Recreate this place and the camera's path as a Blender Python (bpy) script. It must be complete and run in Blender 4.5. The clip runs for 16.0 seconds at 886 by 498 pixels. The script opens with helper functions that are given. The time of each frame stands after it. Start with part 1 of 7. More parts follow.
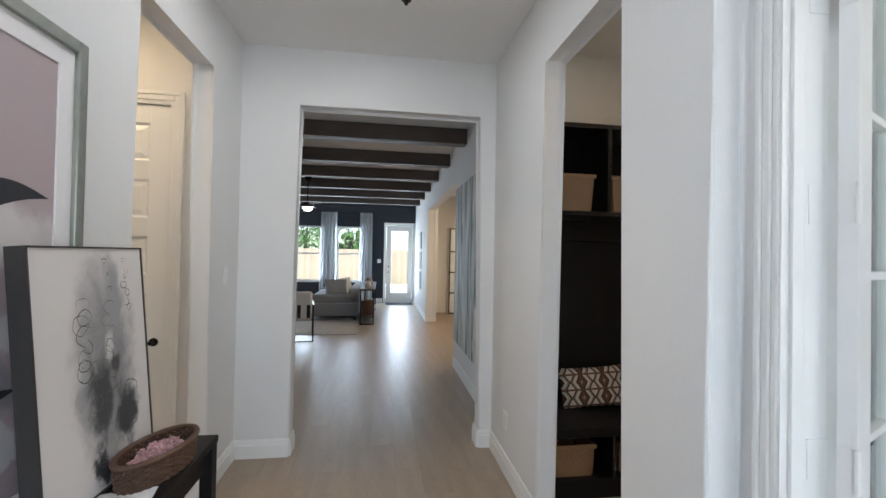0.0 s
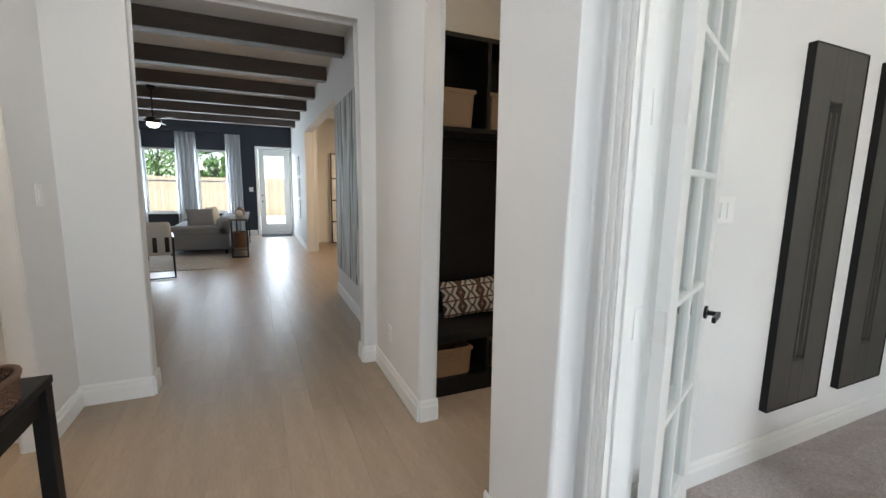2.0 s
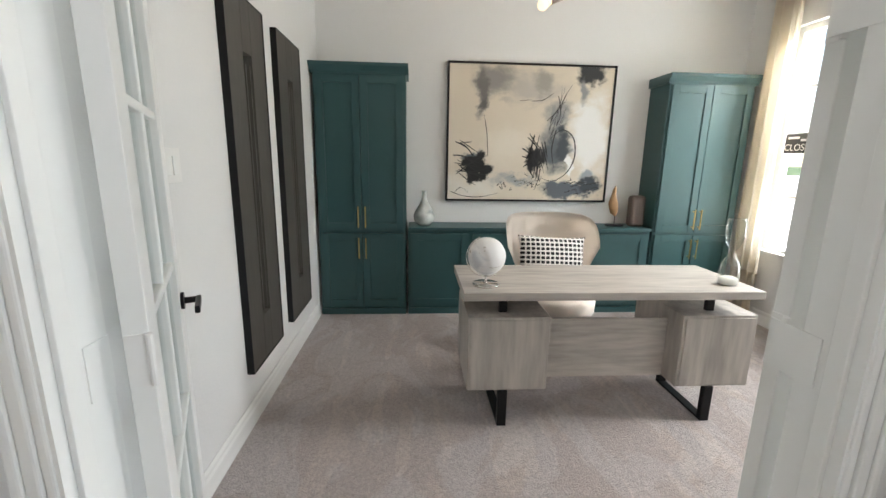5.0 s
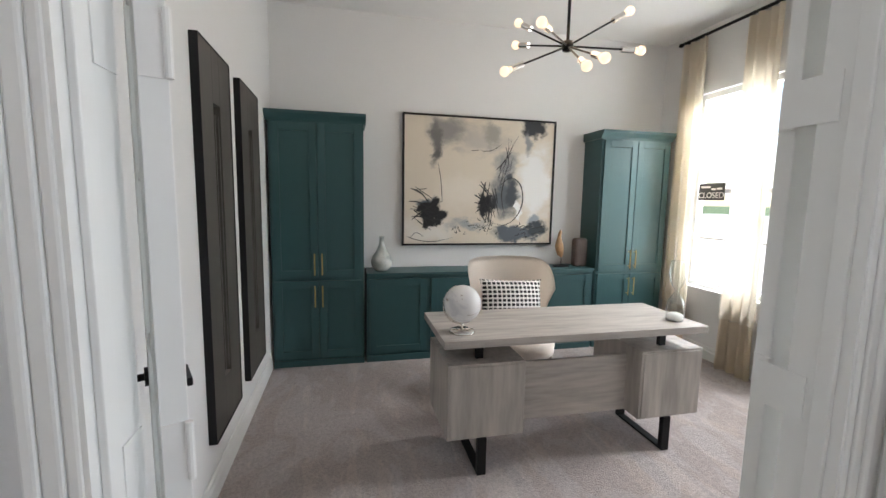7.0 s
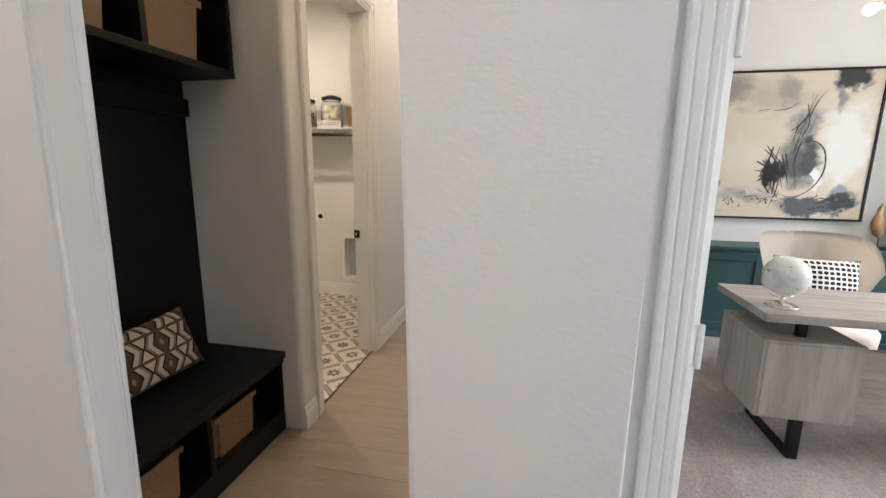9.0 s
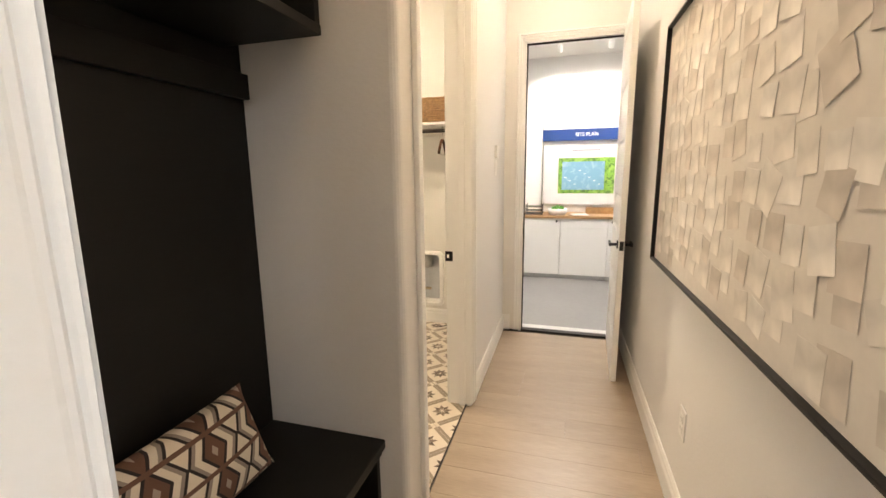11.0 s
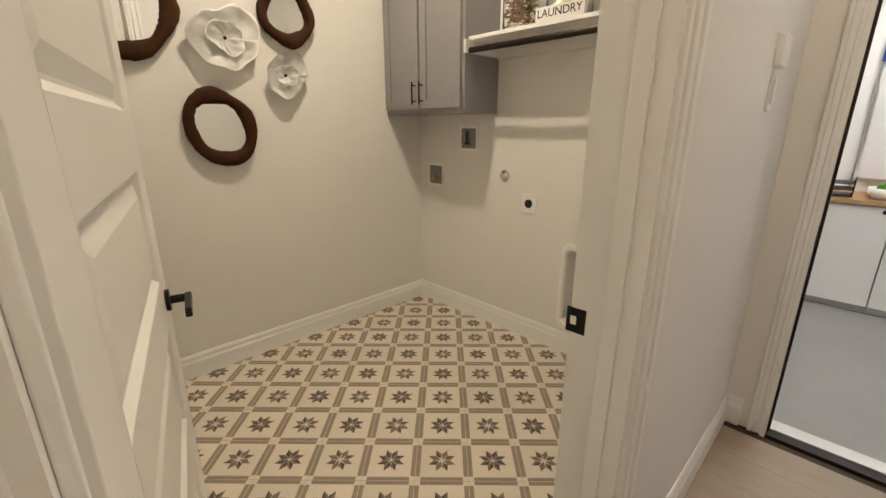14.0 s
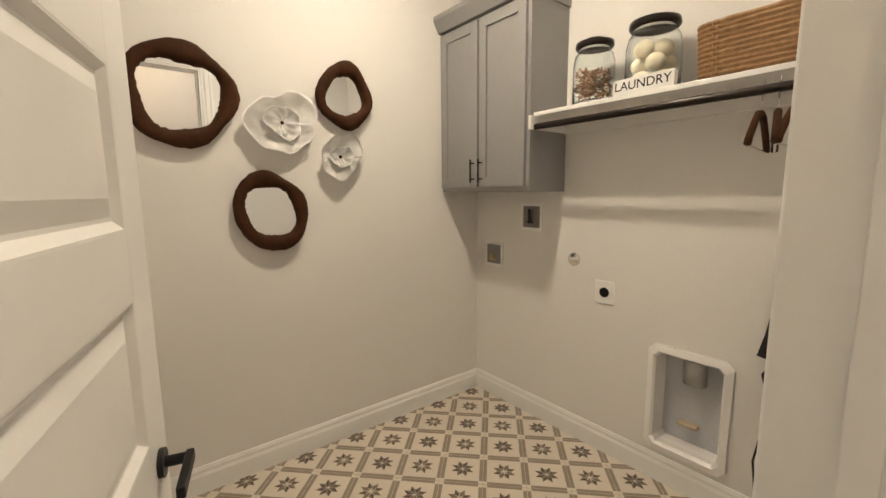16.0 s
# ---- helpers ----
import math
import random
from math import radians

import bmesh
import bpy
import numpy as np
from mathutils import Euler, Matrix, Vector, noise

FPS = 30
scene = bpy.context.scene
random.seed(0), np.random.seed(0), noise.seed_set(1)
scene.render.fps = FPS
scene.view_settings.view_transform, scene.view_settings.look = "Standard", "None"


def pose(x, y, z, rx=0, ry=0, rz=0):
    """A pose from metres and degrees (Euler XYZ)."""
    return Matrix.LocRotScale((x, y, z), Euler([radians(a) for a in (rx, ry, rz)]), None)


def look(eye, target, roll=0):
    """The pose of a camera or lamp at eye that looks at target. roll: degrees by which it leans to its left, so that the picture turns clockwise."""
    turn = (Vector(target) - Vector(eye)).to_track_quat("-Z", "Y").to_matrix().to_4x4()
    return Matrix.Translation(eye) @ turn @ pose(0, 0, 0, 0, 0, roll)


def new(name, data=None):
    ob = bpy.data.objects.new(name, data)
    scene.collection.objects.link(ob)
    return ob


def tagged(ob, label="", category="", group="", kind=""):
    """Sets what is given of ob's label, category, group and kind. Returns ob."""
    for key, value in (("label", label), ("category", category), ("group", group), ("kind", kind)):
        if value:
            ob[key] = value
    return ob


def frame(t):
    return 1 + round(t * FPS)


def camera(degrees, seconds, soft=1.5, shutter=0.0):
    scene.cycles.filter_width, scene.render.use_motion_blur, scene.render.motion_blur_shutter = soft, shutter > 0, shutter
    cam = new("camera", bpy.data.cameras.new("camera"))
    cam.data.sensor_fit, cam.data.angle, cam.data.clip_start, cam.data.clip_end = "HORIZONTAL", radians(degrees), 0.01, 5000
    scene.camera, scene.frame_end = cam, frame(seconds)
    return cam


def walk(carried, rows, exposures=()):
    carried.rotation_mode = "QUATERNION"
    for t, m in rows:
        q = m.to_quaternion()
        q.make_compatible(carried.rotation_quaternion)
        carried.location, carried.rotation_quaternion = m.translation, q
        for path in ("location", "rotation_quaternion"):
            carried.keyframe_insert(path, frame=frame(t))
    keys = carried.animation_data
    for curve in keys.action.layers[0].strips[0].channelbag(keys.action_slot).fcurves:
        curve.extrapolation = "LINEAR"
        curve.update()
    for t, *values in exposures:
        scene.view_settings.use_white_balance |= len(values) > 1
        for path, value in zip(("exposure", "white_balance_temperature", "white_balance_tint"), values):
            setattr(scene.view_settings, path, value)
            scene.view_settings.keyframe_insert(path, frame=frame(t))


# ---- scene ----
cam = camera(93.6, 16.0)
PATH = [
    (0, (0.143, 0.218, 1.516), (0.428, 2.197, 1.543), 1.1),
    (0.5, (0.15, 0.227, 1.487), (0.473, 2.2, 1.422), 1.0),
    (1, (0.153, 0.235, 1.465), (0.559, 2.188, 1.319), 1.1),
    (1.5, (0.162, 0.24, 1.439), (0.726, 2.146, 1.219), 1.0),
    (2, (0.172, 0.247, 1.423), (0.978, 2.054, 1.131), 1.0),
    (2.5, (0.172, 0.253, 1.391), (1.288, 1.873, 1.031), 0.9),
    (3, (0.215, 0.267, 1.375), (1.648, 1.596, 0.947), 0.9),
    (3.5, (0.29, 0.335, 1.359), (1.979, 1.294, 0.883), 1.0),
    (4, (0.402, 0.409, 1.371), (2.253, 0.988, 0.882), 0.9),
    (4.5, (0.485, 0.473, 1.371), (2.419, 0.672, 0.901), 1.0),
    (5, (0.54, 0.585, 1.382), (2.49, 0.451, 0.961), 1.0),
    (5.2, (0.556, 0.64, 1.398), (2.501, 0.387, 1.005), 1.2),
    (7.3, (0.535, 0.829, 1.438), (2.47, 0.381, 1.205), 1.0),
    (7.5, (0.47, 0.855, 1.417), (2.422, 0.499, 1.165), 1.0),
    (8, (0.352, 0.937, 1.4), (2.327, 0.896, 1.088), 1.0),
    (8.5, (0.301, 1.152, 1.4), (2.252, 1.404, 1.039), 0.9),
    (9, (0.313, 1.422, 1.391), (2.233, 1.844, 1.02), 0.6),
    (9.2, (0.346, 1.507, 1.377), (2.258, 1.964, 1.012), 0.4),
    (11.3, (1.002, 2.125, 1.387), (2.881, 2.705, 1.02), -0.7),
    (11.5, (1.073, 2.139, 1.387), (2.937, 2.755, 1.005), -0.5),
    (12, (1.348, 2.097, 1.389), (3.155, 2.852, 0.983), -0.5),
    (12.5, (1.622, 2.128, 1.364), (3.345, 3.043, 0.925), -0.4),
    (13, (1.912, 2.181, 1.354), (3.525, 3.262, 0.875), -0.1),
    (13.5, (2.197, 2.209, 1.346), (3.678, 3.447, 0.823), -0.1),
    (14, (2.375, 2.32, 1.323), (3.724, 3.686, 0.763), 0.1),
    (14.5, (2.485, 2.495, 1.334), (3.739, 3.949, 0.774), 0.1),
    (15, (2.529, 2.573, 1.335), (3.735, 4.086, 0.828), -0.1),
    (15.5, (2.537, 2.59, 1.367), (3.744, 4.135, 0.97), -0.3),
    (16, (2.53, 2.576, 1.406), (3.749, 4.139, 1.136), -0.5),
]
EXPOSURES = [(0.0, 1.4, 6000, 9), (1.5, 1.42, 6250, 9), (2.5, 1.48, 6450, 9), (4.5, 1.42, 6550, 9), (5.2, 1.3, 6600, 9), (7.3, 1.08, 6400, 12), (8.0, 1.12, 6400, 12), (8.6, 1.5, 6450, 12), (9.2, 1.58, 6500, 13), (11.3, 2.36, 7350, 12), (12.5, 2.36, 7000, 12), (13.0, 2.2, 6900, 12), (13.6, 1.58, 6850, 11), (15.4, 1.68, 6740, 11), (16.0, 1.62, 6700, 11)]
walk(cam, [(t, look(eye, target, roll)) for t, eye, target, roll in PATH], EXPOSURES)

# ---- light ----
world = bpy.data.worlds.new("sky")
scene.world = world
world.use_nodes = True
wn = world.node_tree.nodes
sky = wn.new("ShaderNodeTexSky")
sky.sky_type, sky.sun_disc = "NISHITA", False
sky.sun_elevation, sky.sun_rotation = radians(60), radians(155)
world.node_tree.links.new(sky.outputs[0], wn["Background"].inputs[0])
wn["Background"].inputs[1].default_value = 0.15


def lamp(name, kind, m, power, color=(1, 1, 1), size=0.2, size_y=None):
    data = bpy.data.lights.new(name, kind)
    data.energy, data.color = power, color
    if kind == "AREA":
        data.shape = "RECTANGLE" if size_y else "DISK"
        data.size = size
        if size_y:
            data.size_y = size_y
    elif kind == "SUN":
        data.angle = size
    else:
        data.shadow_soft_size = size
    ob = new(name, data)
    ob.matrix_world = m
    return ob


lamp("sun", "SUN", pose(0, 0, 20, 30, 0, -25), 5.0, (1, 0.95, 0.88), radians(0.53))
WARM, DAY = (1.0, 0.73, 0.45), (0.79, 0.90, 1.0)
# area lamps that stand in for daylight at the windows and glazed doors
for x in (3.56, 2.44):
    lamp("office_window_light", "AREA", pose(x, -2.63, 1.56, 90, 0, 0), 14, (0.90, 0.95, 1.0), 0.84, 1.78)
    # extra lamp hidden above the window head, in place of light from the sky
    lamp("office_sky_fill", "AREA", pose(x, -3.4, 2.94, 56, 0, 0), 66, (0.95, 0.96, 0.98), 0.9, 0.5)
for x in (-3.22, -2.07, -0.88):
    lamp("great_room_window_light", "AREA", pose(x, 13.19, 1.48, -90, 0, 0), 16, DAY, 0.70, 1.62)
lamp("back_door_light", "AREA", pose(0.65, 13.195, 1.26, -90, 0, 0), 14, DAY, 0.5, 1.9)
# added to light the foyer; the glazed entrance itself is unseen and assumed
lamp("assumed_front_door_light", "AREA", pose(0.05, -1.49, 1.2, 90, 0, 0), 5.5, DAY, 1.1, 2.1)
# ceiling lamps; the first seven are unseen ones, placed to brighten the rooms
for x, y, p, c in ((-0.1, 2.35, 3.8, (1.0, 0.96, 0.91)), (-0.1, 0.45, 3.9, (0.98, 0.97, 1.0)), (1.6, 2.1, 1.0, WARM), (2.75, 2.05, 2.6, (1.0, 0.77, 0.52)), (3.8, 2.1, 2.2, (1.0, 0.86, 0.72)), (-1.9, 2.6, 6, WARM), (2.4, 8.0, 22, WARM)):
    lamp("added_ceiling_light", "AREA", pose(x, y, 3.02), p, c, 0.14)
lamp("laundry_light", "AREA", pose(3.43, 3.84, 2.965), 8.7, (1.0, 0.86, 0.68), 0.10)
lamp("chandelier_light", "POINT", pose(2.83, -0.44, 2.45), 4, WARM, 0.3)
for y in (1.0, 1.6, 2.2):
    spot = lamp("sales_track_light", "SPOT", look((6.74, y, 2.87), (7.6, y, 2.05)), 11, (1, 0.94, 0.85), 0.02)
    spot.data.spot_size, spot.data.spot_blend = radians(80), 0.12
# broad fill without a fitting, added to raise the sales room's ambient light
lamp("sales_ambient_fill", "AREA", pose(5.9, 2.0, 3.0), 16, (0.96, 0.97, 1.0), 1.2)

# ---- materials ----
def mat(name, color, rough=0.6, metal=0.0, vary=0.06, grain=60.0, bump=0.05, big=2.0, coat=0.0, spec=0.5, stretch=(1, 1, 1), sheen=0.0):
    """Principled surface with colour drift at two scales and a fine relief, at real size."""
    m = bpy.data.materials.new(name)
    m.use_nodes = True
    nt = m.node_tree
    b = nt.nodes["Principled BSDF"]
    b.inputs["Roughness"].default_value, b.inputs["Metallic"].default_value = rough, metal
    b.inputs["Coat Weight"].default_value, b.inputs["Specular IOR Level"].default_value = coat, spec
    b.inputs["Sheen Weight"].default_value = sheen
    co = nt.nodes.new("ShaderNodeTexCoord")
    mp = nt.nodes.new("ShaderNodeMapping")
    mp.inputs["Scale"].default_value = stretch
    nt.links.new(co.outputs["Object"], mp.inputs["Vector"])
    fine, wide = nt.nodes.new("ShaderNodeTexNoise"), nt.nodes.new("ShaderNodeTexNoise")
    fine.inputs["Scale"].default_value, wide.inputs["Scale"].default_value = grain, big
    fine.inputs["Detail"].default_value, wide.inputs["Detail"].default_value = 4, 3
    for n in (fine, wide):
        nt.links.new(mp.outputs[0], n.inputs["Vector"])
    add = nt.nodes.new("ShaderNodeMath")
    add.operation = "ADD"
    nt.links.new(fine.outputs[0], add.inputs[0])
    nt.links.new(wide.outputs[0], add.inputs[1])
    ramp = nt.nodes.new("ShaderNodeMapRange")
    ramp.inputs[1].default_value, ramp.inputs[2].default_value = 0.6, 1.4
    ramp.inputs[3].default_value, ramp.inputs[4].default_value = 1 - vary, 1 + vary
    nt.links.new(add.outputs[0], ramp.inputs[0])
    mul = nt.nodes.new("ShaderNodeVectorMath")
    mul.operation = "SCALE"
    mul.inputs[0].default_value = color
    nt.links.new(ramp.outputs[0], mul.inputs["Scale"])
    nt.links.new(mul.outputs[0], b.inputs["Base Color"])
    if bump:
        bp = nt.nodes.new("ShaderNodeBump")
        bp.inputs["Strength"].default_value, bp.inputs["Distance"].default_value = bump, 0.004
        nt.links.new(fine.outputs[0], bp.inputs["Height"])
        nt.links.new(bp.outputs[0], b.inputs["Normal"])
    return m


def per_piece(m, low, high):
    """Shift the brightness of a material from piece to piece."""
    nt = m.node_tree
    b = nt.nodes["Principled BSDF"]
    source = b.inputs["Base Color"].links[0].from_socket
    info, rng, mul = nt.nodes.new("ShaderNodeObjectInfo"), nt.nodes.new("ShaderNodeMapRange"), nt.nodes.new("ShaderNodeVectorMath")
    rng.inputs[3].default_value, rng.inputs[4].default_value = low, high
    mul.operation = "SCALE"
    nt.links.new(info.outputs["Random"], rng.inputs[0])
    nt.links.new(source, mul.inputs[0])
    nt.links.new(rng.outputs[0], mul.inputs["Scale"])
    nt.links.new(mul.outputs[0], b.inputs["Base Color"])
    return m


def glass(name, tint=(0.95, 0.98, 0.98), rough=0.0):
    m = bpy.data.materials.new(name)
    m.use_nodes = True
    b = m.node_tree.nodes["Principled BSDF"]
    b.inputs["Base Color"].default_value = (*tint, 1)
    b.inputs["Transmission Weight"].default_value, b.inputs["Roughness"].default_value = 1.0, rough
    b.inputs["IOR"].default_value = 1.45
    return m


def pane_glass(name, sharp=5.0, gain=0.5, least=0.03):
    """Thin window glass: clear with a faint mirror image."""
    m = bpy.data.materials.new(name)
    m.use_nodes = True
    nt = m.node_tree
    out = nt.nodes["Material Output"]
    nt.nodes.remove(nt.nodes["Principled BSDF"])
    mix, tr, gl, lw, pw = (nt.nodes.new("ShaderNode" + k) for k in ("MixShader", "BsdfTransparent", "BsdfGlossy", "LayerWeight", "Math"))
    tr.inputs[0].default_value = (0.96, 0.985, 0.98, 1)
    gl.inputs["Roughness"].default_value = 0.02
    pw.operation, pw.inputs[1].default_value = "POWER", sharp
    scale = nt.nodes.new("ShaderNodeMath")
    scale.operation, scale.inputs[1].default_value, scale.inputs[2].default_value = "MULTIPLY_ADD", gain, least
    nt.links.new(lw.outputs["Facing"], pw.inputs[0])
    nt.links.new(pw.outputs[0], scale.inputs[0])
    nt.links.new(scale.outputs[0], mix.inputs[0])
    nt.links.new(tr.outputs[0], mix.inputs[1])
    nt.links.new(gl.outputs[0], mix.inputs[2])
    nt.links.new(mix.outputs[0], out.inputs[0])
    return m


def glow(name, color, strength):
    m = bpy.data.materials.new(name)
    m.use_nodes = True
    b = m.node_tree.nodes["Principled BSDF"]
    b.inputs["Base Color"].default_value = (*color, 1)
    b.inputs["Emission Color"].default_value, b.inputs["Emission Strength"].default_value = (*color, 1), strength
    return m


def painted(name, layers, base, rough=0.7, scale=1.0):
    """Blotched artwork: soft layers of colour, each (colour, noise scale, stretch, threshold, softness, seed)."""
    m = bpy.data.materials.new(name)
    m.use_nodes = True
    nt = m.node_tree
    b = nt.nodes["Principled BSDF"]
    b.inputs["Roughness"].default_value = rough
    co = nt.nodes.new("ShaderNodeTexCoord")
    last = None
    for color, sc, stretch, low, soft, seed in layers:
        mp, no, rng, mix = (nt.nodes.new("ShaderNode" + k) for k in ("Mapping", "TexNoise", "MapRange", "MixRGB"))
        mp.inputs["Scale"].default_value, mp.inputs["Location"].default_value = stretch, (seed, seed * 1.7, seed * 0.3)
        no.inputs["Scale"].default_value, no.inputs["Detail"].default_value = sc * scale, 6
        no.inputs["Distortion"].default_value = 0.8
        rng.inputs[1].default_value, rng.inputs[2].default_value = low, low + soft
        nt.links.new(co.outputs["Object"], mp.inputs[0])
        nt.links.new(mp.outputs[0], no.inputs["Vector"])
        nt.links.new(no.outputs[0], rng.inputs[0])
        nt.links.new(rng.outputs[0], mix.inputs[0])
        if last:
            nt.links.new(last, mix.inputs[1])
        else:
            mix.inputs[1].default_value = (*base, 1)
        mix.inputs[2].default_value = (*color, 1)
        last = mix.outputs[0]
    nt.links.new(last, b.inputs["Base Color"])
    return m


def carpet_pile():
    """Cut pile: fine tufts, and trodden swathes where the nap lies the other way."""
    m = mat("grey_carpet", (0.48, 0.42, 0.40), 0.95, vary=0.30, grain=150, big=60, bump=1.0, sheen=0.2)
    nt = m.node_tree
    b = nt.nodes["Principled BSDF"]
    co = nt.nodes.new("ShaderNodeTexCoord")
    def layer(scale, stretch, turn, detail, twist, low, high, dark, light):
        mp, no, rng, tone, mul = (nt.nodes.new("ShaderNode" + k) for k in ("Mapping", "TexNoise", "MapRange", "MixRGB", "VectorMath"))
        mp.inputs["Rotation"].default_value, mp.inputs["Scale"].default_value = (0, 0, turn), stretch
        no.inputs["Scale"].default_value, no.inputs["Detail"].default_value, no.inputs["Distortion"].default_value = scale, detail, twist
        rng.inputs[1].default_value, rng.inputs[2].default_value = low, high
        rng.interpolation_type = "SMOOTHSTEP"
        tone.inputs[1].default_value, tone.inputs[2].default_value = (*dark, 1), (*light, 1)
        mul.operation = "MULTIPLY"
        nt.links.new(co.outputs["Object"], mp.inputs[0])
        nt.links.new(mp.outputs[0], no.inputs["Vector"])
        nt.links.new(no.outputs[0], rng.inputs[0])
        nt.links.new(rng.outputs[0], tone.inputs[0])
        nt.links.new(b.inputs["Base Color"].links[0].from_socket, mul.inputs[0])
        nt.links.new(tone.outputs[0], mul.inputs[1])
        nt.links.new(mul.outputs[0], b.inputs["Base Color"])
    layer(1.7, (1.0, 1.5, 1), 0.5, 3, 1.6, 0.47, 0.53, (0.93, 0.90, 0.88), (1.03, 1.04, 1.05))
    layer(3.0, (0.5, 2.0, 1), 0.9, 4, 0.9, 0.55, 0.60, (1.0, 1.0, 1.0), (1.13, 1.12, 1.09))
    for n in nt.nodes:
        if n.type == "BUMP":
            n.inputs["Distance"].default_value = 0.02
    return m


WALL = mat("wall_paint", (0.76, 0.755, 0.745), 0.75, vary=0.014, grain=75, bump=0.2, stretch=(0.8, 0.8, 1.3))
LWALL = mat("laundry_wall_paint", (0.74, 0.725, 0.69), 0.75, vary=0.012, grain=140, bump=0.12)
CEIL = mat("ceiling_paint", (0.80, 0.79, 0.77), 0.85, vary=0.01, grain=180, bump=0.15)
TRIM = mat("white_trim_paint", (0.82, 0.82, 0.80), 0.35, vary=0.01, grain=30, bump=0.01)
NAVY = mat("navy_wall_paint", (0.016, 0.021, 0.032), 0.6, vary=0.03, grain=140, bump=0.1)
OAK = per_piece(mat("oak_plank", (0.34, 0.265, 0.195), 0.36, vary=0.16, grain=22, big=2.2, bump=0.04, stretch=(6, 0.7, 6)), 0.95, 1.04)
CARPET = carpet_pile()
BEAM = mat("brown_wood_beam", (0.085, 0.066, 0.054), 0.6, vary=0.3, grain=14, big=1.5, bump=0.1, stretch=(0.6, 6, 6))
EBONY = mat("black_stained_wood", (0.0055, 0.005, 0.005), 0.5, spec=0.25, vary=0.25, grain=20, bump=0.03, stretch=(0.7, 5, 5))
TEAL = mat("teal_cabinet_paint", (0.027, 0.080, 0.084), 0.42, vary=0.05, grain=30, bump=0.015)
GREYCAB = mat("grey_cabinet_paint", (0.27, 0.265, 0.26), 0.45, vary=0.03, grain=30, bump=0.015)
BRASS = mat("brushed_brass", (0.55, 0.40, 0.16), 0.35, 1.0, vary=0.05)
BLACK = mat("black_metal", (0.012, 0.012, 0.013), 0.38, 0.6, vary=0.1, bump=0.01)
BRONZE = mat("dark_bronze", (0.028, 0.023, 0.020), 0.35, 0.7, vary=0.1, bump=0.01)
CHROME = mat("polished_nickel", (0.72, 0.70, 0.67), 0.12, 1.0, vary=0.02, bump=0)
DESKWOOD = mat("grey_washed_wood", (0.42, 0.385, 0.35), 0.5, vary=0.32, grain=8, big=1.6, bump=0.03, stretch=(5, 0.6, 5))
DESKWOOD_V = mat("grey_washed_wood_upright", (0.41, 0.375, 0.34), 0.5, vary=0.34, grain=7, big=2.2, bump=0.03, stretch=(4, 4, 0.5))
BOUCLE = mat("cream_boucle", (0.87, 0.78, 0.69), 0.95, vary=0.08, grain=220, bump=0.8, sheen=0.3)
SHEER = mat("cream_curtain", (0.86, 0.80, 0.70), 0.9, vary=0.05, grain=200, bump=0.2)
WHITECURT = mat("white_curtain", (0.72, 0.73, 0.74), 0.9, vary=0.04, grain=200, bump=0.2)
LINEN = mat("tan_linen_band", (0.76, 0.68, 0.56), 0.9, vary=0.08, grain=260, bump=0.3)
SOFA = mat("grey_sofa_fabric", (0.24, 0.245, 0.26), 0.95, vary=0.08, grain=240, bump=0.4)
WICKER = mat("brown_wicker", (0.105, 0.055, 0.032), 0.65, vary=0.35, grain=40, bump=0.3)
SEAGRASS = mat("seagrass", (0.34, 0.20, 0.095), 0.75, vary=0.35, grain=50, bump=0.4)
PAPER = mat("white_paper", (0.82, 0.80, 0.80), 0.7, vary=0.02, grain=40, bump=0.02)
def sheer(m, share):
    """Let some light through a cloth."""
    nt = m.node_tree
    b = nt.nodes["Principled BSDF"]
    mix, tl = nt.nodes.new("ShaderNodeMixShader"), nt.nodes.new("ShaderNodeBsdfTranslucent")
    nt.links.new(b.inputs["Base Color"].links[0].from_socket, tl.inputs[0])
    mix.inputs[0].default_value = share
    nt.links.new(b.outputs[0], mix.inputs[1])
    nt.links.new(tl.outputs[0], mix.inputs[2])
    nt.links.new(mix.outputs[0], nt.nodes["Material Output"].inputs[0])
for cloth in (SHEER, WHITECURT, LINEN):
    sheer(cloth, 0.5)
GLASS = glass("clear_glass")
PANE = pane_glass("pane_glass")
WHITE = mat("white_enamel", (0.82, 0.81, 0.79), 0.3, vary=0.01, bump=0)
MIRROR = mat("mirror", (0.85, 0.86, 0.86), 0.01, 1.0, vary=0, bump=0)
BURL = mat("burl_wood", (0.046, 0.017, 0.006), 0.7, spec=0.15, vary=0.5, grain=30, big=6, bump=0.35)
STONEGREY = mat("taupe_wood_panel", (0.070, 0.064, 0.055), 0.55, vary=0.18, grain=16, bump=0.04, stretch=(5, 5, 0.6))

# ---- builders ----
def thing(name, label, category, base=(0, 0, 0), rz=0, group="", kind=""):
    ob = new(name)
    ob.empty_display_size = 0.1
    ob.matrix_world = pose(*base, 0, 0, rz)
    return tagged(ob, label, category, group, kind)


def part(name, bm, material, parent=None, label="", smooth=False):
    me = bpy.data.meshes.new(name)
    bmesh.ops.recalc_face_normals(bm, faces=bm.faces)
    bm.to_mesh(me)
    bm.free()
    for m in material if isinstance(material, (list, tuple)) else [material]:
        me.materials.append(m)
    if smooth:
        me.polygons.foreach_set("use_smooth", [True] * len(me.polygons))
    ob = new(name, me)
    if parent:
        ob.parent = parent
    if label:
        tagged(ob, label)
    return ob


def single(name, bm, material, label, category, base=(0, 0, 0), rz=0, group="", kind="", smooth=False):
    """A thing of one mesh."""
    ob = part(name, bm, material, None, "", smooth)
    ob.matrix_world = pose(*base, 0, 0, rz)
    return tagged(ob, label, category, group, kind)


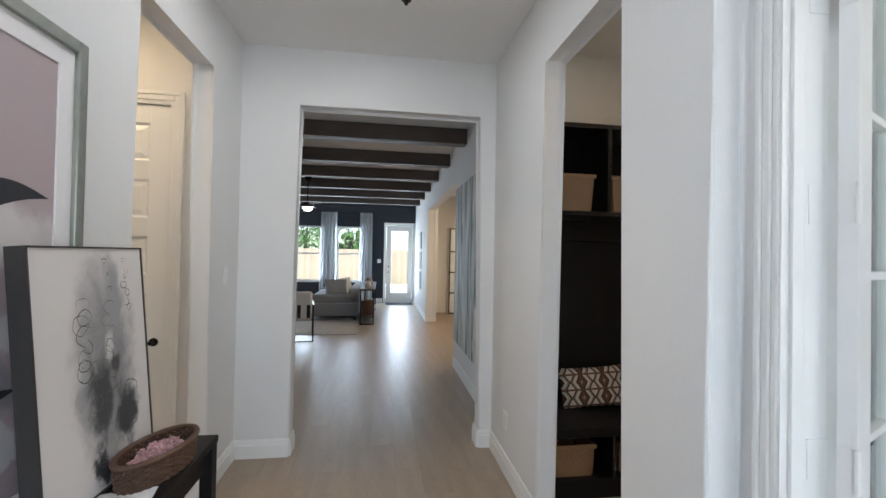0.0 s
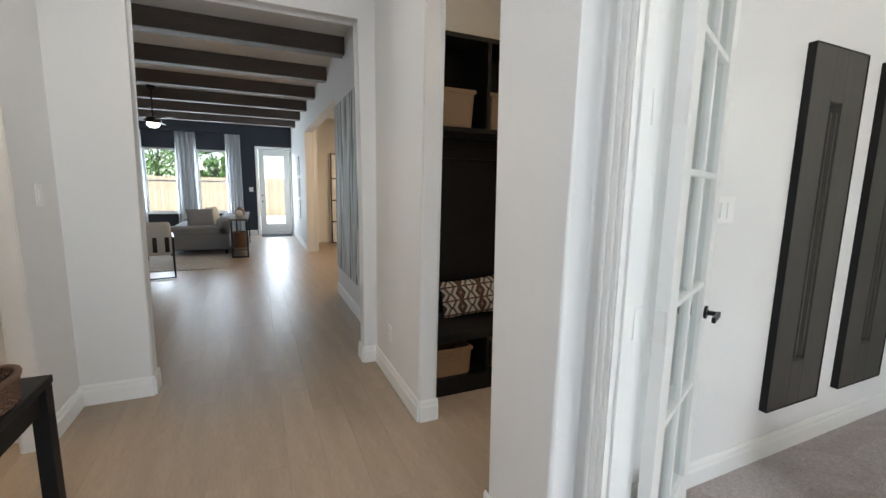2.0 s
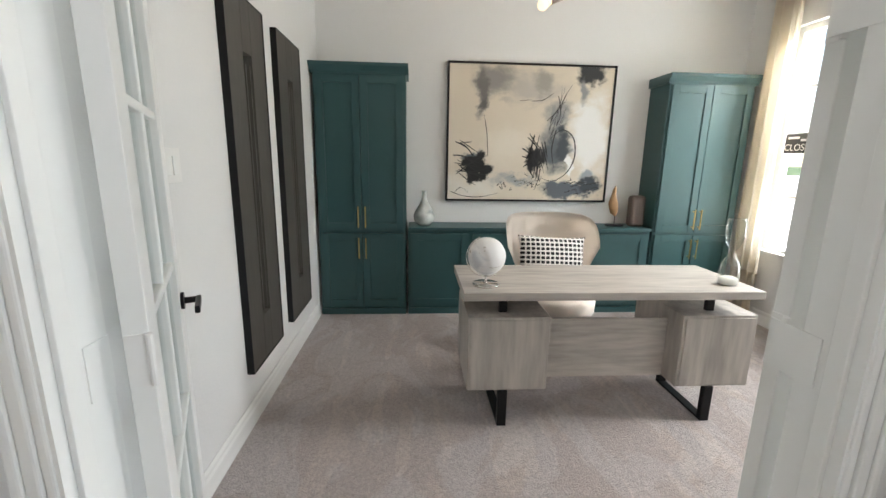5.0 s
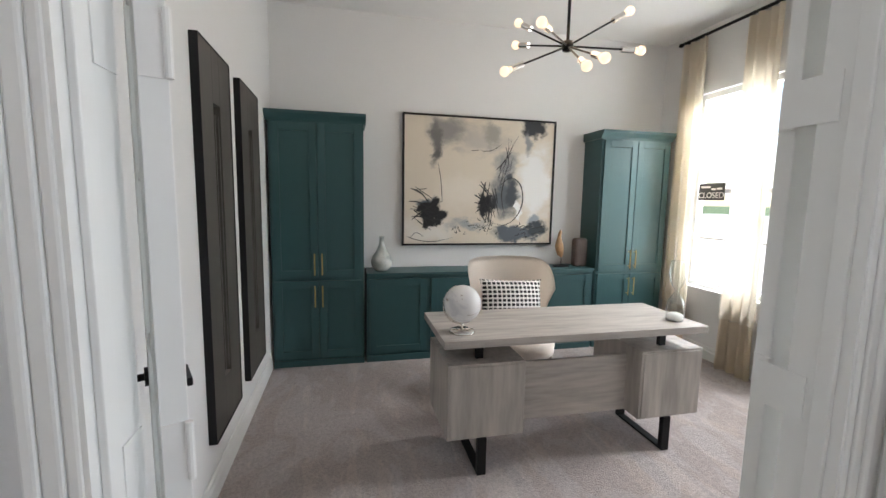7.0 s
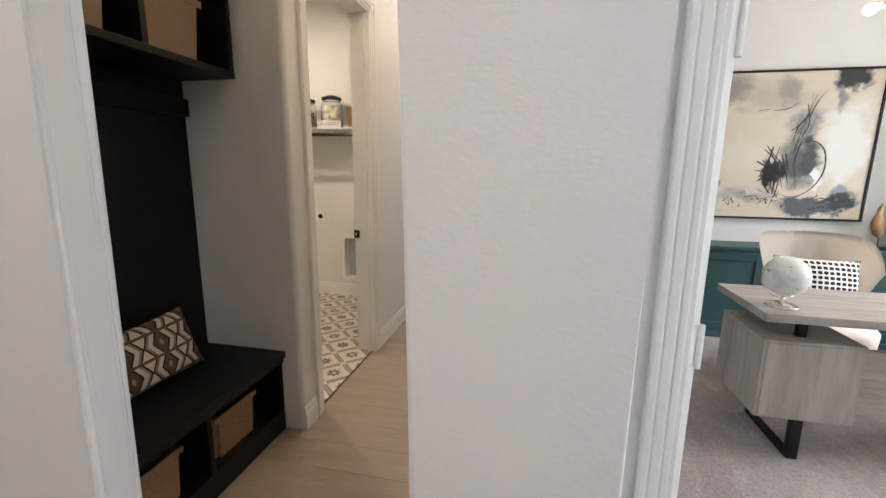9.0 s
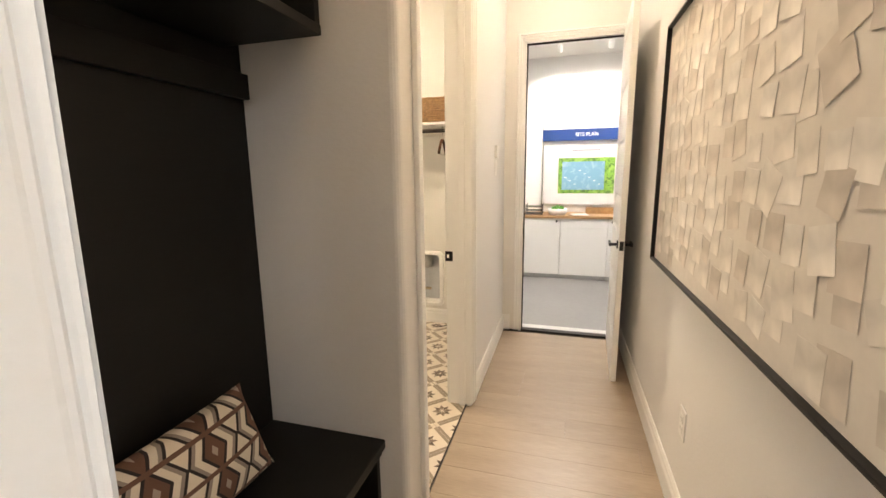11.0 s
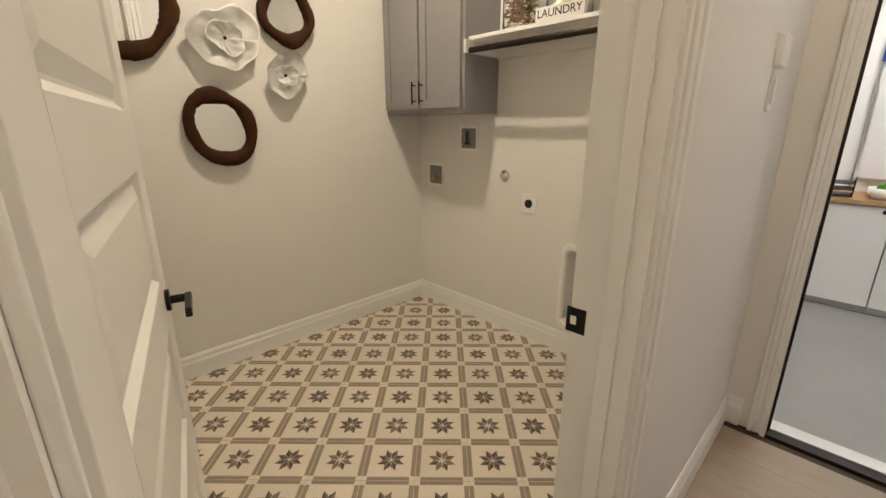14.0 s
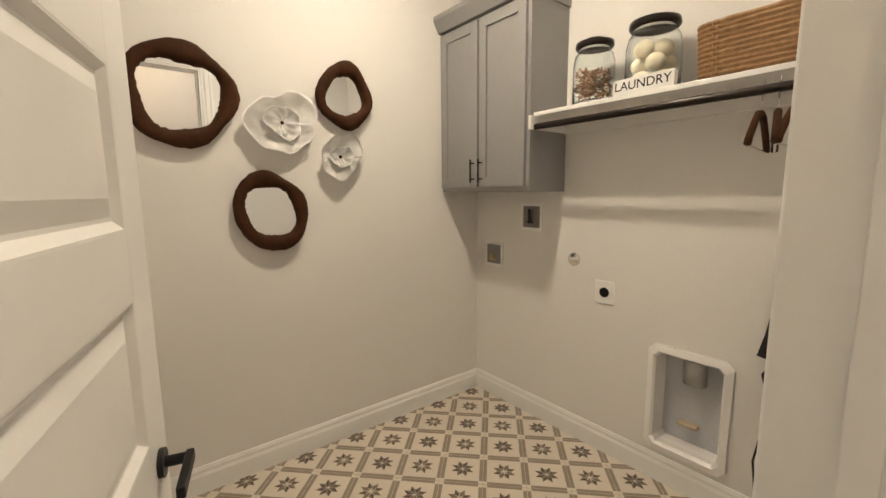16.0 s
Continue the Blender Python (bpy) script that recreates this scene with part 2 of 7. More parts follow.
def box(bm, x0, x1, y0, y1, z0, z1, bevel=0.0, mi=0, segments=2):
    r = bmesh.ops.create_cube(bm, size=1)
    vs = r["verts"]
    for v in vs:
        v.co = Vector(((x0 + x1) / 2 + v.co.x * (x1 - x0), (y0 + y1) / 2 + v.co.y * (y1 - y0), (z0 + z1) / 2 + v.co.z * (z1 - z0)))
    faces = {f for v in vs for f in v.link_faces}
    for f in faces:
        f.material_index = mi
    if bevel:
        edges = list({e for v in vs for e in v.link_edges})
        out = bmesh.ops.bevel(bm, geom=edges, offset=bevel, segments=segments, affect="EDGES", profile=0.5, clamp_overlap=True)
        for f in out["faces"]:
            f.material_index = mi
    return bm


def boxes(*rows, bevel=0.0):
    bm = bmesh.new()
    for r in rows:
        box(bm, *r, bevel=bevel)
    return bm


def rod(bm, a, b, r, n=12, r2=None, mi=0):
    a, b = Vector(a), Vector(b)
    d = b - a
    m = Matrix.Translation((a + b) / 2) @ d.to_track_quat("Z", "Y").to_matrix().to_4x4()
    out = bmesh.ops.create_cone(bm, cap_ends=True, segments=n, radius1=r, radius2=r if r2 is None else r2, depth=d.length, matrix=m)
    for f in {f for v in out["verts"] for f in v.link_faces}:
        f.material_index = mi
    return bm


def ball(bm, c, r, scale=(1, 1, 1), u=20, v=12):
    bmesh.ops.create_uvsphere(bm, u_segments=u, v_segments=v, radius=r, matrix=Matrix.Translation(c) @ Matrix.Diagonal((*scale, 1)))
    return bm


def lathe(profile, n=28, bm=None, cx=0, cy=0):
    """Turned body from (radius, height) pairs."""
    bm = bm or bmesh.new()
    rings = []
    for r, z in profile:
        rings.append([bm.verts.new((cx + r * math.cos(2 * math.pi * k / n), cy + r * math.sin(2 * math.pi * k / n), z)) for k in range(n)])
    for a, b in zip(rings, rings[1:]):
        for k in range(n):
            bm.faces.new((a[k], a[(k + 1) % n], b[(k + 1) % n], b[k]))
    for ring in (rings[0], rings[-1]):
        if profile[rings.index(ring)][0] > 1e-4:
            bm.faces.new(ring)
    return bm


def tube(points, r, n=8, bm=None, closed=False):
    """A bent round bar through points."""
    bm = bm or bmesh.new()
    pts = [Vector(p) for p in points]
    rings = []
    for i, p in enumerate(pts):
        a = pts[i - 1] if i or closed else p
        b = pts[(i + 1) % len(pts)] if i + 1 < len(pts) or closed else p
        q = (b - a).to_track_quat("Z", "Y")
        rings.append([bm.verts.new(p + q @ Vector((r * math.cos(2 * math.pi * k / n), r * math.sin(2 * math.pi * k / n), 0))) for k in range(n)])
    pairs = list(zip(rings, rings[1:])) + ([(rings[-1], rings[0])] if closed else [])
    for a, b in pairs:
        for k in range(n):
            bm.faces.new((a[k], a[(k + 1) % n], b[(k + 1) % n], b[k]))
    if not closed:
        bm.faces.new(rings[0])
        bm.faces.new(rings[-1])
    return bm


def prism(outline, axis, p0, p1, round_at=(), radius=0.02):
    """Extrude an outline of (u, z) from p0 to p1 along axis ('x' or 'y'); round the long edges that start at the outline's points named."""
    bm = bmesh.new()
    put = (lambda u, z, p: (p, u, z)) if axis == "x" else (lambda u, z, p: (u, p, z))
    a = [bm.verts.new(put(u, z, p0)) for u, z in outline]
    b = [bm.verts.new(put(u, z, p1)) for u, z in outline]
    bm.faces.new(a)
    bm.faces.new(b)
    n = len(outline)
    edges = []
    for k in range(n):
        f = bm.faces.new((a[k], a[(k + 1) % n], b[(k + 1) % n], b[k]))
        if k in round_at:
            edges += [e for e in f.edges if (e.verts[0] in (a[k], a[(k + 1) % n])) == (e.verts[1] in (a[k], a[(k + 1) % n]))]
    if edges:
        bmesh.ops.bevel(bm, geom=list(set(edges)), offset=radius, segments=4, affect="EDGES", profile=0.5)
    return bm


def structure(name, bm, material, label, smooth=False):
    return tagged(part(name, bm, material, None, "", smooth), label, name.split("_")[0], kind="structure")


def wall_with_door(name, axis, p0, p1, u0, u1, d0, d1, dz, top, material, label, radius=0.022):
    """A wall with one opening that stands on the floor, its edges rounded."""
    o = [(u0, 0), (d0, 0), (d0, dz), (d1, dz), (d1, 0), (u1, 0), (u1, top), (u0, top)]
    return structure(name, prism(o, axis, p0, p1, (1, 2, 3) if radius else (), radius), material, label)


def wall_with_windows(name, axis, p0, p1, u0, u1, holes, top, material, label):
    """A wall with window or door holes (u, u, z, z)."""
    bm = bmesh.new()
    def put(a, b, z0, z1):
        if b - a > 1e-4 and z1 - z0 > 1e-4:
            box(bm, *((p0, p1, a, b) if axis == "x" else (a, b, p0, p1)), z0, z1)
    u = u0
    for a, b, z0, z1 in sorted(holes):
        put(u, a, 0, top)
        put(a, b, 0, z0)
        put(a, b, z1, top)
        u = b
    put(u, u1, 0, top)
    return structure(name, bm, material, label)


def baseboard(axis, face, u0, u1, side, h=0.135):
    """Moulded skirting along a wall face; side is +1 or -1, the way it stands out."""
    prof = [(0, 0), (0.016, 0), (0.016, h - 0.045), (0.011, h - 0.03), (0.011, h - 0.016), (0.005, h), (0, h)]
    bm = bmesh.new()
    ends = []
    for u in (u0, u1):
        ends.append([bm.verts.new((face + side * d, u, z) if axis == "x" else (u, face + side * d, z)) for d, z in prof])
    n = len(prof)
    for k in range(n):
        bm.faces.new((ends[0][k], ends[0][(k + 1) % n], ends[1][(k + 1) % n], ends[1][k]))
    for e in ends:
        bm.faces.new(e)
    return structure("baseboard", bm, TRIM, "white painted moulded baseboard")


def casing(axis, face, a, b, top, side, w=0.085):
    """Moulded door casing round an opening a..b on a wall face."""
    bm = bmesh.new()
    def strip(u0, u1, z0, z1, d):
        p, q = sorted((face, face + side * d))
        box(bm, *((p, q, u0, u1) if axis == "x" else (u0, u1, p, q)), z0, z1, bevel=0.0045)
    for s, u in ((-1, a), (1, b)):
        for w0, w1, d in ((0, w * 0.3, 0.011), (w * 0.3, w * 0.7, 0.016), (w * 0.7, w, 0.021)):
            strip(*sorted((u + s * w0, u + s * w1)), 0, top + w1, d)
    for w0, w1, d in ((0, w * 0.3, 0.0105), (w * 0.3, w * 0.7, 0.0155), (w * 0.7, w, 0.0205)):
        strip(a - w0, b + w0, top + w0, top + w1, d)
    return structure("trim", bm, TRIM, "white painted moulded door casing")


H = 3.05
# ---- foyer and hall ----
FX, OW = 1.02, 3.45          # foyer's long wall, wall with the wide opening
wall_with_door("wall_mudroom", "x", FX, 1.14, 1.43, OW, 1.645, 2.462, 2.63, H, WALL, "off-white painted wall with a round-edged opening", 0.032)
wall_with_door("wall_office_west", "x", FX, 1.135, -2.6, 1.43, -0.28, 1.243, 2.53, H, WALL, "off-white painted wall with a round-edged recess round the french doors", 0.022)
wall_with_door("wall_office_inner", "x", 1.135, 1.24, -2.6, 1.43, -0.183, 1.162, 2.449, H, WALL, "off-white painted wall round the french doors", 0)
wall_with_door("wall_great_room_opening", "y", OW, OW + 0.15, -5.2, 1.14, -0.52, 0.915, 2.645, H, WALL, "off-white painted wall with a wide cased-free opening", 0.025)
wall_with_door("wall_foyer_left", "x", -1.03, -0.91, -1.6, OW, 2.14, 2.965, 2.67, H, WALL, "off-white painted wall with a side opening", 0.025)
wall_with_windows("wall_front", "y", -1.65, -1.5, -2.6, 1.26, [(-0.55, 0.65, 0.0, 2.3)], H, WALL, "off-white painted entry wall")
wall_with_door("wall_closet", "y", 3.1, 3.22, -3.0, -1.03, -2.05, -1.22, 2.44, H, WALL, "off-white painted side hall wall", 0)
structure("wall_side_hall_end", boxes((-3.1, -3.0, -1.6, 3.45, 0, H)), WALL, "off-white painted side hall wall")
structure("wall_side_hall_south", boxes((-3.0, -1.03, 0.6, 0.72, 0, H)), WALL, "off-white painted side hall wall")
structure("ceiling", boxes((-3.1, 1.14, -1.65, OW + 0.15, H, H + 0.1)), CEIL, "white painted flat ceiling")
for args in (("x", FX, 1.243, 1.65, -1), ("x", FX, 2.462, OW, -1), ("y", OW, -0.91, -0.52, -1), ("y", OW, 0.915, FX, -1), ("x", -0.91, 2.965, OW, 1), ("x", -0.91, -1.5, 2.14, 1),
             ("y", 2.462, FX, 1.14, -1), ("x", 0.915, OW, OW + 0.15, -1), ("x", -0.52, OW, OW + 0.15, 1), ("x", FX, -1.5, -0.28, -1)):
    baseboard(*args)
casing("x", 1.135, -0.171, 1.134, 2.438, -1, 0.06)

# ---- great room ----
GX, GY = 1.13, 13.2
wall_with_windows("wall_great_room_right", "x", GX, GX + 0.15, OW + 0.15, GY, [(5.85, 9.55, 0, 2.52)], H, WALL, "off-white painted wall with a wide opening")
wall_with_windows("wall_navy", "y", GY, GY + 0.15, -5.2, 3.6, [(-3.6, -2.85, 0.64, 2.32), (-2.45, -1.70, 0.64, 2.32), (-1.26, -0.51, 0.64, 2.32), (0.235, 1.065, 0, 2.40)], H, NAVY, "dark navy painted wall with windows")
structure("wall_great_room_left", boxes((-5.3, -5.2, OW, GY, 0, H)), WALL, "off-white painted wall")
structure("ceiling", boxes((-5.3, 3.7, OW + 0.15, GY + 0.15, H, H + 0.1)), CEIL, "white painted flat ceiling between beams")
structure("wall_kitchen_back", boxes((GX + 0.15, 3.6, 11.0, 11.1, 0, H)), WALL, "off-white painted wall")
structure("wall_kitchen_right", boxes((3.6, 3.7, 4.85, 13.3, 0, H)), WALL, "off-white painted wall")
structure("wall_kitchen_south", boxes((1.28, 3.6, 4.75, 4.85, 0, H)), WALL, "off-white painted wall")
structure("wall_pier", boxes((GX + 0.15, 1.36, 9.55, 9.75, 0, H), bevel=0.01), WALL, "off-white painted wall end beside the opening")
for k in range(6):
    y = 5.17 + 1.3 * k
    single("ceiling_beam", boxes((-5.2, GX, y, y + 0.17, H - 0.185, H + 0.01), bevel=0.008), BEAM, "dark brown stained wooden ceiling beam", "beam", group="ceiling beams")
baseboard("x", GX, OW + 0.15, 5.85, -1)
baseboard("x", GX, 9.55, GY, -1)
baseboard("y", GY, -5.2, 0.15, -1)

# ---- mud room and laundry ----
MY, LY = 1.60, 2.58          # art wall face, laundry wall face
structure("wall_mud_office", boxes((1.26, 4.65, 1.43, MY, 0, H)), WALL, "off-white painted wall")
structure("wall_mud_office_end", boxes((1.14, 1.26, 1.43, MY, 0, H)), WALL, "off-white painted wall end")
wall_with_door("wall_laundry", "y", LY, LY + 0.135, 2.27, 4.50, 2.34, 3.175, 2.44, H, WALL, "off-white painted wall round the laundry door", 0)
structure("wall_alcove_end", prism([(2.14, 0), (2.27, 0), (2.27, H), (2.14, H)], "y", LY, 3.3, (3,), 0.025), WALL, "off-white painted alcove end wall")
structure("wall_alcove_back", boxes((1.14, 2.14, 3.16, 3.30, 0, H)), WALL, "off-white painted alcove wall")
wall_with_windows("wall_garage_side", "x", 4.50, 4.63, MY, 4.85, [(1.65, 2.434, 0, 2.424), (3.165, 3.445, 0.205, 0.645)], H, LWALL, "warm white painted wall with the end door and a vent recess")
structure("wall_laundry_back", boxes((2.12, 4.50, 4.71, 4.85, 0, H)), LWALL, "warm white painted laundry wall")
structure("wall_laundry_left", boxes((2.12, 2.24, 3.3, 4.71, 0, H)), LWALL, "warm white painted laundry wall")
structure("ceiling", boxes((1.14, 4.63, MY, 4.85, H, H + 0.1)), CEIL, "white painted flat ceiling")
for args in (("y", LY, 3.26, 4.5, -1), ("y", MY, 1.14, 4.5, 1), ("x", 4.50, 2.715, 4.71, -1), ("y", 4.71, 2.24, 4.5, -1), ("x", 4.5, 2.515, LY, -1), ("y", LY, 2.14, 2.262, -1)):
    baseboard(*args)
casing("y", LY, 2.34, 3.175, 2.44, -1, 0.07)
casing("y", LY + 0.135, 2.34, 3.175, 2.44, 1)
casing("x", 4.50, 1.655, 2.43, 2.42, -1, 0.05)

# ---- office ----
OX, OS = 4.43, -2.44         # picture wall, window wall
structure("wall_office_back", boxes((OX, OX + 0.12, OS, 1.43, 0, H)), WALL, "off-white painted wall behind the desk")
wall_with_windows("wall_office_windows", "y", OS - 0.15, OS, 1.26, OX + 0.12, [(3.14, 3.98, 0.66, 2.46), (2.02, 2.86, 0.66, 2.46)], H, WALL, "off-white painted wall with two windows")
structure("ceiling", boxes((1.26, 4.65, OS - 0.15, MY, H, H + 0.1)), CEIL, "white painted flat ceiling")
for args in (("y", 1.43, 1.26, 4.1, -1), ("y", OS, 1.26, 4.1, 1), ("x", 1.26, -2.44, -0.211, 1)):
    baseboard(*args)
casing("x", 1.24, -0.190, 1.168, 2.455, 1)

# ---- sales room behind the end door ----
structure("wall_sales_back", boxes((7.6, 7.7, -0.5, 4.9, -0.2, H)), WHITE, "bright white wall")
structure("wall_sales_side", boxes((4.63, 7.7, 4.85, 4.95, -0.2, H)), WHITE, "bright white wall")
structure("wall_sales_south", boxes((4.63, 7.7, -0.6, -0.5, -0.2, H)), WHITE, "bright white wall")
structure("wall_sales_front", boxes((4.65, 4.75, -0.5, 1.43, -0.2, H)), WHITE, "bright white wall")
structure("ceiling", boxes((4.63, 7.7, -0.6, 4.95, H, H + 0.1)), CEIL, "white painted flat ceiling")
structure("floor_sales", boxes((4.63, 7.7, -0.6, 4.95, -0.145, -0.12)), mat("grey_concrete", (0.30, 0.29, 0.28), 0.45, vary=0.06, grain=20), "smooth grey concrete floor")

# ---- ground, carpet, subfloor ----
structure("ground", boxes((-400, 400, -400, 400, -0.3, -0.15)), mat("lawn", (0.06, 0.10, 0.03), 0.9, vary=0.3, grain=30, bump=0.3), "green lawn ground")
structure("floor", boxes((-5.3, 4.63, -1.65, 13.35, -0.14, -0.012)), mat("subfloor", (0.06, 0.045, 0.03), 0.9), "dark joint bed under the planks")
structure("carpet", boxes((1.2, 4.5, OS, 1.45, -0.012, 0.012)), CARPET, "grey brown cut pile carpet with footmarks")
# unseen; the long south eave is added to keep sun out of the office
structure("outer_roof", boxes((-5.5, 7.7, -4.4, 13.4, H + 0.1, H + 0.2)), CEIL, "plain unseen roof slab with an added eave that blocks sun from the office")

# ---- more builders ----
def text_part(name, body, size, material, parent, m, extrude=0.001):
    """Lettering as a mesh, its middle at the pose m under parent."""
    cu = bpy.data.curves.new(name, "FONT")
    cu.body, cu.size, cu.extrude, cu.align_x, cu.align_y = body, size, extrude, "CENTER", "CENTER"
    tmp = bpy.data.objects.new(name, cu)
    scene.collection.objects.link(tmp)
    me = bpy.data.meshes.new_from_object(tmp.evaluated_get(bpy.context.evaluated_depsgraph_get()))
    bpy.data.objects.remove(tmp)
    me.materials.clear()
    me.materials.append(material)
    ob = new(name, me)
    ob.parent, ob.matrix_basis = parent, m
    return ob


def blot(name, base, blobs, u_axis, flip, rough=0.6, grain=4.0):
    """Artwork of soft-edged blots. Blots are (colour, u, v, ru, rv, softness, raggedness), u from the left, v from the top."""
    m = bpy.data.materials.new(name)
    m.use_nodes = True
    nt = m.node_tree
    N, L = nt.nodes.new, nt.links.new
    b = nt.nodes["Principled BSDF"]
    b.inputs["Roughness"].default_value = rough
    co, sep = N("ShaderNodeTexCoord"), N("ShaderNodeSeparateXYZ")
    L(co.outputs["Generated"], sep.inputs[0])
    u = sep.outputs[u_axis]
    if flip:
        inv = N("ShaderNodeMath")
        inv.operation, inv.inputs[0].default_value = "SUBTRACT", 1.0
        L(u, inv.inputs[1])
        u = inv.outputs[0]
    v = N("ShaderNodeMath")
    v.operation, v.inputs[0].default_value = "SUBTRACT", 1.0
    L(sep.outputs[2], v.inputs[1])
    uv = N("ShaderNodeCombineXYZ")
    L(u, uv.inputs[0])
    L(v.outputs[0], uv.inputs[1])
    rag = N("ShaderNodeTexNoise")
    rag.inputs["Scale"].default_value, rag.inputs["Detail"].default_value, rag.inputs["Distortion"].default_value = grain, 8, 1.2
    L(uv.outputs[0], rag.inputs["Vector"])
    warp, off, wide, add = N("ShaderNodeTexNoise"), N("ShaderNodeVectorMath"), N("ShaderNodeVectorMath"), N("ShaderNodeVectorMath")
    warp.inputs["Scale"].default_value, warp.inputs["Detail"].default_value, warp.inputs["Roughness"].default_value = grain * 0.9, 6, 0.65
    off.operation, wide.operation, add.operation = "SUBTRACT", "MULTIPLY", "ADD"
    off.inputs[1].default_value, wide.inputs[1].default_value = (0.5, 0.5, 0.5), (0.16, 0.30, 0)
    L(uv.outputs[0], warp.inputs["Vector"])
    L(warp.outputs["Color"], off.inputs[0])
    L(off.outputs[0], wide.inputs[0])
    L(uv.outputs[0], add.inputs[0])
    L(wide.outputs[0], add.inputs[1])
    last = None
    for color, cu, cv, ru, rv, soft, ragged in blobs:
        sub, div, ln, ma, rng, mix = (N("ShaderNode" + k) for k in ("VectorMath", "VectorMath", "VectorMath", "Math", "MapRange", "MixRGB"))
        sub.operation, div.operation, ln.operation, ma.operation = "SUBTRACT", "DIVIDE", "LENGTH", "MULTIPLY_ADD"
        sub.inputs[1].default_value, div.inputs[1].default_value = (cu, cv, 0), (ru, rv, 1)
        L(add.outputs[0], sub.inputs[0])
        L(sub.outputs[0], div.inputs[0])
        L(div.outputs[0], ln.inputs[0])
        ma.inputs[1].default_value = ragged
        L(rag.outputs[0], ma.inputs[0])
        L(ln.outputs["Value"], ma.inputs[2])
        rng.inputs[1].default_value, rng.inputs[2].default_value = 1 + ragged * 0.5, 1 + ragged * 0.5 - soft
        rng.interpolation_type = "SMOOTHSTEP"
        L(ma.outputs[0], rng.inputs[0])
        L(rng.outputs[0], mix.inputs[0])
        if last:
            L(last, mix.inputs[1])
        else:
            mix.inputs[1].default_value = (*base, 1)
        mix.inputs[2].default_value = (*color, 1)
        last = mix.outputs[0]
    L(last, b.inputs["Base Color"])
    return m


def curve_pts(pts, n=10):
    """Smooth points through (u, v) knots."""
    out = []
    p = [pts[0]] + list(pts) + [pts[-1]]
    for i in range(1, len(p) - 2):
        for k in range(n):
            t = k / n
            out.append(tuple(0.5 * (2 * p[i][a] + (p[i + 1][a] - p[i - 1][a]) * t + (2 * p[i - 1][a] - 5 * p[i][a] + 4 * p[i + 1][a] - p[i + 2][a]) * t * t
                                    + (3 * p[i][a] - p[i - 1][a] - 3 * p[i + 1][a] + p[i + 2][a]) * t ** 3) for a in (0, 1)))
    return out + [pts[-1]]


def strokes(lines, place, width):
    """Brush strokes as thin ribbons of paint. place maps (u, v) to a point just above the canvas."""
    bm = bmesh.new()
    rnd = random.Random(4)
    for pts, w in lines:
        c = curve_pts(pts)
        row = []
        for i, (u, v) in enumerate(c):
            a, b = c[max(i - 1, 0)], c[min(i + 1, len(c) - 1)]
            du, dv = b[0] - a[0], b[1] - a[1]
            l = math.hypot(du, dv) or 1
            h = w * width * (0.35 + 0.65 * math.sin(math.pi * min(1, (i + 1) / len(c) + 0.08))) * rnd.uniform(0.7, 1.2)
            row.append((bm.verts.new(place(u - dv / l * h, v + du / l * h)), bm.verts.new(place(u + dv / l * h, v - du / l * h))))
        for (a, b), (c1, d) in zip(row, row[1:]):
            bm.faces.new((a, b, d, c1))
    return bm


def grid_sheet(nx, ny, f):
    bm = bmesh.new()
    v = [[bm.verts.new(f(i / nx, j / ny)) for i in range(nx + 1)] for j in range(ny + 1)]
    for j in range(ny):
        for i in range(nx):
            bm.faces.new((v[j][i], v[j][i + 1], v[j + 1][i + 1], v[j + 1][i]))
    return bm


def thicken(bm, t):
    bmesh.ops.solidify(bm, geom=list(bm.faces), thickness=t)
    return bm


def lever(door, x, z, side, toward, material=BLACK, t=0.0175):
    """Lever handle on a leaf: square-edged rose, neck and bar."""
    bm = rod(bmesh.new(), (x, side * t, z), (x, side * (t + 0.009), z), 0.026, 24)
    rod(bm, (x, side * (t + 0.008), z), (x, side * (t + 0.052), z), 0.010, 14)
    y0, y1 = sorted((side * (t + 0.040), side * (t + 0.054)))
    box(bm, *sorted((x - toward * 0.012, x + toward * 0.105)), y0, y1, z - 0.012, z + 0.010, bevel=0.003)
    return part("lever_handle", bm, material, door, "black metal lever handle")


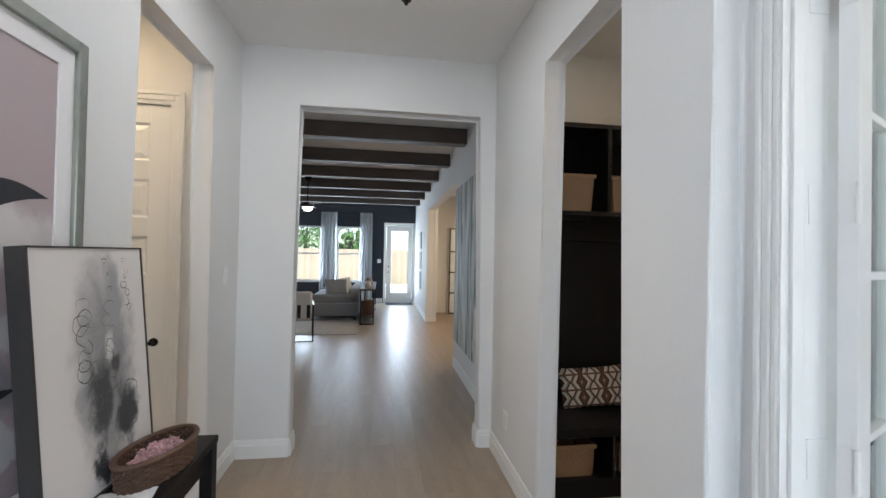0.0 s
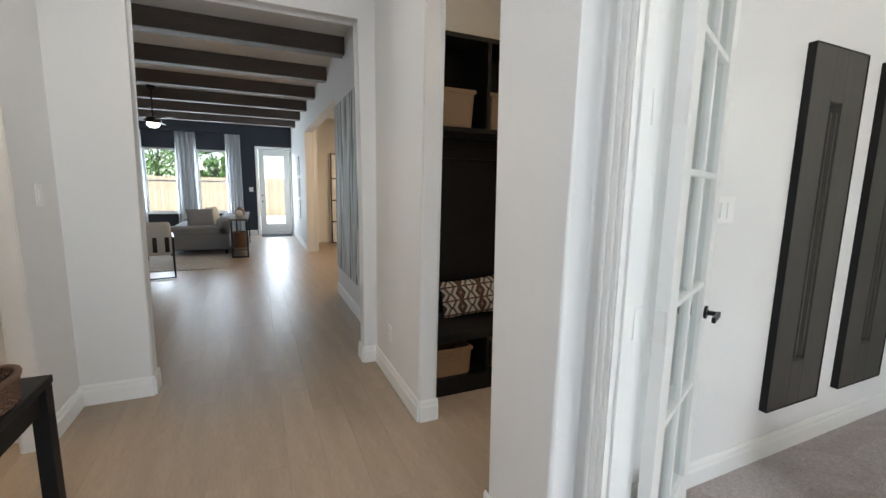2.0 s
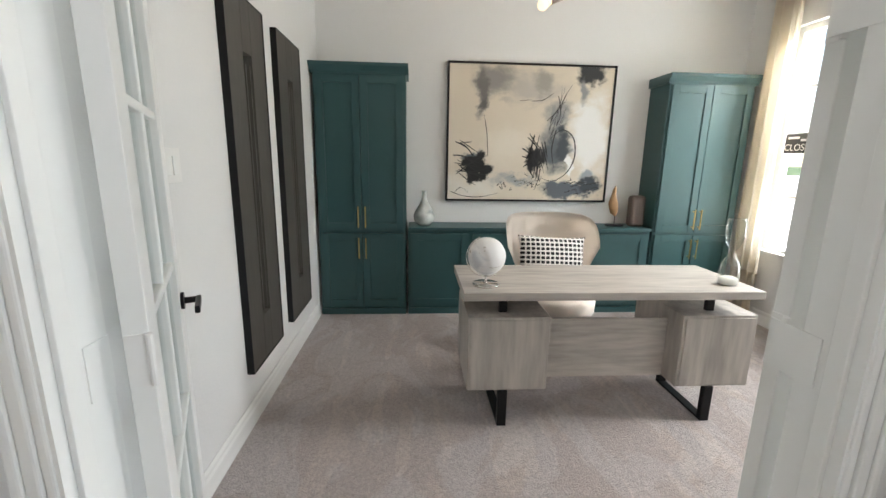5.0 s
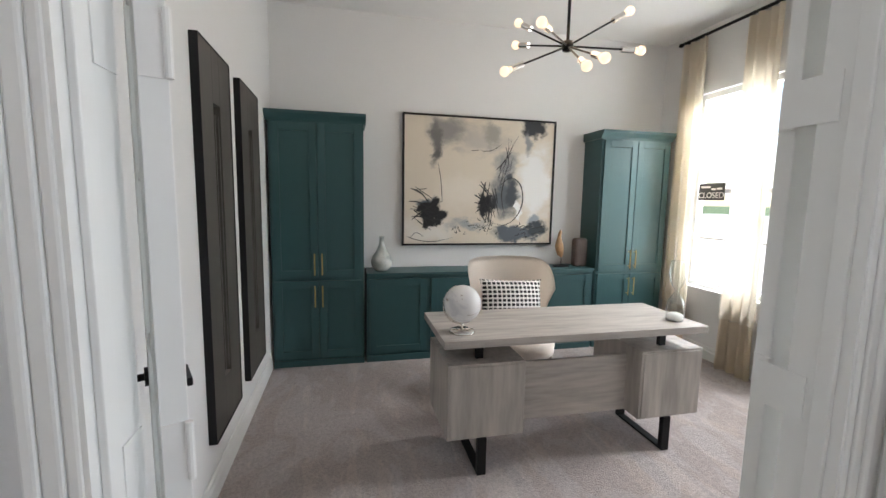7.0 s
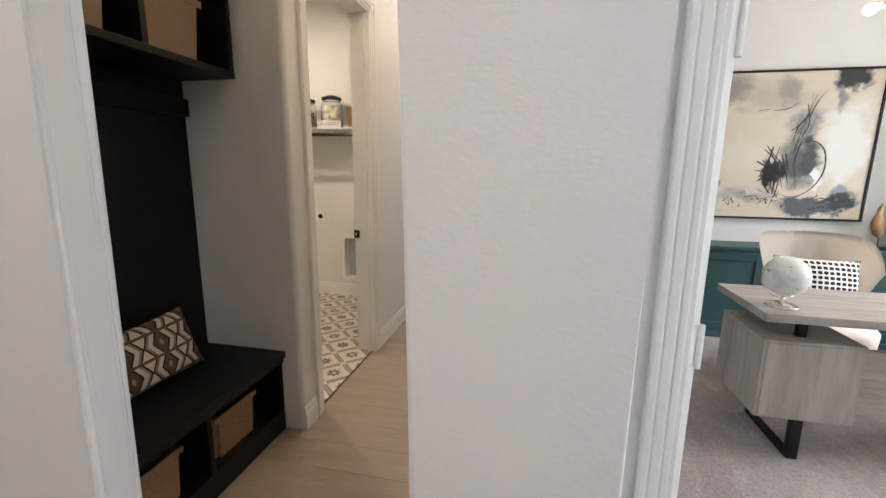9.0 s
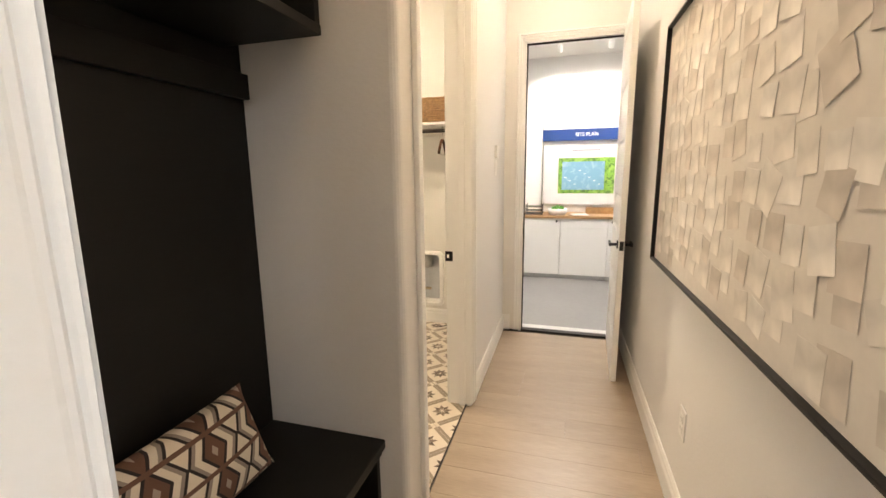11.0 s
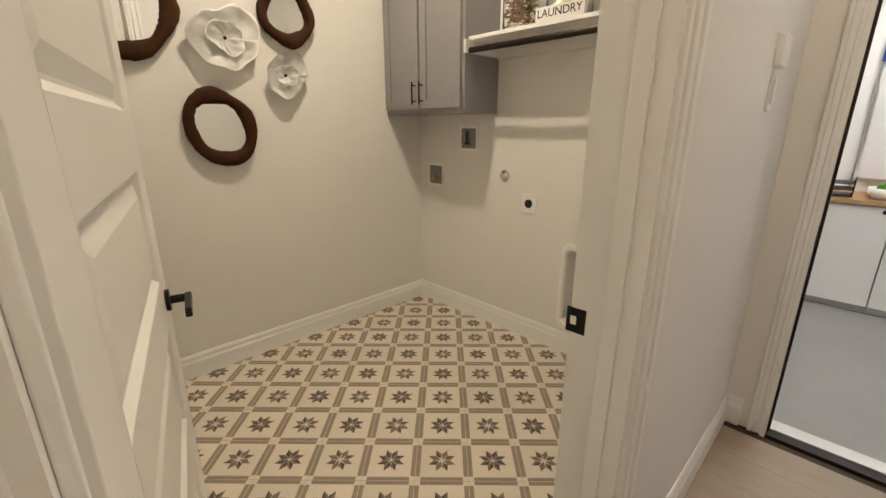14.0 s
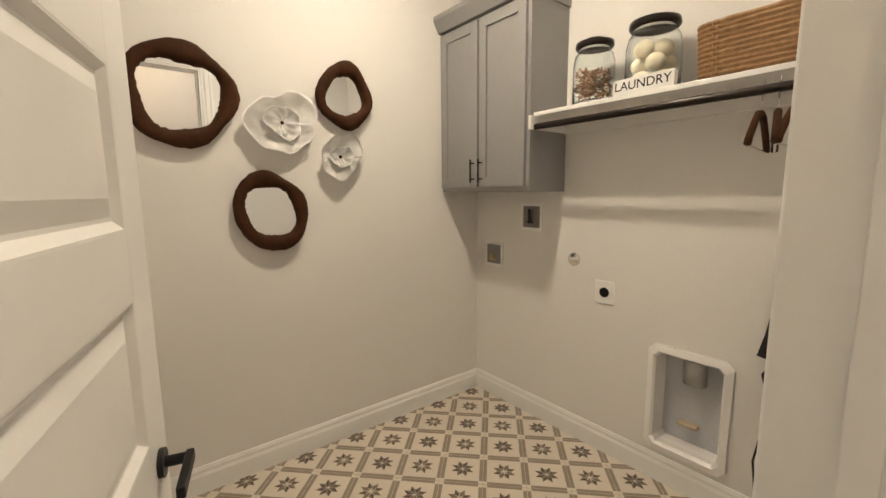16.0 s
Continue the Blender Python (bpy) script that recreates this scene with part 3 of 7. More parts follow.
def panel_door(name, label, base, rz, w, h, panels, group="", lever_side=(1, -1)):
    """Moulded panel door hinged at its base point, leaf along +x."""
    t, st = 0.0175, 0.115
    d = thing(name, label, "door", base, rz, group)
    bm = bmesh.new()
    box(bm, 0, st, -t, t, 0.008, h, bevel=0.002)
    box(bm, w - st, w, -t, t, 0.008, h, bevel=0.002)
    edges = [0.008] + [z for p in panels for z in p] + [h]
    for a, b in zip(edges[::2], edges[1::2]):
        box(bm, st, w - st, -t, t, a, b)
    part("door_frame", bm, TRIM, d)
    for a, b in panels:
        bm = bmesh.new()
        box(bm, st - 0.001, w - st + 0.001, -0.004, 0.004, a - 0.001, b + 0.001)
        for s in (1, -1):
            # moulded sticking, a groove, then a raised field
            rings = [[bm.verts.new((x, s * d_, z)) for x, z in ((st + k, a + k), (w - st - k, a + k), (w - st - k, b - k), (st + k, b - k))]
                     for k, d_ in ((0.0, t * 0.985), (0.004, t * 0.97), (0.017, 0.0055), (0.023, 0.0055), (0.052, t * 0.80))]
            for o, i in zip(rings, rings[1:]):
                for k in range(4):
                    bm.faces.new((o[k], o[(k + 1) % 4], i[(k + 1) % 4], i[k]))
            bm.faces.new(rings[-1])
        part("panel", bm, TRIM, d)
    for s in lever_side:
        lever(d, w - 0.065, 0.925, s, -1)
    part("latch_plate", boxes((w - 0.001, w + 0.0015, -0.012, 0.012, 0.895, 0.955)), BLACK, d, "black latch plate")
    for z in (0.25, 1.22, h - 0.2):
        bm = rod(bmesh.new(), (-0.004, t, z - 0.045), (-0.004, t, z + 0.045), 0.006)
        part("hinge", bm, WHITE, d, "painted hinge knuckle")
    return d


def french_leaf(base, rz, side):
    """Glazed door leaf of two by five panes."""
    w, h, t = 0.632, 2.425, 0.02
    d = thing("french_door", "white french door leaf with ten glass panes, standing open", "door", base, rz, "pair of french doors")
    st, top, bot = 0.098, 0.115, 0.24
    bm = boxes((0, st, -t, t, 0.02, h), (w - st, w, -t, t, 0.02, h), bevel=0.002)
    box(bm, st, w - st, -t, t, 0.02, bot)
    box(bm, st, w - st, -t, t, h - top, h)
    part("door_frame", bm, TRIM, d)
    x0, x1, z0, z1 = st, w - st, bot, h - top
    part("mullion", boxes(((x0 + x1) / 2 - 0.011, (x0 + x1) / 2 + 0.011, -t * 0.8, t * 0.8, z0, z1), bevel=0.004), TRIM, d)
    for k in range(1, 5):
        z = z0 + (z1 - z0) * k / 5
        part("glazing_bar", boxes((x0, x1, -t * 0.78, t * 0.78, z - 0.011, z + 0.011), bevel=0.004), TRIM, d)
    for i in range(2):
        for k in range(5):
            a, b = x0 + (x1 - x0) * i / 2 + 0.002, x0 + (x1 - x0) * (i + 1) / 2 - 0.002
            c, e = z0 + (z1 - z0) * k / 5 + 0.002, z0 + (z1 - z0) * (k + 1) / 5 - 0.002
            p = part("pane", boxes((a, b, -0.002, 0.002, c, e)), PANE, d, "clear glass pane")
            p.visible_shadow = False
    for s in (1, -1):
        lever(d, w - 0.05, 0.945, s, -1, BLACK, t)
    for z in (0.28, 1.02, 1.66, 2.2):
        bm = rod(bmesh.new(), (-0.006, -side * t, z - 0.05), (-0.006, -side * t, z + 0.05), 0.0065, 10)
        box(bm, -0.003, 0.0005, -0.018, 0.018, z - 0.05, z + 0.05)
        part("hinge", bm, WHITE, d, "white painted butt hinge")
    return d


def plate(name, label, category, base, rz, rows, w=0.075, h=0.12):
    """Switch or socket plate on a wall, facing local -y. rows: number of rockers, 0 for a socket."""
    d = thing(name, label, category, base, rz)
    part("cover_plate", boxes((-w / 2, w / 2, -0.006, 0, -h / 2, h / 2), bevel=0.002), WHITE, d)
    if rows:
        for k in range(rows):
            x = (k - (rows - 1) / 2) * 0.046
            part("rocker", boxes((x - 0.016, x + 0.016, -0.010, -0.005, -0.033, 0.033), bevel=0.0015), TRIM, d)
    else:
        for z in (-0.021, 0.021):
            o = part("outlet_face", boxes((-0.017, 0.017, -0.0085, -0.005, z - 0.015, z + 0.015), bevel=0.002), TRIM, d)
            part("slots", boxes((-0.008, -0.006, -0.0088, -0.008, z - 0.004, z + 0.006), (0.006, 0.008, -0.0088, -0.008, z - 0.004, z + 0.006)), BLACK, o)
    return d


SIX = [(0.26, 0.51), (0.625, 0.875), (0.985, 1.24), (1.35, 1.60), (1.712, 1.964), (2.075, 2.325)]
# ---- doors ----
french_leaf((1.262, 1.078, 0.0), 24.3, 1)
french_leaf((1.335, -0.200, 0.0), -88.0, 1)
for y0, y1, s in ((1.127, 1.162, -1), (-0.183, -0.165, 1)):
    fy = y0 if s < 0 else y1
    bm = boxes((1.128, 1.262 if s < 0 else 1.246, y0, y1, 0, 2.44))
    box(bm, 1.150, 1.184, *sorted((fy, fy + s * 0.011)), 0, 2.43, bevel=0.002)
    for z in (0.28, 1.02, 1.66, 2.2):
        box(bm, 1.205, 1.262 if s < 0 else 1.318, *sorted((fy, fy + s * 0.0025)), z - 0.05, z + 0.05)
    structure("trim", bm, TRIM, "white painted door jamb with stop and hinge plates")
structure("trim", boxes((1.128, 1.246, -0.165, 1.127, 2.432, 2.449)), TRIM, "white painted head jamb")
panel_door("panel_door", "white six-panel closet door, closed, in the side hall", (-2.045, 3.122, 0), 0, 0.822, 2.436, SIX)
structure("wall_closet_inside", boxes((-2.3, -1.03, 3.3, 3.4, 0, H)), WALL, "plain closet back")
casing("y", 3.1, -2.05, -1.22, 2.44, -1)
panel_door("panel_door", "white six-panel laundry door standing open into the tiled room", (2.353, 2.722, 0), 76.0, 0.81, 2.42, SIX)
panel_door("panel_door", "white six-panel door standing open against the picture wall", (4.487, 1.682, 0), 177.0, 0.80, 2.41, SIX)
# jambs and strike of the laundry door, frame and sill of the end door
for x0, x1 in ((2.338, 2.352), (3.163, 3.177)):
    bm = boxes((x0, x1, LY - 0.004, LY + 0.139, 0, 2.44))
    box(bm, *((x1, x1 + 0.011) if x0 < 3 else (x0 - 0.011, x0)), LY + 0.03, LY + 0.065, 0, 2.43, bevel=0.002)
    structure("trim", bm, TRIM, "white painted door jamb with stop")
structure("trim", boxes((2.352, 3.163, LY - 0.004, LY + 0.139, 2.428, 2.446)), TRIM, "white painted head jamb")
sp = thing("strike_plate", "black strike plate on the laundry door jamb", "strike plate", (3.163, 2.705, 0.92))
part("plate", boxes((-0.0025, 0.001, -0.022, 0.022, -0.029, 0.029), bevel=0.001), BLACK, sp)
part("latch_hole", boxes((-0.0032, -0.002, -0.002, 0.012, -0.010, 0.010)), CHROME, sp, "bright latch opening")
bm = boxes((4.498, 4.635, 2.415, 2.434, -0.1, 2.42), (4.498, 4.635, 1.650, 1.668, -0.1, 2.42), (4.498, 4.635, 1.65, 2.434, 2.405, 2.424))
structure("trim", bm, TRIM, "white painted end door jamb")
bm = boxes((4.535, 4.548, 2.404, 2.4155, 0, 2.405), (4.535, 4.548, 1.6675, 1.679, 0, 2.405), (4.535, 4.548, 1.668, 2.415, 2.393, 2.4055))
structure("trim", bm, BRONZE, "dark rubber weather strip round the end door")
structure("trim", boxes((4.50, 4.56, 1.668, 2.415, -0.012, 0.006), bevel=0.002), BRONZE, "dark bronze sill edge")
structure("trim", boxes((4.56, 4.64, 1.668, 2.415, -0.02, 0.010), bevel=0.002), mat("aluminium_sill", (0.7, 0.7, 0.68), 0.4, 0.5), "bright metal door sill")
lp = thing("strike_plate", "dark strike plate on the end door jamb", "strike plate", (4.515, 2.4155, 0.92))
part("plate", boxes((-0.014, 0.014, -0.003, 0.001, -0.05, 0.05)), BRONZE, lp)

# ---- foyer things ----
t = thing("console_table", "black painted wooden console table against the foyer wall", "table", (-0.72, 1.45, 0))
part("tabletop", boxes((-0.18, 0.178, -0.72, 0.693, 0.692, 0.722), bevel=0.004), EBONY, t)
for x in (-0.155, 0.150):
    for y in (-0.69, 0.662):
        part("leg", boxes((x - 0.024, x + 0.024, y - 0.028, y + 0.028, 0, 0.692), bevel=0.003), EBONY, t)
part("apron", boxes((0.135, 0.155, -0.66, 0.634, 0.60, 0.692), bevel=0.002), EBONY, t)
part("apron", boxes((-0.16, -0.14, -0.66, 0.634, 0.60, 0.692), bevel=0.002), EBONY, t)
part("end_rail", boxes((-0.131, 0.126, 0.648, 0.676, 0.60, 0.692), bevel=0.002), EBONY, t)
part("end_rail", boxes((-0.131, 0.126, -0.704, -0.676, 0.60, 0.692), bevel=0.002), EBONY, t)

CREAM, SLATE, INK = (0.72, 0.66, 0.57), (0.13, 0.14, 0.15), (0.012, 0.012, 0.014)
cv = thing("leaning_canvas", "framed abstract canvas of dark loops leaning on the console table", "painting", (-0.66, 1.79, 0.7225))
cv.matrix_world = pose(-0.742, 1.75, 0.7225, 0, -5.0, -1.5)
W2, CH = 0.26, 0.80
CANVAS = blot("pale_loops_canvas", (0.70, 0.66, 0.63), [((0.44, 0.42, 0.41), 0.56, 0.50, 0.36, 0.58, 0.45, 0.4), ((0.22, 0.215, 0.21), 0.56, 0.58, 0.30, 0.50, 0.8, 0.9),
    ((0.34, 0.33, 0.33), 0.66, 0.22, 0.12, 0.22, 0.7, 1.0), ((0.07, 0.07, 0.072), 0.50, 0.66, 0.14, 0.22, 0.6, 1.2), ((0.06, 0.06, 0.062), 0.74, 0.74, 0.16, 0.18, 0.6, 1.1),
    ((0.05, 0.05, 0.05), 0.46, 0.92, 0.09, 0.09, 0.5, 0.8), ((0.08, 0.08, 0.08), 0.64, 0.50, 0.05, 0.09, 0.6, 0.8), ((0.60, 0.57, 0.55), 0.60, 0.40, 0.06, 0.10, 0.7, 0.8)], 1, False, 0.8, 6)
part("canvas", boxes((-0.042, 0.0, -W2 + 0.006, W2 - 0.006, 0.006, CH - 0.006)), CANVAS, cv)
bm = boxes((-0.05, 0.004, -W2, -W2 + 0.006, 0, CH), (-0.05, 0.004, W2 - 0.006, W2, 0, CH), (-0.05, 0.004, -W2 + 0.006, W2 - 0.006, 0, 0.006), (-0.05, 0.004, -W2 + 0.006, W2 - 0.006, CH - 0.006, CH))
part("frame", bm, mat("charcoal_frame", (0.045, 0.042, 0.04), 0.5, vary=0.1), cv, "thin charcoal float frame")
rnd = random.Random(11)
lines = []
for cu, v0, v1, r in ((0.38, 0.24, 0.52, 0.06), (0.60, 0.26, 0.66, 0.045), (0.62, 0.06, 0.2, 0.02), (0.80, 0.06, 0.28, 0.025), (0.44, 0.5, 0.66, 0.05), (0.78, 0.58, 0.82, 0.06), (0.46, 0.82, 0.97, 0.05)):
    v = v0
    while v < v1:
        a0, rr = rnd.uniform(0, 6), r * rnd.uniform(0.55, 1.25)
        n = rnd.choice((4, 5, 6))
        uu = cu + rnd.uniform(-0.03, 0.03)
        lines.append(([(uu + rnd.uniform(-.012, .012) + rr * math.cos(a0 + q), v + rr * 0.6 * math.sin(a0 + q)) for q in (0, 1.3, 2.6, 3.9, 5.2, 6.3)[:n]], rnd.uniform(0.3, 1.0)))
        v += rnd.uniform(0.025, 0.07)
tagged(part("ink_drawing", strokes(lines, lambda u, v: (0.0008, -W2 + 2 * W2 * u, CH * (1 - v)), 0.0028), mat("faded_ink", (0.11, 0.105, 0.10), 0.8, vary=0.5, grain=30), cv), "looping dark ink strokes", kind="stuff")

wa = thing("wall_art", "large framed print of dark leaves on mauve in a silver frame", "painting", (-0.91, 1.21, 1.45))
PRINT = blot("mauve_leaf_print", (0.46, 0.38, 0.39), [((0.66, 0.62, 0.60), 0.35, 0.42, 0.75, 0.12, 0.3, 0.8), ((0.60, 0.57, 0.56), 0.8, 0.62, 0.4, 0.05, 0.3, 0.5), ((0.30, 0.28, 0.29), 0.7, 0.75, 0.3, 0.09, 0.4, 0.6),
    ((0.62, 0.60, 0.60), 0.85, 0.87, 0.3, 0.05, 0.3, 0.5)], 1, False, 0.6, 3)
part("print", boxes((0.004, 0.012, -0.50, 0.50, -0.66, 0.66)), PRINT, wa)
def leaf(u, v, a, l, w):
    bm = bmesh.new()
    n = 14
    up, dn = [], []
    for i in range(n + 1):
        q = i / n
        h = w * math.sin(math.pi * q ** 0.7) + 0.001
        cx, cz = u + l * q * math.cos(a), v + l * q * math.sin(a) + 0.05 * math.sin(3 * q)
        up.append(bm.verts.new((0.0135, cx - h * math.sin(a), cz + h * math.cos(a))))
        dn.append(bm.verts.new((0.0135, cx + h * math.sin(a), cz - h * math.cos(a))))
    for i in range(n):
        bm.faces.new((up[i], up[i + 1], dn[i + 1], dn[i]))
    return bm
for args in ((0.17, 0.45, 1.0, 0.22, 0.035), (0.12, 0.12, 0.25, 0.36, 0.04), (0.05, -0.30, 0.9, 0.40, 0.06), (-0.1, -0.5, 0.3, 0.5, 0.05), (-0.3, 0.2, 1.2, 0.4, 0.06), (0.2, 0.58, 2.2, 0.25, 0.03)):
    part("printed_leaf", leaf(*args), mat("ink_leaf", (0.028, 0.03, 0.036), 0.6, vary=0.2), wa, "dark slate leaf shape")
def ring_frame(y0, y1, z0, z1, w, d, bev=0.004):
    return boxes((0, d, y0, y0 + w, z0, z1), (0, d, y1 - w, y1, z0, z1), (0, d, y0 + w, y1 - w, z0, z0 + w), (0, d, y0 + w, y1 - w, z1 - w, z1), bevel=bev)
for strip in ((-0.56, -0.494, -0.72, 0.72), (0.494, 0.56, -0.72, 0.72), (-0.494, 0.494, -0.72, -0.654), (-0.494, 0.494, 0.654, 0.72)):
    part("mat_strip", boxes((0, 0.018, *strip), bevel=0.001), PAPER, wa, "white mat board")
part("frame", ring_frame(-0.60, 0.60, -0.76, 0.76, 0.042, 0.034), mat("silver_green_leaf", (0.36, 0.38, 0.34), 0.35, 0.6, vary=0.15, grain=20), wa, "aged silver frame")

def oval_basket(name, label, base, rz, a, b, h, material, strands=9):
    """Woven basket: stacked wavy strands round upright stakes."""
    d = thing(name, label, "basket", base, rz)
    n = 56
    for k in range(strands):
        z = h * (k + 0.5) / strands
        f = 0.94 + 0.06 * (k + 0.5) / strands
        pts = [((a * f + 0.0035 * (1 if (i + k) % 2 else -1)) * math.cos(2 * math.pi * i / n), (b * f + 0.0035 * (1 if (i + k) % 2 else -1)) * math.sin(2 * math.pi * i / n), z) for i in range(n)]
        part("strand", tube(pts, h / strands * 0.54, 6, closed=True), material, d)
    pts = [(a * 1.02 * math.cos(2 * math.pi * i / n), b * 1.02 * math.sin(2 * math.pi * i / n), h) for i in range(n)]
    part("rim", tube(pts, 0.010, 8, closed=True), material, d, "rounded woven rim", True)
    bm = lathe([(0.0, 0.004), (0.94, 0.004), (0.94, 0.007), (0.0, 0.007)], 40)
    for v in bm.verts:
        v.co.x, v.co.y = v.co.x * a, v.co.y * b
    part("bottom", bm, material, d)
    return d
oval_basket("wicker_basket", "oval brown wicker basket on the console table", (-0.64, 1.85, 0.7225), 78, 0.165, 0.085, 0.09, WICKER)
CANDY = mat("pink_wrapper", (0.66, 0.42, 0.42), 0.3, vary=0.2, grain=20)
sw = thing("wrapped_sweets", "heap of pink wrapped sweets in the wicker basket", "sweets", (-0.64, 1.85, 0.765), 78)
rnd = random.Random(3)
for k in range(70):
    a, r = rnd.uniform(0, 6.28), math.sqrt(rnd.random())
    c = Vector((0.135 * r * math.cos(a), 0.062 * r * math.sin(a), 0.028 * (1 - r * r) + rnd.uniform(-0.004, 0.006)))
    bm = ball(bmesh.new(), (0, 0, 0), 0.012, (1.2, 0.9, 0.8), 8, 6)
    bmesh.ops.create_cone(bm, segments=6, radius1=0.009, radius2=0.002, depth=0.012, matrix=pose(0.017, 0, 0, 0, -90, 0))
    bmesh.ops.create_cone(bm, segments=6, radius1=0.009, radius2=0.002, depth=0.012, matrix=pose(-0.017, 0, 0, 0, 90, 0))
    o = part("sweet", bm, CANDY, sw)
    o.matrix_basis = Matrix.Translation(c) @ Euler((rnd.uniform(0, 3), rnd.uniform(0, 3), rnd.uniform(0, 3))).to_matrix().to_4x4()
pp = thing("paper_sheet", "white printed sheet lying on the console table", "paper", (-0.66, 1.58, 0.7228), 12)
part("sheet", boxes((-0.108, 0.108, -0.14, 0.14, 0, 0.0012)), PAPER, pp)
for k in range(7):
    part("print_line", boxes((-0.08 + 0.03 * (k % 3), 0.03 + 0.02 * (k % 2), 0.10 - 0.03 * k, 0.104 - 0.03 * k, 0.0013, 0.0016)), mat("pale_ink", (0.58, 0.58, 0.60), 0.8), pp, "faint line of print")
pn = thing("pen", "green plastic pen on the console table", "pen", (-0.79, 1.60, 0.7285), 70)
part("barrel", rod(bmesh.new(), (-0.05, 0, 0), (0.05, 0, 0), 0.0055), mat("green_plastic", (0.02, 0.30, 0.10), 0.3), pn)
part("tip", rod(bmesh.new(), (0.05, 0, 0), (0.064, 0, 0), 0.0055, 12, 0.0015), CHROME, pn)
bx = thing("gift_box", "small cyan box with white string on the console table", "box", (-0.80, 1.44, 0.7225), 20)
part("carton", boxes((-0.05, 0.05, -0.06, 0.06, 0, 0.04), bevel=0.002), mat("cyan_card", (0.03, 0.28, 0.38), 0.5), bx)
part("string", tube([(0.051 * math.cos(a), 0.03 + 0.02 * math.sin(2 * a), 0.042 + 0.004 * math.sin(5 * a)) for a in [k * 0.4 for k in range(15)]], 0.002), PAPER, bx)
plate("light_switch", "white switch plate on the foyer wall", "switch", (-0.91, 3.21, 1.345), 90, 1)
plate("wall_outlet", "white wall outlet low on the foyer wall", "outlet", (FX, 3.07, 0.36), -90, 0)
plate("light_switch", "white double rocker switch beside the french door", "switch", (2.06, 1.43, 1.345), 0, 2, 0.12, 0.12)
plate("wall_outlet", "white wall outlet below the mud room picture", "outlet", (2.58, MY, 0.416), 180, 0)
kp = thing("thermostat_panel", "white alarm keypad and switch on the mud room wall", "keypad", (4.02, LY, 1.5))
part("keypad", boxes((-0.05, 0.05, -0.022, 0, -0.005, 0.085), bevel=0.004), WHITE, kp)
part("cover_plate", boxes((-0.035, 0.035, -0.006, 0, -0.13, -0.012), bevel=0.002), WHITE, kp)
part("rocker", boxes((-0.016, 0.016, -0.011, -0.005, -0.105, -0.038), bevel=0.002), TRIM, kp)
dl = thing("ceiling_sprinkler", "small dark sprinkler head on the foyer ceiling", "sprinkler", (0.25, 2.72, H))
part("head", lathe([(0.0, -0.03), (0.012, -0.028), (0.016, -0.012), (0.03, -0.004), (0.03, 0.0)]), BRONZE, dl)
# unseen fittings, added to go with the lamps that brighten each room
def can_light(x, y):
    d = thing("added_recessed_light", "round white recessed ceiling light, lit, added out of view", "ceiling light", (x, y, H), group="recessed ceiling lights")
    part("trim_ring", lathe([(0.06, -0.003), (0.085, -0.005), (0.088, 0.0), (0.058, 0.0), (0.06, -0.003)], 32), WHITE, d)
    part("lens", lathe([(0.0, -0.0025), (0.058, -0.0025), (0.058, -0.001), (0.0, -0.001)], 32), glow("lamp_lens", (1.0, 0.86, 0.68), 6), d, "glowing lens")
for x, y in ((-0.1, 2.35), (-0.1, 0.45), (1.6, 2.1), (2.75, 2.05), (3.8, 2.1), (-1.9, 2.6), (2.4, 8.0)):
    can_light(x, y)
ll = thing("flush_light", "round flush glass ceiling light, lit, in the laundry", "ceiling light", (3.43, 3.84, H))
part("base", lathe([(0.0, -0.03), (0.09, -0.03), (0.095, -0.02), (0.095, 0.0), (0.0, 0.0)], 32), BRONZE, ll)
part("diffuser", lathe([(0.0, -0.072), (0.05, -0.066), (0.08, -0.05), (0.085, -0.03), (0.0, -0.03)], 32), glow("opal_glass", (1.0, 0.88, 0.70), 5), ll, "glowing opal glass", True)

# ---- mud room ----
bn = thing("storage_bench", "black stained bench with open cubbies in the alcove", "bench", (1.63, 2.91, 0))
def lb(x0, x1, y0, y1, z0, z1, bev=0.003):
    return boxes((x0 - 1.63, x1 - 1.63, y0 - 2.91, y1 - 2.91, z0, z1), bevel=bev)
part("seat", lb(1.142, 2.138, 2.665, 3.14, 0.415, 0.45, 0.004), EBONY, bn)
part("bottom", lb(1.142, 2.138, 2.69, 3.14, 0.0, 0.12), EBONY, bn)
for x in (1.155, 1.625, 2.125):
    part("upright", lb(x - 0.013, x + 0.013, 2.69, 3.14, 0.12, 0.415), EBONY, bn)
part("face_rail", lb(1.142, 2.138, 2.68, 2.695, 0.385, 0.415), EBONY, bn)
part("back_panel", lb(1.142, 2.138, 3.14, 3.156, 0.0, 2.39), EBONY, bn, "black panelled back")
part("top_rail", lb(1.142, 2.138, 3.115, 3.14, 1.64, 1.72, 0.002), EBONY, bn)
cb = thing("wall_cubby", "black stained upper cubby shelf over the bench", "shelf", (1.63, 2.91, 1.79))
for z0, z1 in ((1.79, 1.82), (2.37, 2.40)):
    part("board", boxes((-0.488, 0.438, -0.125, 0.23, z0 - 1.79, z1 - 1.79), bevel=0.003), EBONY, cb)
for x in (-0.473, -0.008, 0.424):
    part("divider", boxes((x - 0.013, x + 0.013, -0.122, 0.23, 0.03, 0.58), bevel=0.002), EBONY, cb)
part("back", boxes((-0.485, 0.435, 0.215, 0.23, 0.03, 0.58)), EBONY, cb)
TAN = mat("tan_canvas_bin", (0.22, 0.15, 0.095), 0.85, vary=0.12, grain=150, bump=0.4)
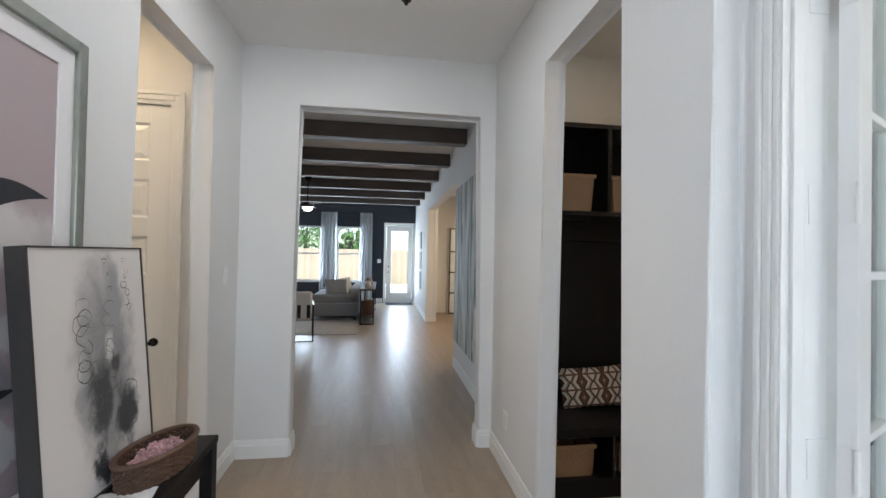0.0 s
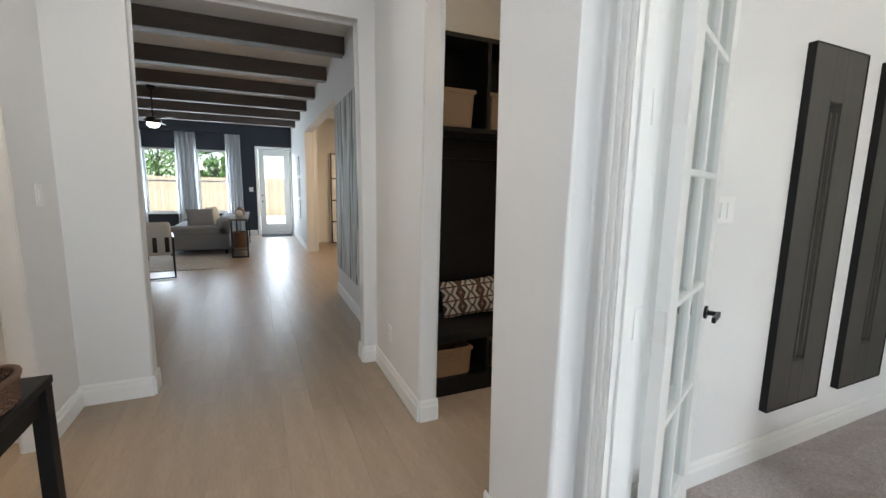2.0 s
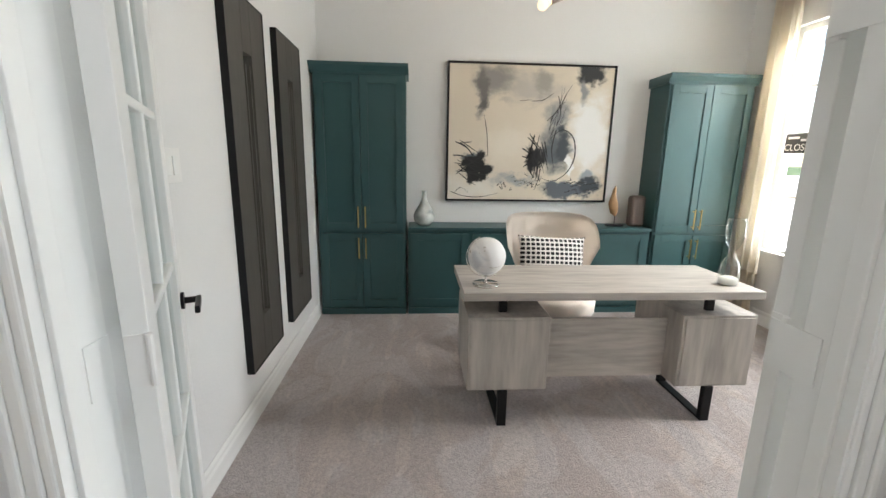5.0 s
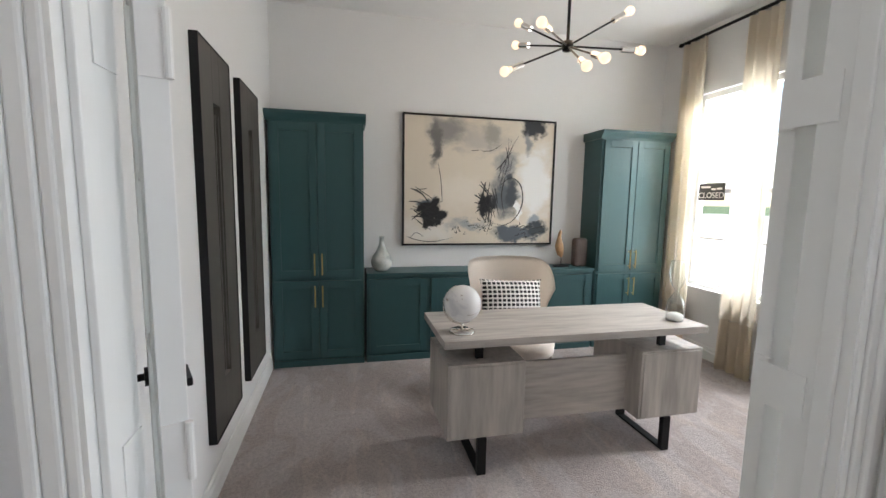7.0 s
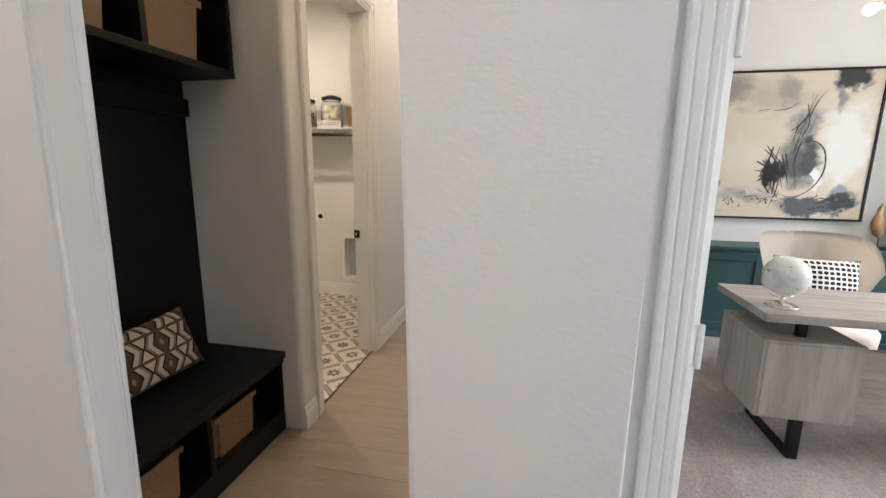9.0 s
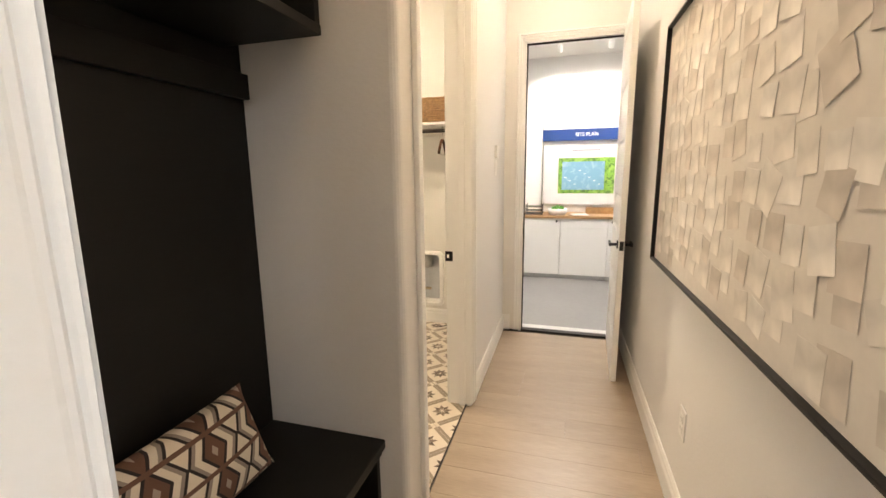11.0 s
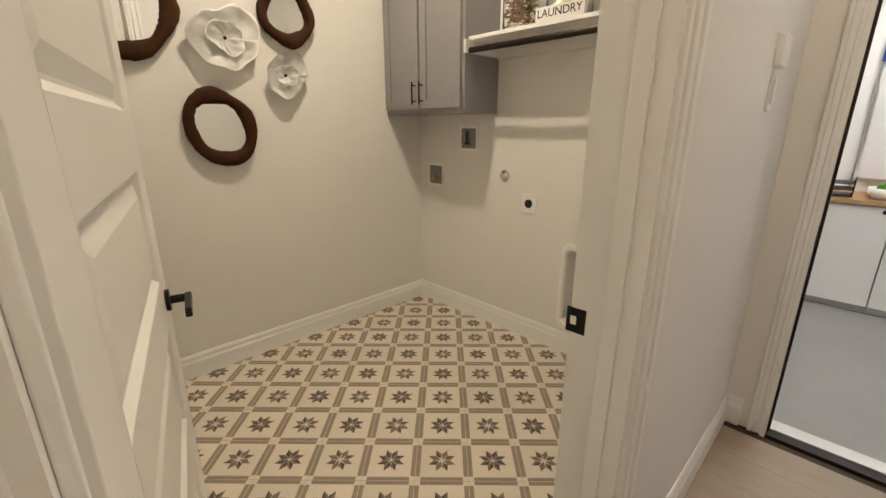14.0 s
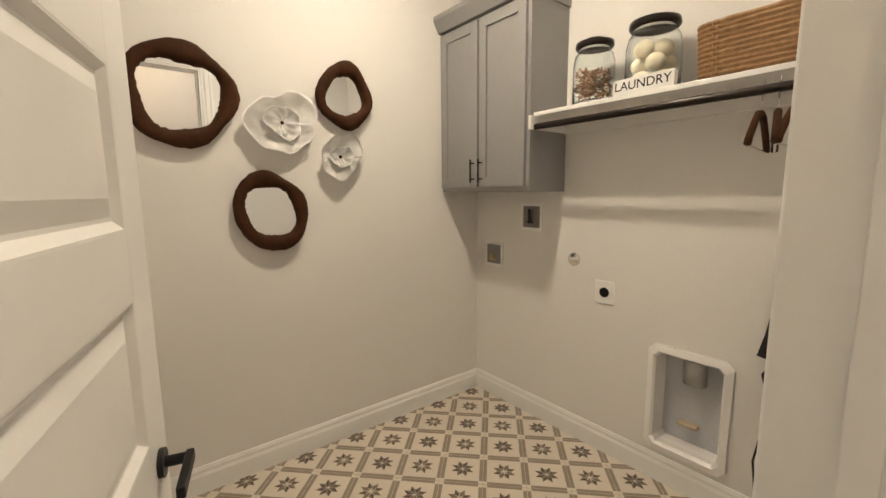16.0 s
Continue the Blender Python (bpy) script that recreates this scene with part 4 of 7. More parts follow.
def bin_box(label, base, w, d, h, taper=0.9, material=TAN):
    o = thing("storage_bin", label, "basket", base)
    rings = []
    bm = bmesh.new()
    for sx, z in ((taper, 0), (1, h), (0.95, h), (taper * 0.94, 0.01)):
        rings.append([bm.verts.new((w / 2 * sx * a, d / 2 * sx * b, z)) for a, b in ((-1, -1), (1, -1), (1, 1), (-1, 1))])
    bm.faces.new(rings[0])
    bm.faces.new(rings[-1])
    for a, b in zip(rings, rings[1:]):
        for k in range(4):
            bm.faces.new((a[k], a[(k + 1) % 4], b[(k + 1) % 4], b[k]))
    bmesh.ops.bevel(bm, geom=[e for e in bm.edges if abs(e.verts[0].co.z - e.verts[1].co.z) > 0.05], offset=0.02, segments=3, affect="EDGES")
    part("body", bm, material, o)
    part("rim", boxes((-w / 2 - 0.002, w / 2 + 0.002, -d / 2 - 0.003, -d / 2 + 0.003, h - 0.025, h + 0.002), bevel=0.002), material, o)
    return o
bin_box("tan canvas storage bin in the upper cubby", (1.40, 2.97, 1.821), 0.30, 0.27, 0.25)
bin_box("tan canvas storage bin in the upper cubby", (1.80, 2.97, 1.821), 0.30, 0.27, 0.25)
WOVEN = mat("woven_bin", (0.24, 0.135, 0.065), 0.8, vary=0.3, grain=70, bump=0.6)
bin_box("woven brown bin under the bench", (1.37, 2.86, 0.1205), 0.30, 0.27, 0.20, 0.94, WOVEN)
bin_box("woven brown bin under the bench", (1.825, 2.86, 0.1205), 0.27, 0.27, 0.20, 0.94, WOVEN)

def cushion(name, label, m, w, h, t, material, bulge=1.0, seg=26):
    """Stuffed pillow standing in local x, z; thickness along y."""
    bm = bmesh.new()
    for s in (1, -1):
        v = []
        for j in range(seg + 1):
            row = []
            for i in range(seg + 1):
                u, q = 2 * i / seg - 1, 2 * j / seg - 1
                puff = (max(0.0, (1 - u * u) * (1 - q * q))) ** 0.42
                pin = 1 - 0.07 * (1 - abs(u) ** 2) * abs(q) ** 6, 1 - 0.07 * (1 - abs(q) ** 2) * abs(u) ** 6
                row.append(bm.verts.new((w / 2 * u * pin[1], s * t / 2 * puff * bulge, h / 2 * q * pin[0])))
            v.append(row)
        for j in range(seg):
            for i in range(seg):
                bm.faces.new((v[j][i], v[j][i + 1], v[j + 1][i + 1], v[j + 1][i]))
    bmesh.ops.remove_doubles(bm, verts=bm.verts, dist=0.0004)
    o = part(name, bm, material, None, "", True)
    o.matrix_world = m
    return tagged(o, label, "pillow")


def chevron_material():
    """Printed hexagon chevrons in cream, brown and black."""
    m = mat("chevron_print", (0.6, 0.55, 0.48), 0.9, vary=0.05, grain=200, bump=0.3)
    nt = m.node_tree
    N, L = nt.nodes.new, nt.links.new
    co, sep = N("ShaderNodeTexCoord"), N("ShaderNodeSeparateXYZ")
    L(co.outputs["Object"], sep.inputs[0])
    def op(kind, a, b=None, c=None):
        n = N("ShaderNodeMath")
        n.operation = kind
        for k, s in enumerate((a, b, c)):
            if s is not None:
                if isinstance(s, (int, float)):
                    n.inputs[k].default_value = s
                else:
                    L(s, n.inputs[k])
        return n.outputs[0]
    col = op("PINGPONG", op("ADD", sep.outputs[2], 10.0), 0.052)
    wave = op("MULTIPLY_ADD", col, 0.6, op("PINGPONG", op("ADD", sep.outputs[0], 10.0), 0.078))
    ph = op("MULTIPLY", wave, 1 / 0.11)
    ramp = N("ShaderNodeValToRGB")
    ramp.color_ramp.interpolation = "CONSTANT"
    els = ramp.color_ramp.elements
    stops = ((0.0, (0.60, 0.53, 0.43)), (0.26, (0.018, 0.013, 0.012)), (0.34, (0.24, 0.20, 0.17)), (0.44, (0.58, 0.52, 0.43)), (0.62, (0.018, 0.013, 0.012)), (0.70, (0.115, 0.055, 0.035)), (0.90, (0.30, 0.25, 0.21)))
    els[0].color, els[1].position, els[1].color = (*stops[0][1], 1), stops[1][0], (*stops[1][1], 1)
    for p, c in stops[2:]:
        els.new(p).color = (*c, 1)
    L(ph, ramp.inputs[0])
    edge = op("LESS_THAN", col, 0.006)
    mix = N("ShaderNodeMixRGB")
    L(edge, mix.inputs[0])
    L(ramp.outputs[0], mix.inputs[1])
    mix.inputs[2].default_value = (0.12, 0.06, 0.04, 1)
    L(mix.outputs[0], nt.nodes["Principled BSDF"].inputs["Base Color"])
    return m
cushion("throw_pillow", "cream throw pillow with black and brown chevron print on the bench", pose(1.655, 3.03, 0.59, -19, -5, -8), 0.49, 0.285, 0.15, chevron_material())

ma = thing("framed_art", "very large framed relief of pale overlapping paper squares", "painting", (2.22, MY, 0))
x0, x1, z0, z1 = -1.02, 1.02, 0.95, 2.05
part("backing_board", boxes((x0, x1, 0.004, 0.02, z0, z1)), mat("cream_paper", (0.72, 0.68, 0.63), 0.85, vary=0.06, grain=30), ma)
rnd = random.Random(21)
SQ = [mat("paper_square_%s" % n, c, 0.9, vary=0.28, grain=7, big=10, bump=0) for n, c in (("pale", (0.72, 0.68, 0.63)), ("tan", (0.60, 0.55, 0.50)), ("white", (0.76, 0.73, 0.69)))]
for k in range(190):
    cx, cz = x0 + 0.09 + 0.107 * (k % 18) + rnd.uniform(-0.035, 0.035), z0 + 0.09 + 0.1 * (k // 18) + rnd.uniform(-0.03, 0.03)
    if cz > z1 - 0.08:
        continue
    s, a = rnd.uniform(0.034, 0.052), rnd.gauss(0, 0.16)
    bm = boxes((-s, s, 0, 0.0006, -s, s * rnd.uniform(0.9, 1.4)))
    o = part("paper_square", bm, rnd.choice(SQ), ma)
    lift = rnd.uniform(0.001, 0.010)
    o.matrix_basis = Matrix.Translation((cx, 0.0206 + 0.0007 * (k % 3) + s * lift, cz)) @ Euler((lift, a, 0)).to_matrix().to_4x4()
fr = boxes((x0 - 0.011, x0, 0, 0.04, z0 - 0.011, z1 + 0.011), (x1, x1 + 0.011, 0, 0.04, z0 - 0.011, z1 + 0.011), (x0, x1, 0, 0.04, z0 - 0.011, z0), (x0, x1, 0, 0.04, z1, z1 + 0.011), bevel=0.002)
part("frame", fr, BLACK, ma, "thin black frame")

# ---- laundry ----
gc = thing("wall_cabinet", "grey painted two-door wall cabinet above the washer hookups", "cabinet", (4.35, 4.36, 1.405))
def cab(x0, x1, y0, y1, z0, z1, bev=0.002):
    return boxes((x0 - 4.35, x1 - 4.35, y0 - 4.36, y1 - 4.36, z0 - 1.405, z1 - 1.405), bevel=bev)
part("body", cab(4.20, 4.499, 4.0, 4.709, 1.405, 2.36), GREYCAB, gc)
def shaker(parent, x, y0, y1, z0, z1, material, st=0.055, t=0.019):
    """Shaker cabinet front facing -x at plane x, in the parent's coordinates."""
    d = part("door", boxes((x - t, x, y0, y0 + st, z0, z1), (x - t, x, y1 - st, y1, z0, z1), (x - t, x, y0 + st, y1 - st, z0, z0 + st), (x - t, x, y0 + st, y1 - st, z1 - st, z1), bevel=0.0015), material, parent)
    part("panel", boxes((x - t * 0.45, x - 0.001, y0 + st - 0.002, y1 - st + 0.002, z0 + st - 0.002, z1 - st + 0.002)), material, d)
    return d
def bar_pull(door, x, y, z0, z1, material, r=0.005):
    bm = rod(bmesh.new(), (x - 0.03, y, z0), (x - 0.03, y, z1), r, 12)
    for z in (z0 + 0.02, z1 - 0.02):
        rod(bm, (x, y, z), (x - 0.03, y, z), r * 0.8, 10)
    return part("bar_pull", bm, material, door, "slim metal bar pull")
for y0, y1, yp in ((4.37, 4.70, 4.395), (4.02, 4.355, 4.33)):
    d = shaker(gc, 4.20 - 4.35, y0 - 4.36, y1 - 4.36, 0.03, 0.94, GREYCAB)
    bar_pull(d, 4.181 - 4.35, yp - 4.36, 0.055, 0.185, BLACK)
part("crown", prism([(-0.18, 0.955), (-0.215, 1.02), (-0.215, 1.045), (0.149, 1.045), (0.149, 0.955)], "y", -0.37, 0.349), GREYCAB, gc)

sh = thing("laundry_shelf", "white painted shelf with a dark hanging rod", "shelf", (4.35, 3.4, 1.80))
part("board", boxes((-0.125, 0.149, -0.68, 0.60, -0.02, 0.0), bevel=0.003), WHITE, sh)
part("cleat", boxes((0.13, 0.149, -0.68, 0.60, -0.09, -0.02)), LWALL, sh)
part("end_bracket", boxes((-0.165, 0.13, 0.582, 0.599, -0.085, -0.018), bevel=0.003), WHITE, sh)
part("hanging_rod", rod(bmesh.new(), (-0.128, -0.68, -0.072), (-0.128, 0.585, -0.072), 0.0155, 20), BRONZE, sh, "dark bronze rod")

def jar(label, base, r, h, fill, flabel):
    d = thing("glass_jar", label, "jar", base)
    prof = [(0.0, 0.002), (r * 0.93, 0.002), (r, 0.012), (r, h * 0.72), (r * 0.93, h * 0.86), (r * 0.78, h * 0.93), (r * 0.78, h)]
    inner = [(r * 0.78 - 0.003, h), (r * 0.78 - 0.003, h * 0.93), (r * 0.93 - 0.003, h * 0.86), (r - 0.003, h * 0.72), (r - 0.003, 0.014), (0.0, 0.008)]
    g = part("jar_body", lathe(prof + inner, 32), GLASS, d, "clear glass body", True)
    g.visible_shadow = False
    part("lid", lathe([(0.0, h * 0.985), (r * 0.86, h * 0.985), (r * 0.92, h * 1.02), (r * 0.90, h * 1.09), (r * 0.55, h * 1.12), (r * 0.5, h * 1.15), (0.0, h * 1.16)], 32), BRONZE, d, "dark metal lid", True)
    rnd = random.Random(8)
    if fill == "balls":
        WOOL = mat("wool_ball", (0.74, 0.66, 0.50), 0.95, vary=0.06, grain=80, bump=0.5)
        for k, (x, y, z) in enumerate(((0.045, 0.03, 0.05), (-0.045, 0.025, 0.05), (0.0, -0.052, 0.05), (0.045, -0.035, 0.12), (-0.04, -0.03, 0.12), (0.0, 0.05, 0.12), (0.035, 0.025, 0.185), (-0.035, 0.02, 0.185), (0.0, -0.04, 0.18))):
            part("dryer_ball", ball(bmesh.new(), (x, y, z), 0.040, (1, 1, 1), 14, 10), WOOL, d, "cream wool ball", True)
    else:
        bm = bmesh.new()
        CH_M = mat("wood_shavings", (0.30, 0.155, 0.08), 0.8, vary=0.5, grain=12)
        for k in range(280):
            a, q = rnd.uniform(0, 6.28), (r - 0.016) * math.sqrt(rnd.random())
            m = Matrix.Translation((q * math.cos(a), q * math.sin(a), rnd.uniform(0.018, h * 0.6))) @ Euler((rnd.uniform(-1, 1), rnd.uniform(-1, 1), rnd.uniform(0, 6))).to_matrix().to_4x4()
            vs = bmesh.ops.create_cube(bm, size=1)["verts"]
            for v in vs:
                v.co = m @ Vector((v.co.x * 0.026, v.co.y * 0.009, v.co.z * 0.003))
        part("wood_pegs", bm, CH_M, d, flabel)
    return d
jar("glass jar of wooden pegs with a dark lid", (4.33, 3.735, 1.8005), 0.092, 0.255, "pegs", "brown wooden clothes pegs")
jar("round glass jar of wool dryer balls with a dark lid", (4.355, 3.475, 1.8005), 0.108, 0.272, "balls", "")
sg = thing("laundry_sign", "small white block sign lettered LAUNDRY on the shelf", "sign", (4.245, 3.455, 1.8005))
part("block", boxes((-0.014, 0.014, -0.125, 0.125, 0, 0.062), bevel=0.002), WHITE, sg)
text_part("lettering", "LAUNDRY", 0.050, BLACK, sg, pose(-0.0146, 0, 0.032, 90, 0, -90), 0.0006)
wb = thing("seagrass_basket", "rectangular woven seagrass basket on the laundry shelf", "basket", (4.35, 3.06, 1.8005))
for k in range(11):
    z, f = 0.010 + 0.017 * k, 0.95 + 0.005 * k
    n, a, b = 64, 0.125 * f, 0.20 * f
    pts = []
    for i in range(n):
        th = 2 * math.pi * i / n
        c, s = math.cos(th), math.sin(th)
        w = 0.004 * (1 if (i + k) % 2 else -1)
        pts.append(((a + w) * math.copysign(abs(c) ** 0.28, c), (b + w) * math.copysign(abs(s) ** 0.28, s), z))
    part("strand", tube(pts, 0.0098, 6, closed=True), SEAGRASS, wb)
part("bottom", boxes((-0.115, 0.115, -0.185, 0.185, 0.0, 0.012)), SEAGRASS, wb)

def hanger(y, turn):
    d = thing("coat_hanger", "dark varnished wooden coat hanger with a steel hook", "hanger", (4.225, y, 1.742), turn, "hangers on the rod")
    part("hook", tube([(0, 0, -0.09), (0, 0, -0.05), (0.019, 0, -0.018), (0.021, 0, 0.004), (0.012, 0, 0.02), (0, 0, 0.024), (-0.013, 0, 0.019), (-0.021, 0, 0.003)], 0.0018, 8), CHROME, d, "steel hook")
    arm = [(-0.20, 0, -0.20), (-0.19, 0, -0.185), (-0.12, 0, -0.135), (-0.05, 0, -0.095), (0, 0, -0.088), (0.05, 0, -0.095), (0.12, 0, -0.135), (0.19, 0, -0.185), (0.20, 0, -0.20)]
    part("shoulder", tube(arm, 0.011, 10), BURL, d, "curved reddish wood", True)
    part("trouser_bar", rod(bmesh.new(), (-0.19, 0, -0.205), (0.19, 0, -0.205), 0.004, 8), CHROME, d, "steel bar")
for y, a in ((3.045, 8), (3.0, 14), (2.955, 3)):
    hanger(y, a)

def hookup(label, y, z, black):
    d = thing("utility_box", label, "outlet box", (4.5, y, z))
    part("flange", boxes((-0.005, 0.0, -0.082, 0.082, -0.082, -0.064), (-0.005, 0, -0.082, 0.082, 0.064, 0.082), (-0.005, 0, -0.082, -0.064, -0.064, 0.064), (-0.005, 0, 0.064, 0.082, -0.064, 0.064)), WHITE, d)
    # no real depth: the dark grey of this flat sheet paints the recess shade
    BOX_SHADE = mat("box_shade_grey", (0.20, 0.19, 0.185), 0.5)
    part("recess", boxes((-0.002, -0.001, -0.064, 0.064, -0.064, 0.064)), BOX_SHADE, d, "flat grey sheet with the shade of a recess in its colour")
    bm = rod(bmesh.new(), (-0.012, 0.012, -0.04), (-0.012, 0.012, 0.0 if not black else 0.045), 0.007)
    rod(bm, (-0.012, -0.02, -0.035), (-0.012, 0.03, -0.03), 0.005)
    part("valve", bm, BLACK if black else BRASS, d, "supply fitting")
hookup("grey recessed washer supply box in the wall", 4.543, 0.995, False)
hookup("grey recessed outlet box with a black cord", 4.228, 1.255, True)
vv = thing("gas_valve", "round chrome gas valve plate on the laundry wall", "valve", (4.5, 3.922, 1.033))
bm = lathe([(0.0, 0.022), (0.016, 0.022), (0.02, 0.014), (0.03, 0.010), (0.038, 0.003), (0.038, 0.0)], 28)
o = part("escutcheon", bm, CHROME, vv, "", True)
o.matrix_basis = pose(0, 0, 0, 0, -90, 0)
do = thing("dryer_outlet", "white dryer outlet plate with a black round socket", "outlet", (4.5, 3.73, 0.882))
part("cover_plate", boxes((-0.006, 0, -0.055, 0.055, -0.06, 0.06), bevel=0.002), WHITE, do)
part("socket", rod(bmesh.new(), (-0.010, 0, 0), (-0.004, 0, 0), 0.026, 24), BLACK, do, "black round socket face")
dv = thing("dryer_vent_box", "white recessed dryer vent box with chamfered frame in the wall", "vent box", (4.5, 3.305, 0.425))
def octa(a, b, c):
    return [(-a + c, -b), (a - c, -b), (a, -b + c), (a, b - c), (a - c, b), (-a + c, b), (-a, b - c), (-a, -b + c)]
bm = bmesh.new()
loops = []
for (a, b, c), x in (((0.178, 0.262, 0.03), 0.0), ((0.176, 0.26, 0.03), -0.016), ((0.150, 0.232, 0.024), -0.022), ((0.140, 0.222, 0.02), -0.010), ((0.134, 0.216, 0.02), 0.09)):
    loops.append([bm.verts.new((x, y, z)) for y, z in octa(a, b, c)])
for p, q in zip(loops, loops[1:]):
    for k in range(8):
        bm.faces.new((p[k], p[(k + 1) % 8], q[(k + 1) % 8], q[k]))
part("frame", bm, WHITE, dv)
# blue-grey instead of white, so the colour carries the shade inside the box
bm = boxes((0.086, 0.092, -0.134, 0.134, -0.216, 0.216))
part("recess_back", bm, mat("vent_shade_grey", (0.50, 0.52, 0.55), 0.5, vary=0.08), dv, "back of the recess, its shade put into a grey colour")
part("duct", rod(bmesh.new(), (0.05, -0.01, 0.10), (0.05, -0.01, 0.215), 0.048, 20), mat("galvanised_duct", (0.45, 0.45, 0.44), 0.4, 0.8, vary=0.15), dv, "grey metal duct stub", True)
part("vent_seal", boxes((0.03, 0.07, -0.04, 0.05, -0.12, -0.10), bevel=0.008), mat("tan_sealant", (0.42, 0.34, 0.24), 0.8), dv, "dried tan sealant")
ib = thing("ironing_board", "folded black ironing board leaning in the laundry corner", "ironing board", (4.40, 2.86, 0))
bm = prism([(-0.11, 0.30), (0.10, 0.30), (0.155, 0.66), (0.165, 0.70), (0.135, 0.76), (0.185, 0.77), (0.165, 0.86), (0.13, 1.10), (-0.11, 1.10)], "x", 0.03, 0.06)
part("board", bm, mat("black_cover", (0.012, 0.012, 0.013), 0.8, vary=0.2), ib)
for y in (-0.06, 0.05):
    part("leg", tube([(-0.045, y, 0.0), (-0.04, y, 0.7), (-0.035, y * 0.6, 1.1)], 0.009), BLACK, ib)
part("cord", tube([(0.0, 0.13, 0.55), (0.01, 0.16, 0.35), (0.02, 0.14, 0.15), (0.0, 0.19, 0.02), (-0.02, 0.28, 0.006)], 0.004), BLACK, ib, "black cord")

def wobble(seed, n=72, amount=0.09):
    rnd = random.Random(seed)
    har = [(k, rnd.uniform(-1, 1) * amount / k, rnd.uniform(0, 6.28)) for k in (2, 3, 4, 5)]
    return [1 + sum(a * math.cos(k * 2 * math.pi * i / n + p) for k, a, p in har) for i in range(n)]
def burl_mirror(label, x, z, a, b, seed, inner=0.60, tilt=0.0):
    """Live-edge wooden ring with a mirror, on the wall facing -y."""
    d = thing("burl_mirror", label, "mirror", (x, 4.71, z), group="wood framed mirrors")
    n = 72
    ro, ri = wobble(seed, n, 0.15), wobble(seed + 40, n, 0.24)
    rough = random.Random(seed + 7)
    bm = bmesh.new()
    rings = []
    for f, y in ((1.0, 0.0), (1.03, -0.018), (1.02, -0.038), (0.95, -0.050), (inner + 0.12, -0.048), (inner + 0.03, -0.040), (inner, -0.024), (inner, -0.012)):
        g = max(0.0, min(1.0, (1.0 - f) / (1.0 - inner)))
        row = []
        for i in range(n):
            th = 2 * math.pi * i / n + tilt
            rr = f * (ro[i] * (1 - g) + ri[i] * g) * (1 + (rough.uniform(-0.03, 0.03) if f == inner and y < -0.02 else rough.uniform(-0.012, 0.012)))
            row.append(bm.verts.new((a * rr * math.cos(th), y, b * rr * math.sin(th))))
        rings.append(row)
    for p, q in zip(rings, rings[1:]):
        for k in range(n):
            bm.faces.new((p[k], p[(k + 1) % n], q[(k + 1) % n], q[k]))
    part("burl_frame", bm, BURL, d, "dark polished live-edge wood", True)
    bm = bmesh.new()
    bm.faces.new([bm.verts.new((a * (inner + 0.04) * ri[i] * math.cos(2 * math.pi * i / n + tilt), -0.014, b * (inner + 0.04) * ri[i] * math.sin(2 * math.pi * i / n + tilt))) for i in range(n)])
    ret = bmesh.ops.extrude_face_region(bm, geom=list(bm.faces))
    for v in ret["geom"]:
        if isinstance(v, bmesh.types.BMVert):
            v.co.y = -0.004
    part("mirror_glass", bm, MIRROR, d, "silvered mirror glass")
burl_mirror("large mirror in a dark live-edge burl wood ring", 2.785, 1.825, 0.208, 0.212, 5, 0.72)
burl_mirror("small oval mirror in a dark live-edge burl wood ring", 3.53, 1.91, 0.146, 0.166, 9, 0.66)
burl_mirror("medium mirror in a dark live-edge burl wood ring", 3.125, 1.32, 0.166, 0.190, 14, 0.68)
def flower(label, x, z, r, seed):
    """Ruffled porcelain flower: overlapping wavy petals round a pierced middle."""
    d = thing("porcelain_flower", label, "wall decor", (x, 4.71, z), group="porcelain flowers")
    PORC = mat("white_porcelain", (0.84, 0.83, 0.81), 0.35, vary=0.14, grain=14, bump=0.05)
    rnd = random.Random(seed)
    ph = [rnd.uniform(0, 6.28) for _ in range(6)]
    def ruffle(scale, lift, deep, turn):
        def f(u, v):
            th = 2 * math.pi * u
            lobes = 1 + 0.13 * math.sin(2 * th + ph[0] + turn) + 0.07 * math.sin(3 * th + ph[1]) + 0.035 * math.sin(7 * th + ph[2])
            rad = r * scale * (0.06 + 0.94 * v) * lobes
            fold = 0.006 * v * math.sin(4 * th + ph[3] + 5 * v + turn) + 0.0025 * v * math.sin(9 * th + ph[4] - 7 * v)
            return (rad * math.cos(th), min(-0.004, -lift - deep * v ** 1.6 + fold), rad * math.sin(th))
        return f
    for scale, lift, deep, turn in ((1.0, 0.018, 0.040, 0.0), (0.52, 0.032, 0.026, 1.7)):
        part("petal", thicken(grid_sheet(72, 12, ruffle(scale, lift, deep, turn)), -0.004), PORC, d, "", True)
    part("stud", lathe([(0.0, 0.0), (0.012, 0.0), (0.010, 0.03), (0.006, 0.04), (0.0, 0.042)]), BRONZE, d, "dark middle").matrix_basis = pose(0, 0, 0, 90, 0, 0)
flower("large white porcelain flower on the laundry wall", 3.195, 1.745, 0.155, 1)
flower("small white porcelain flower on the laundry wall", 3.487, 1.597, 0.115, 2)

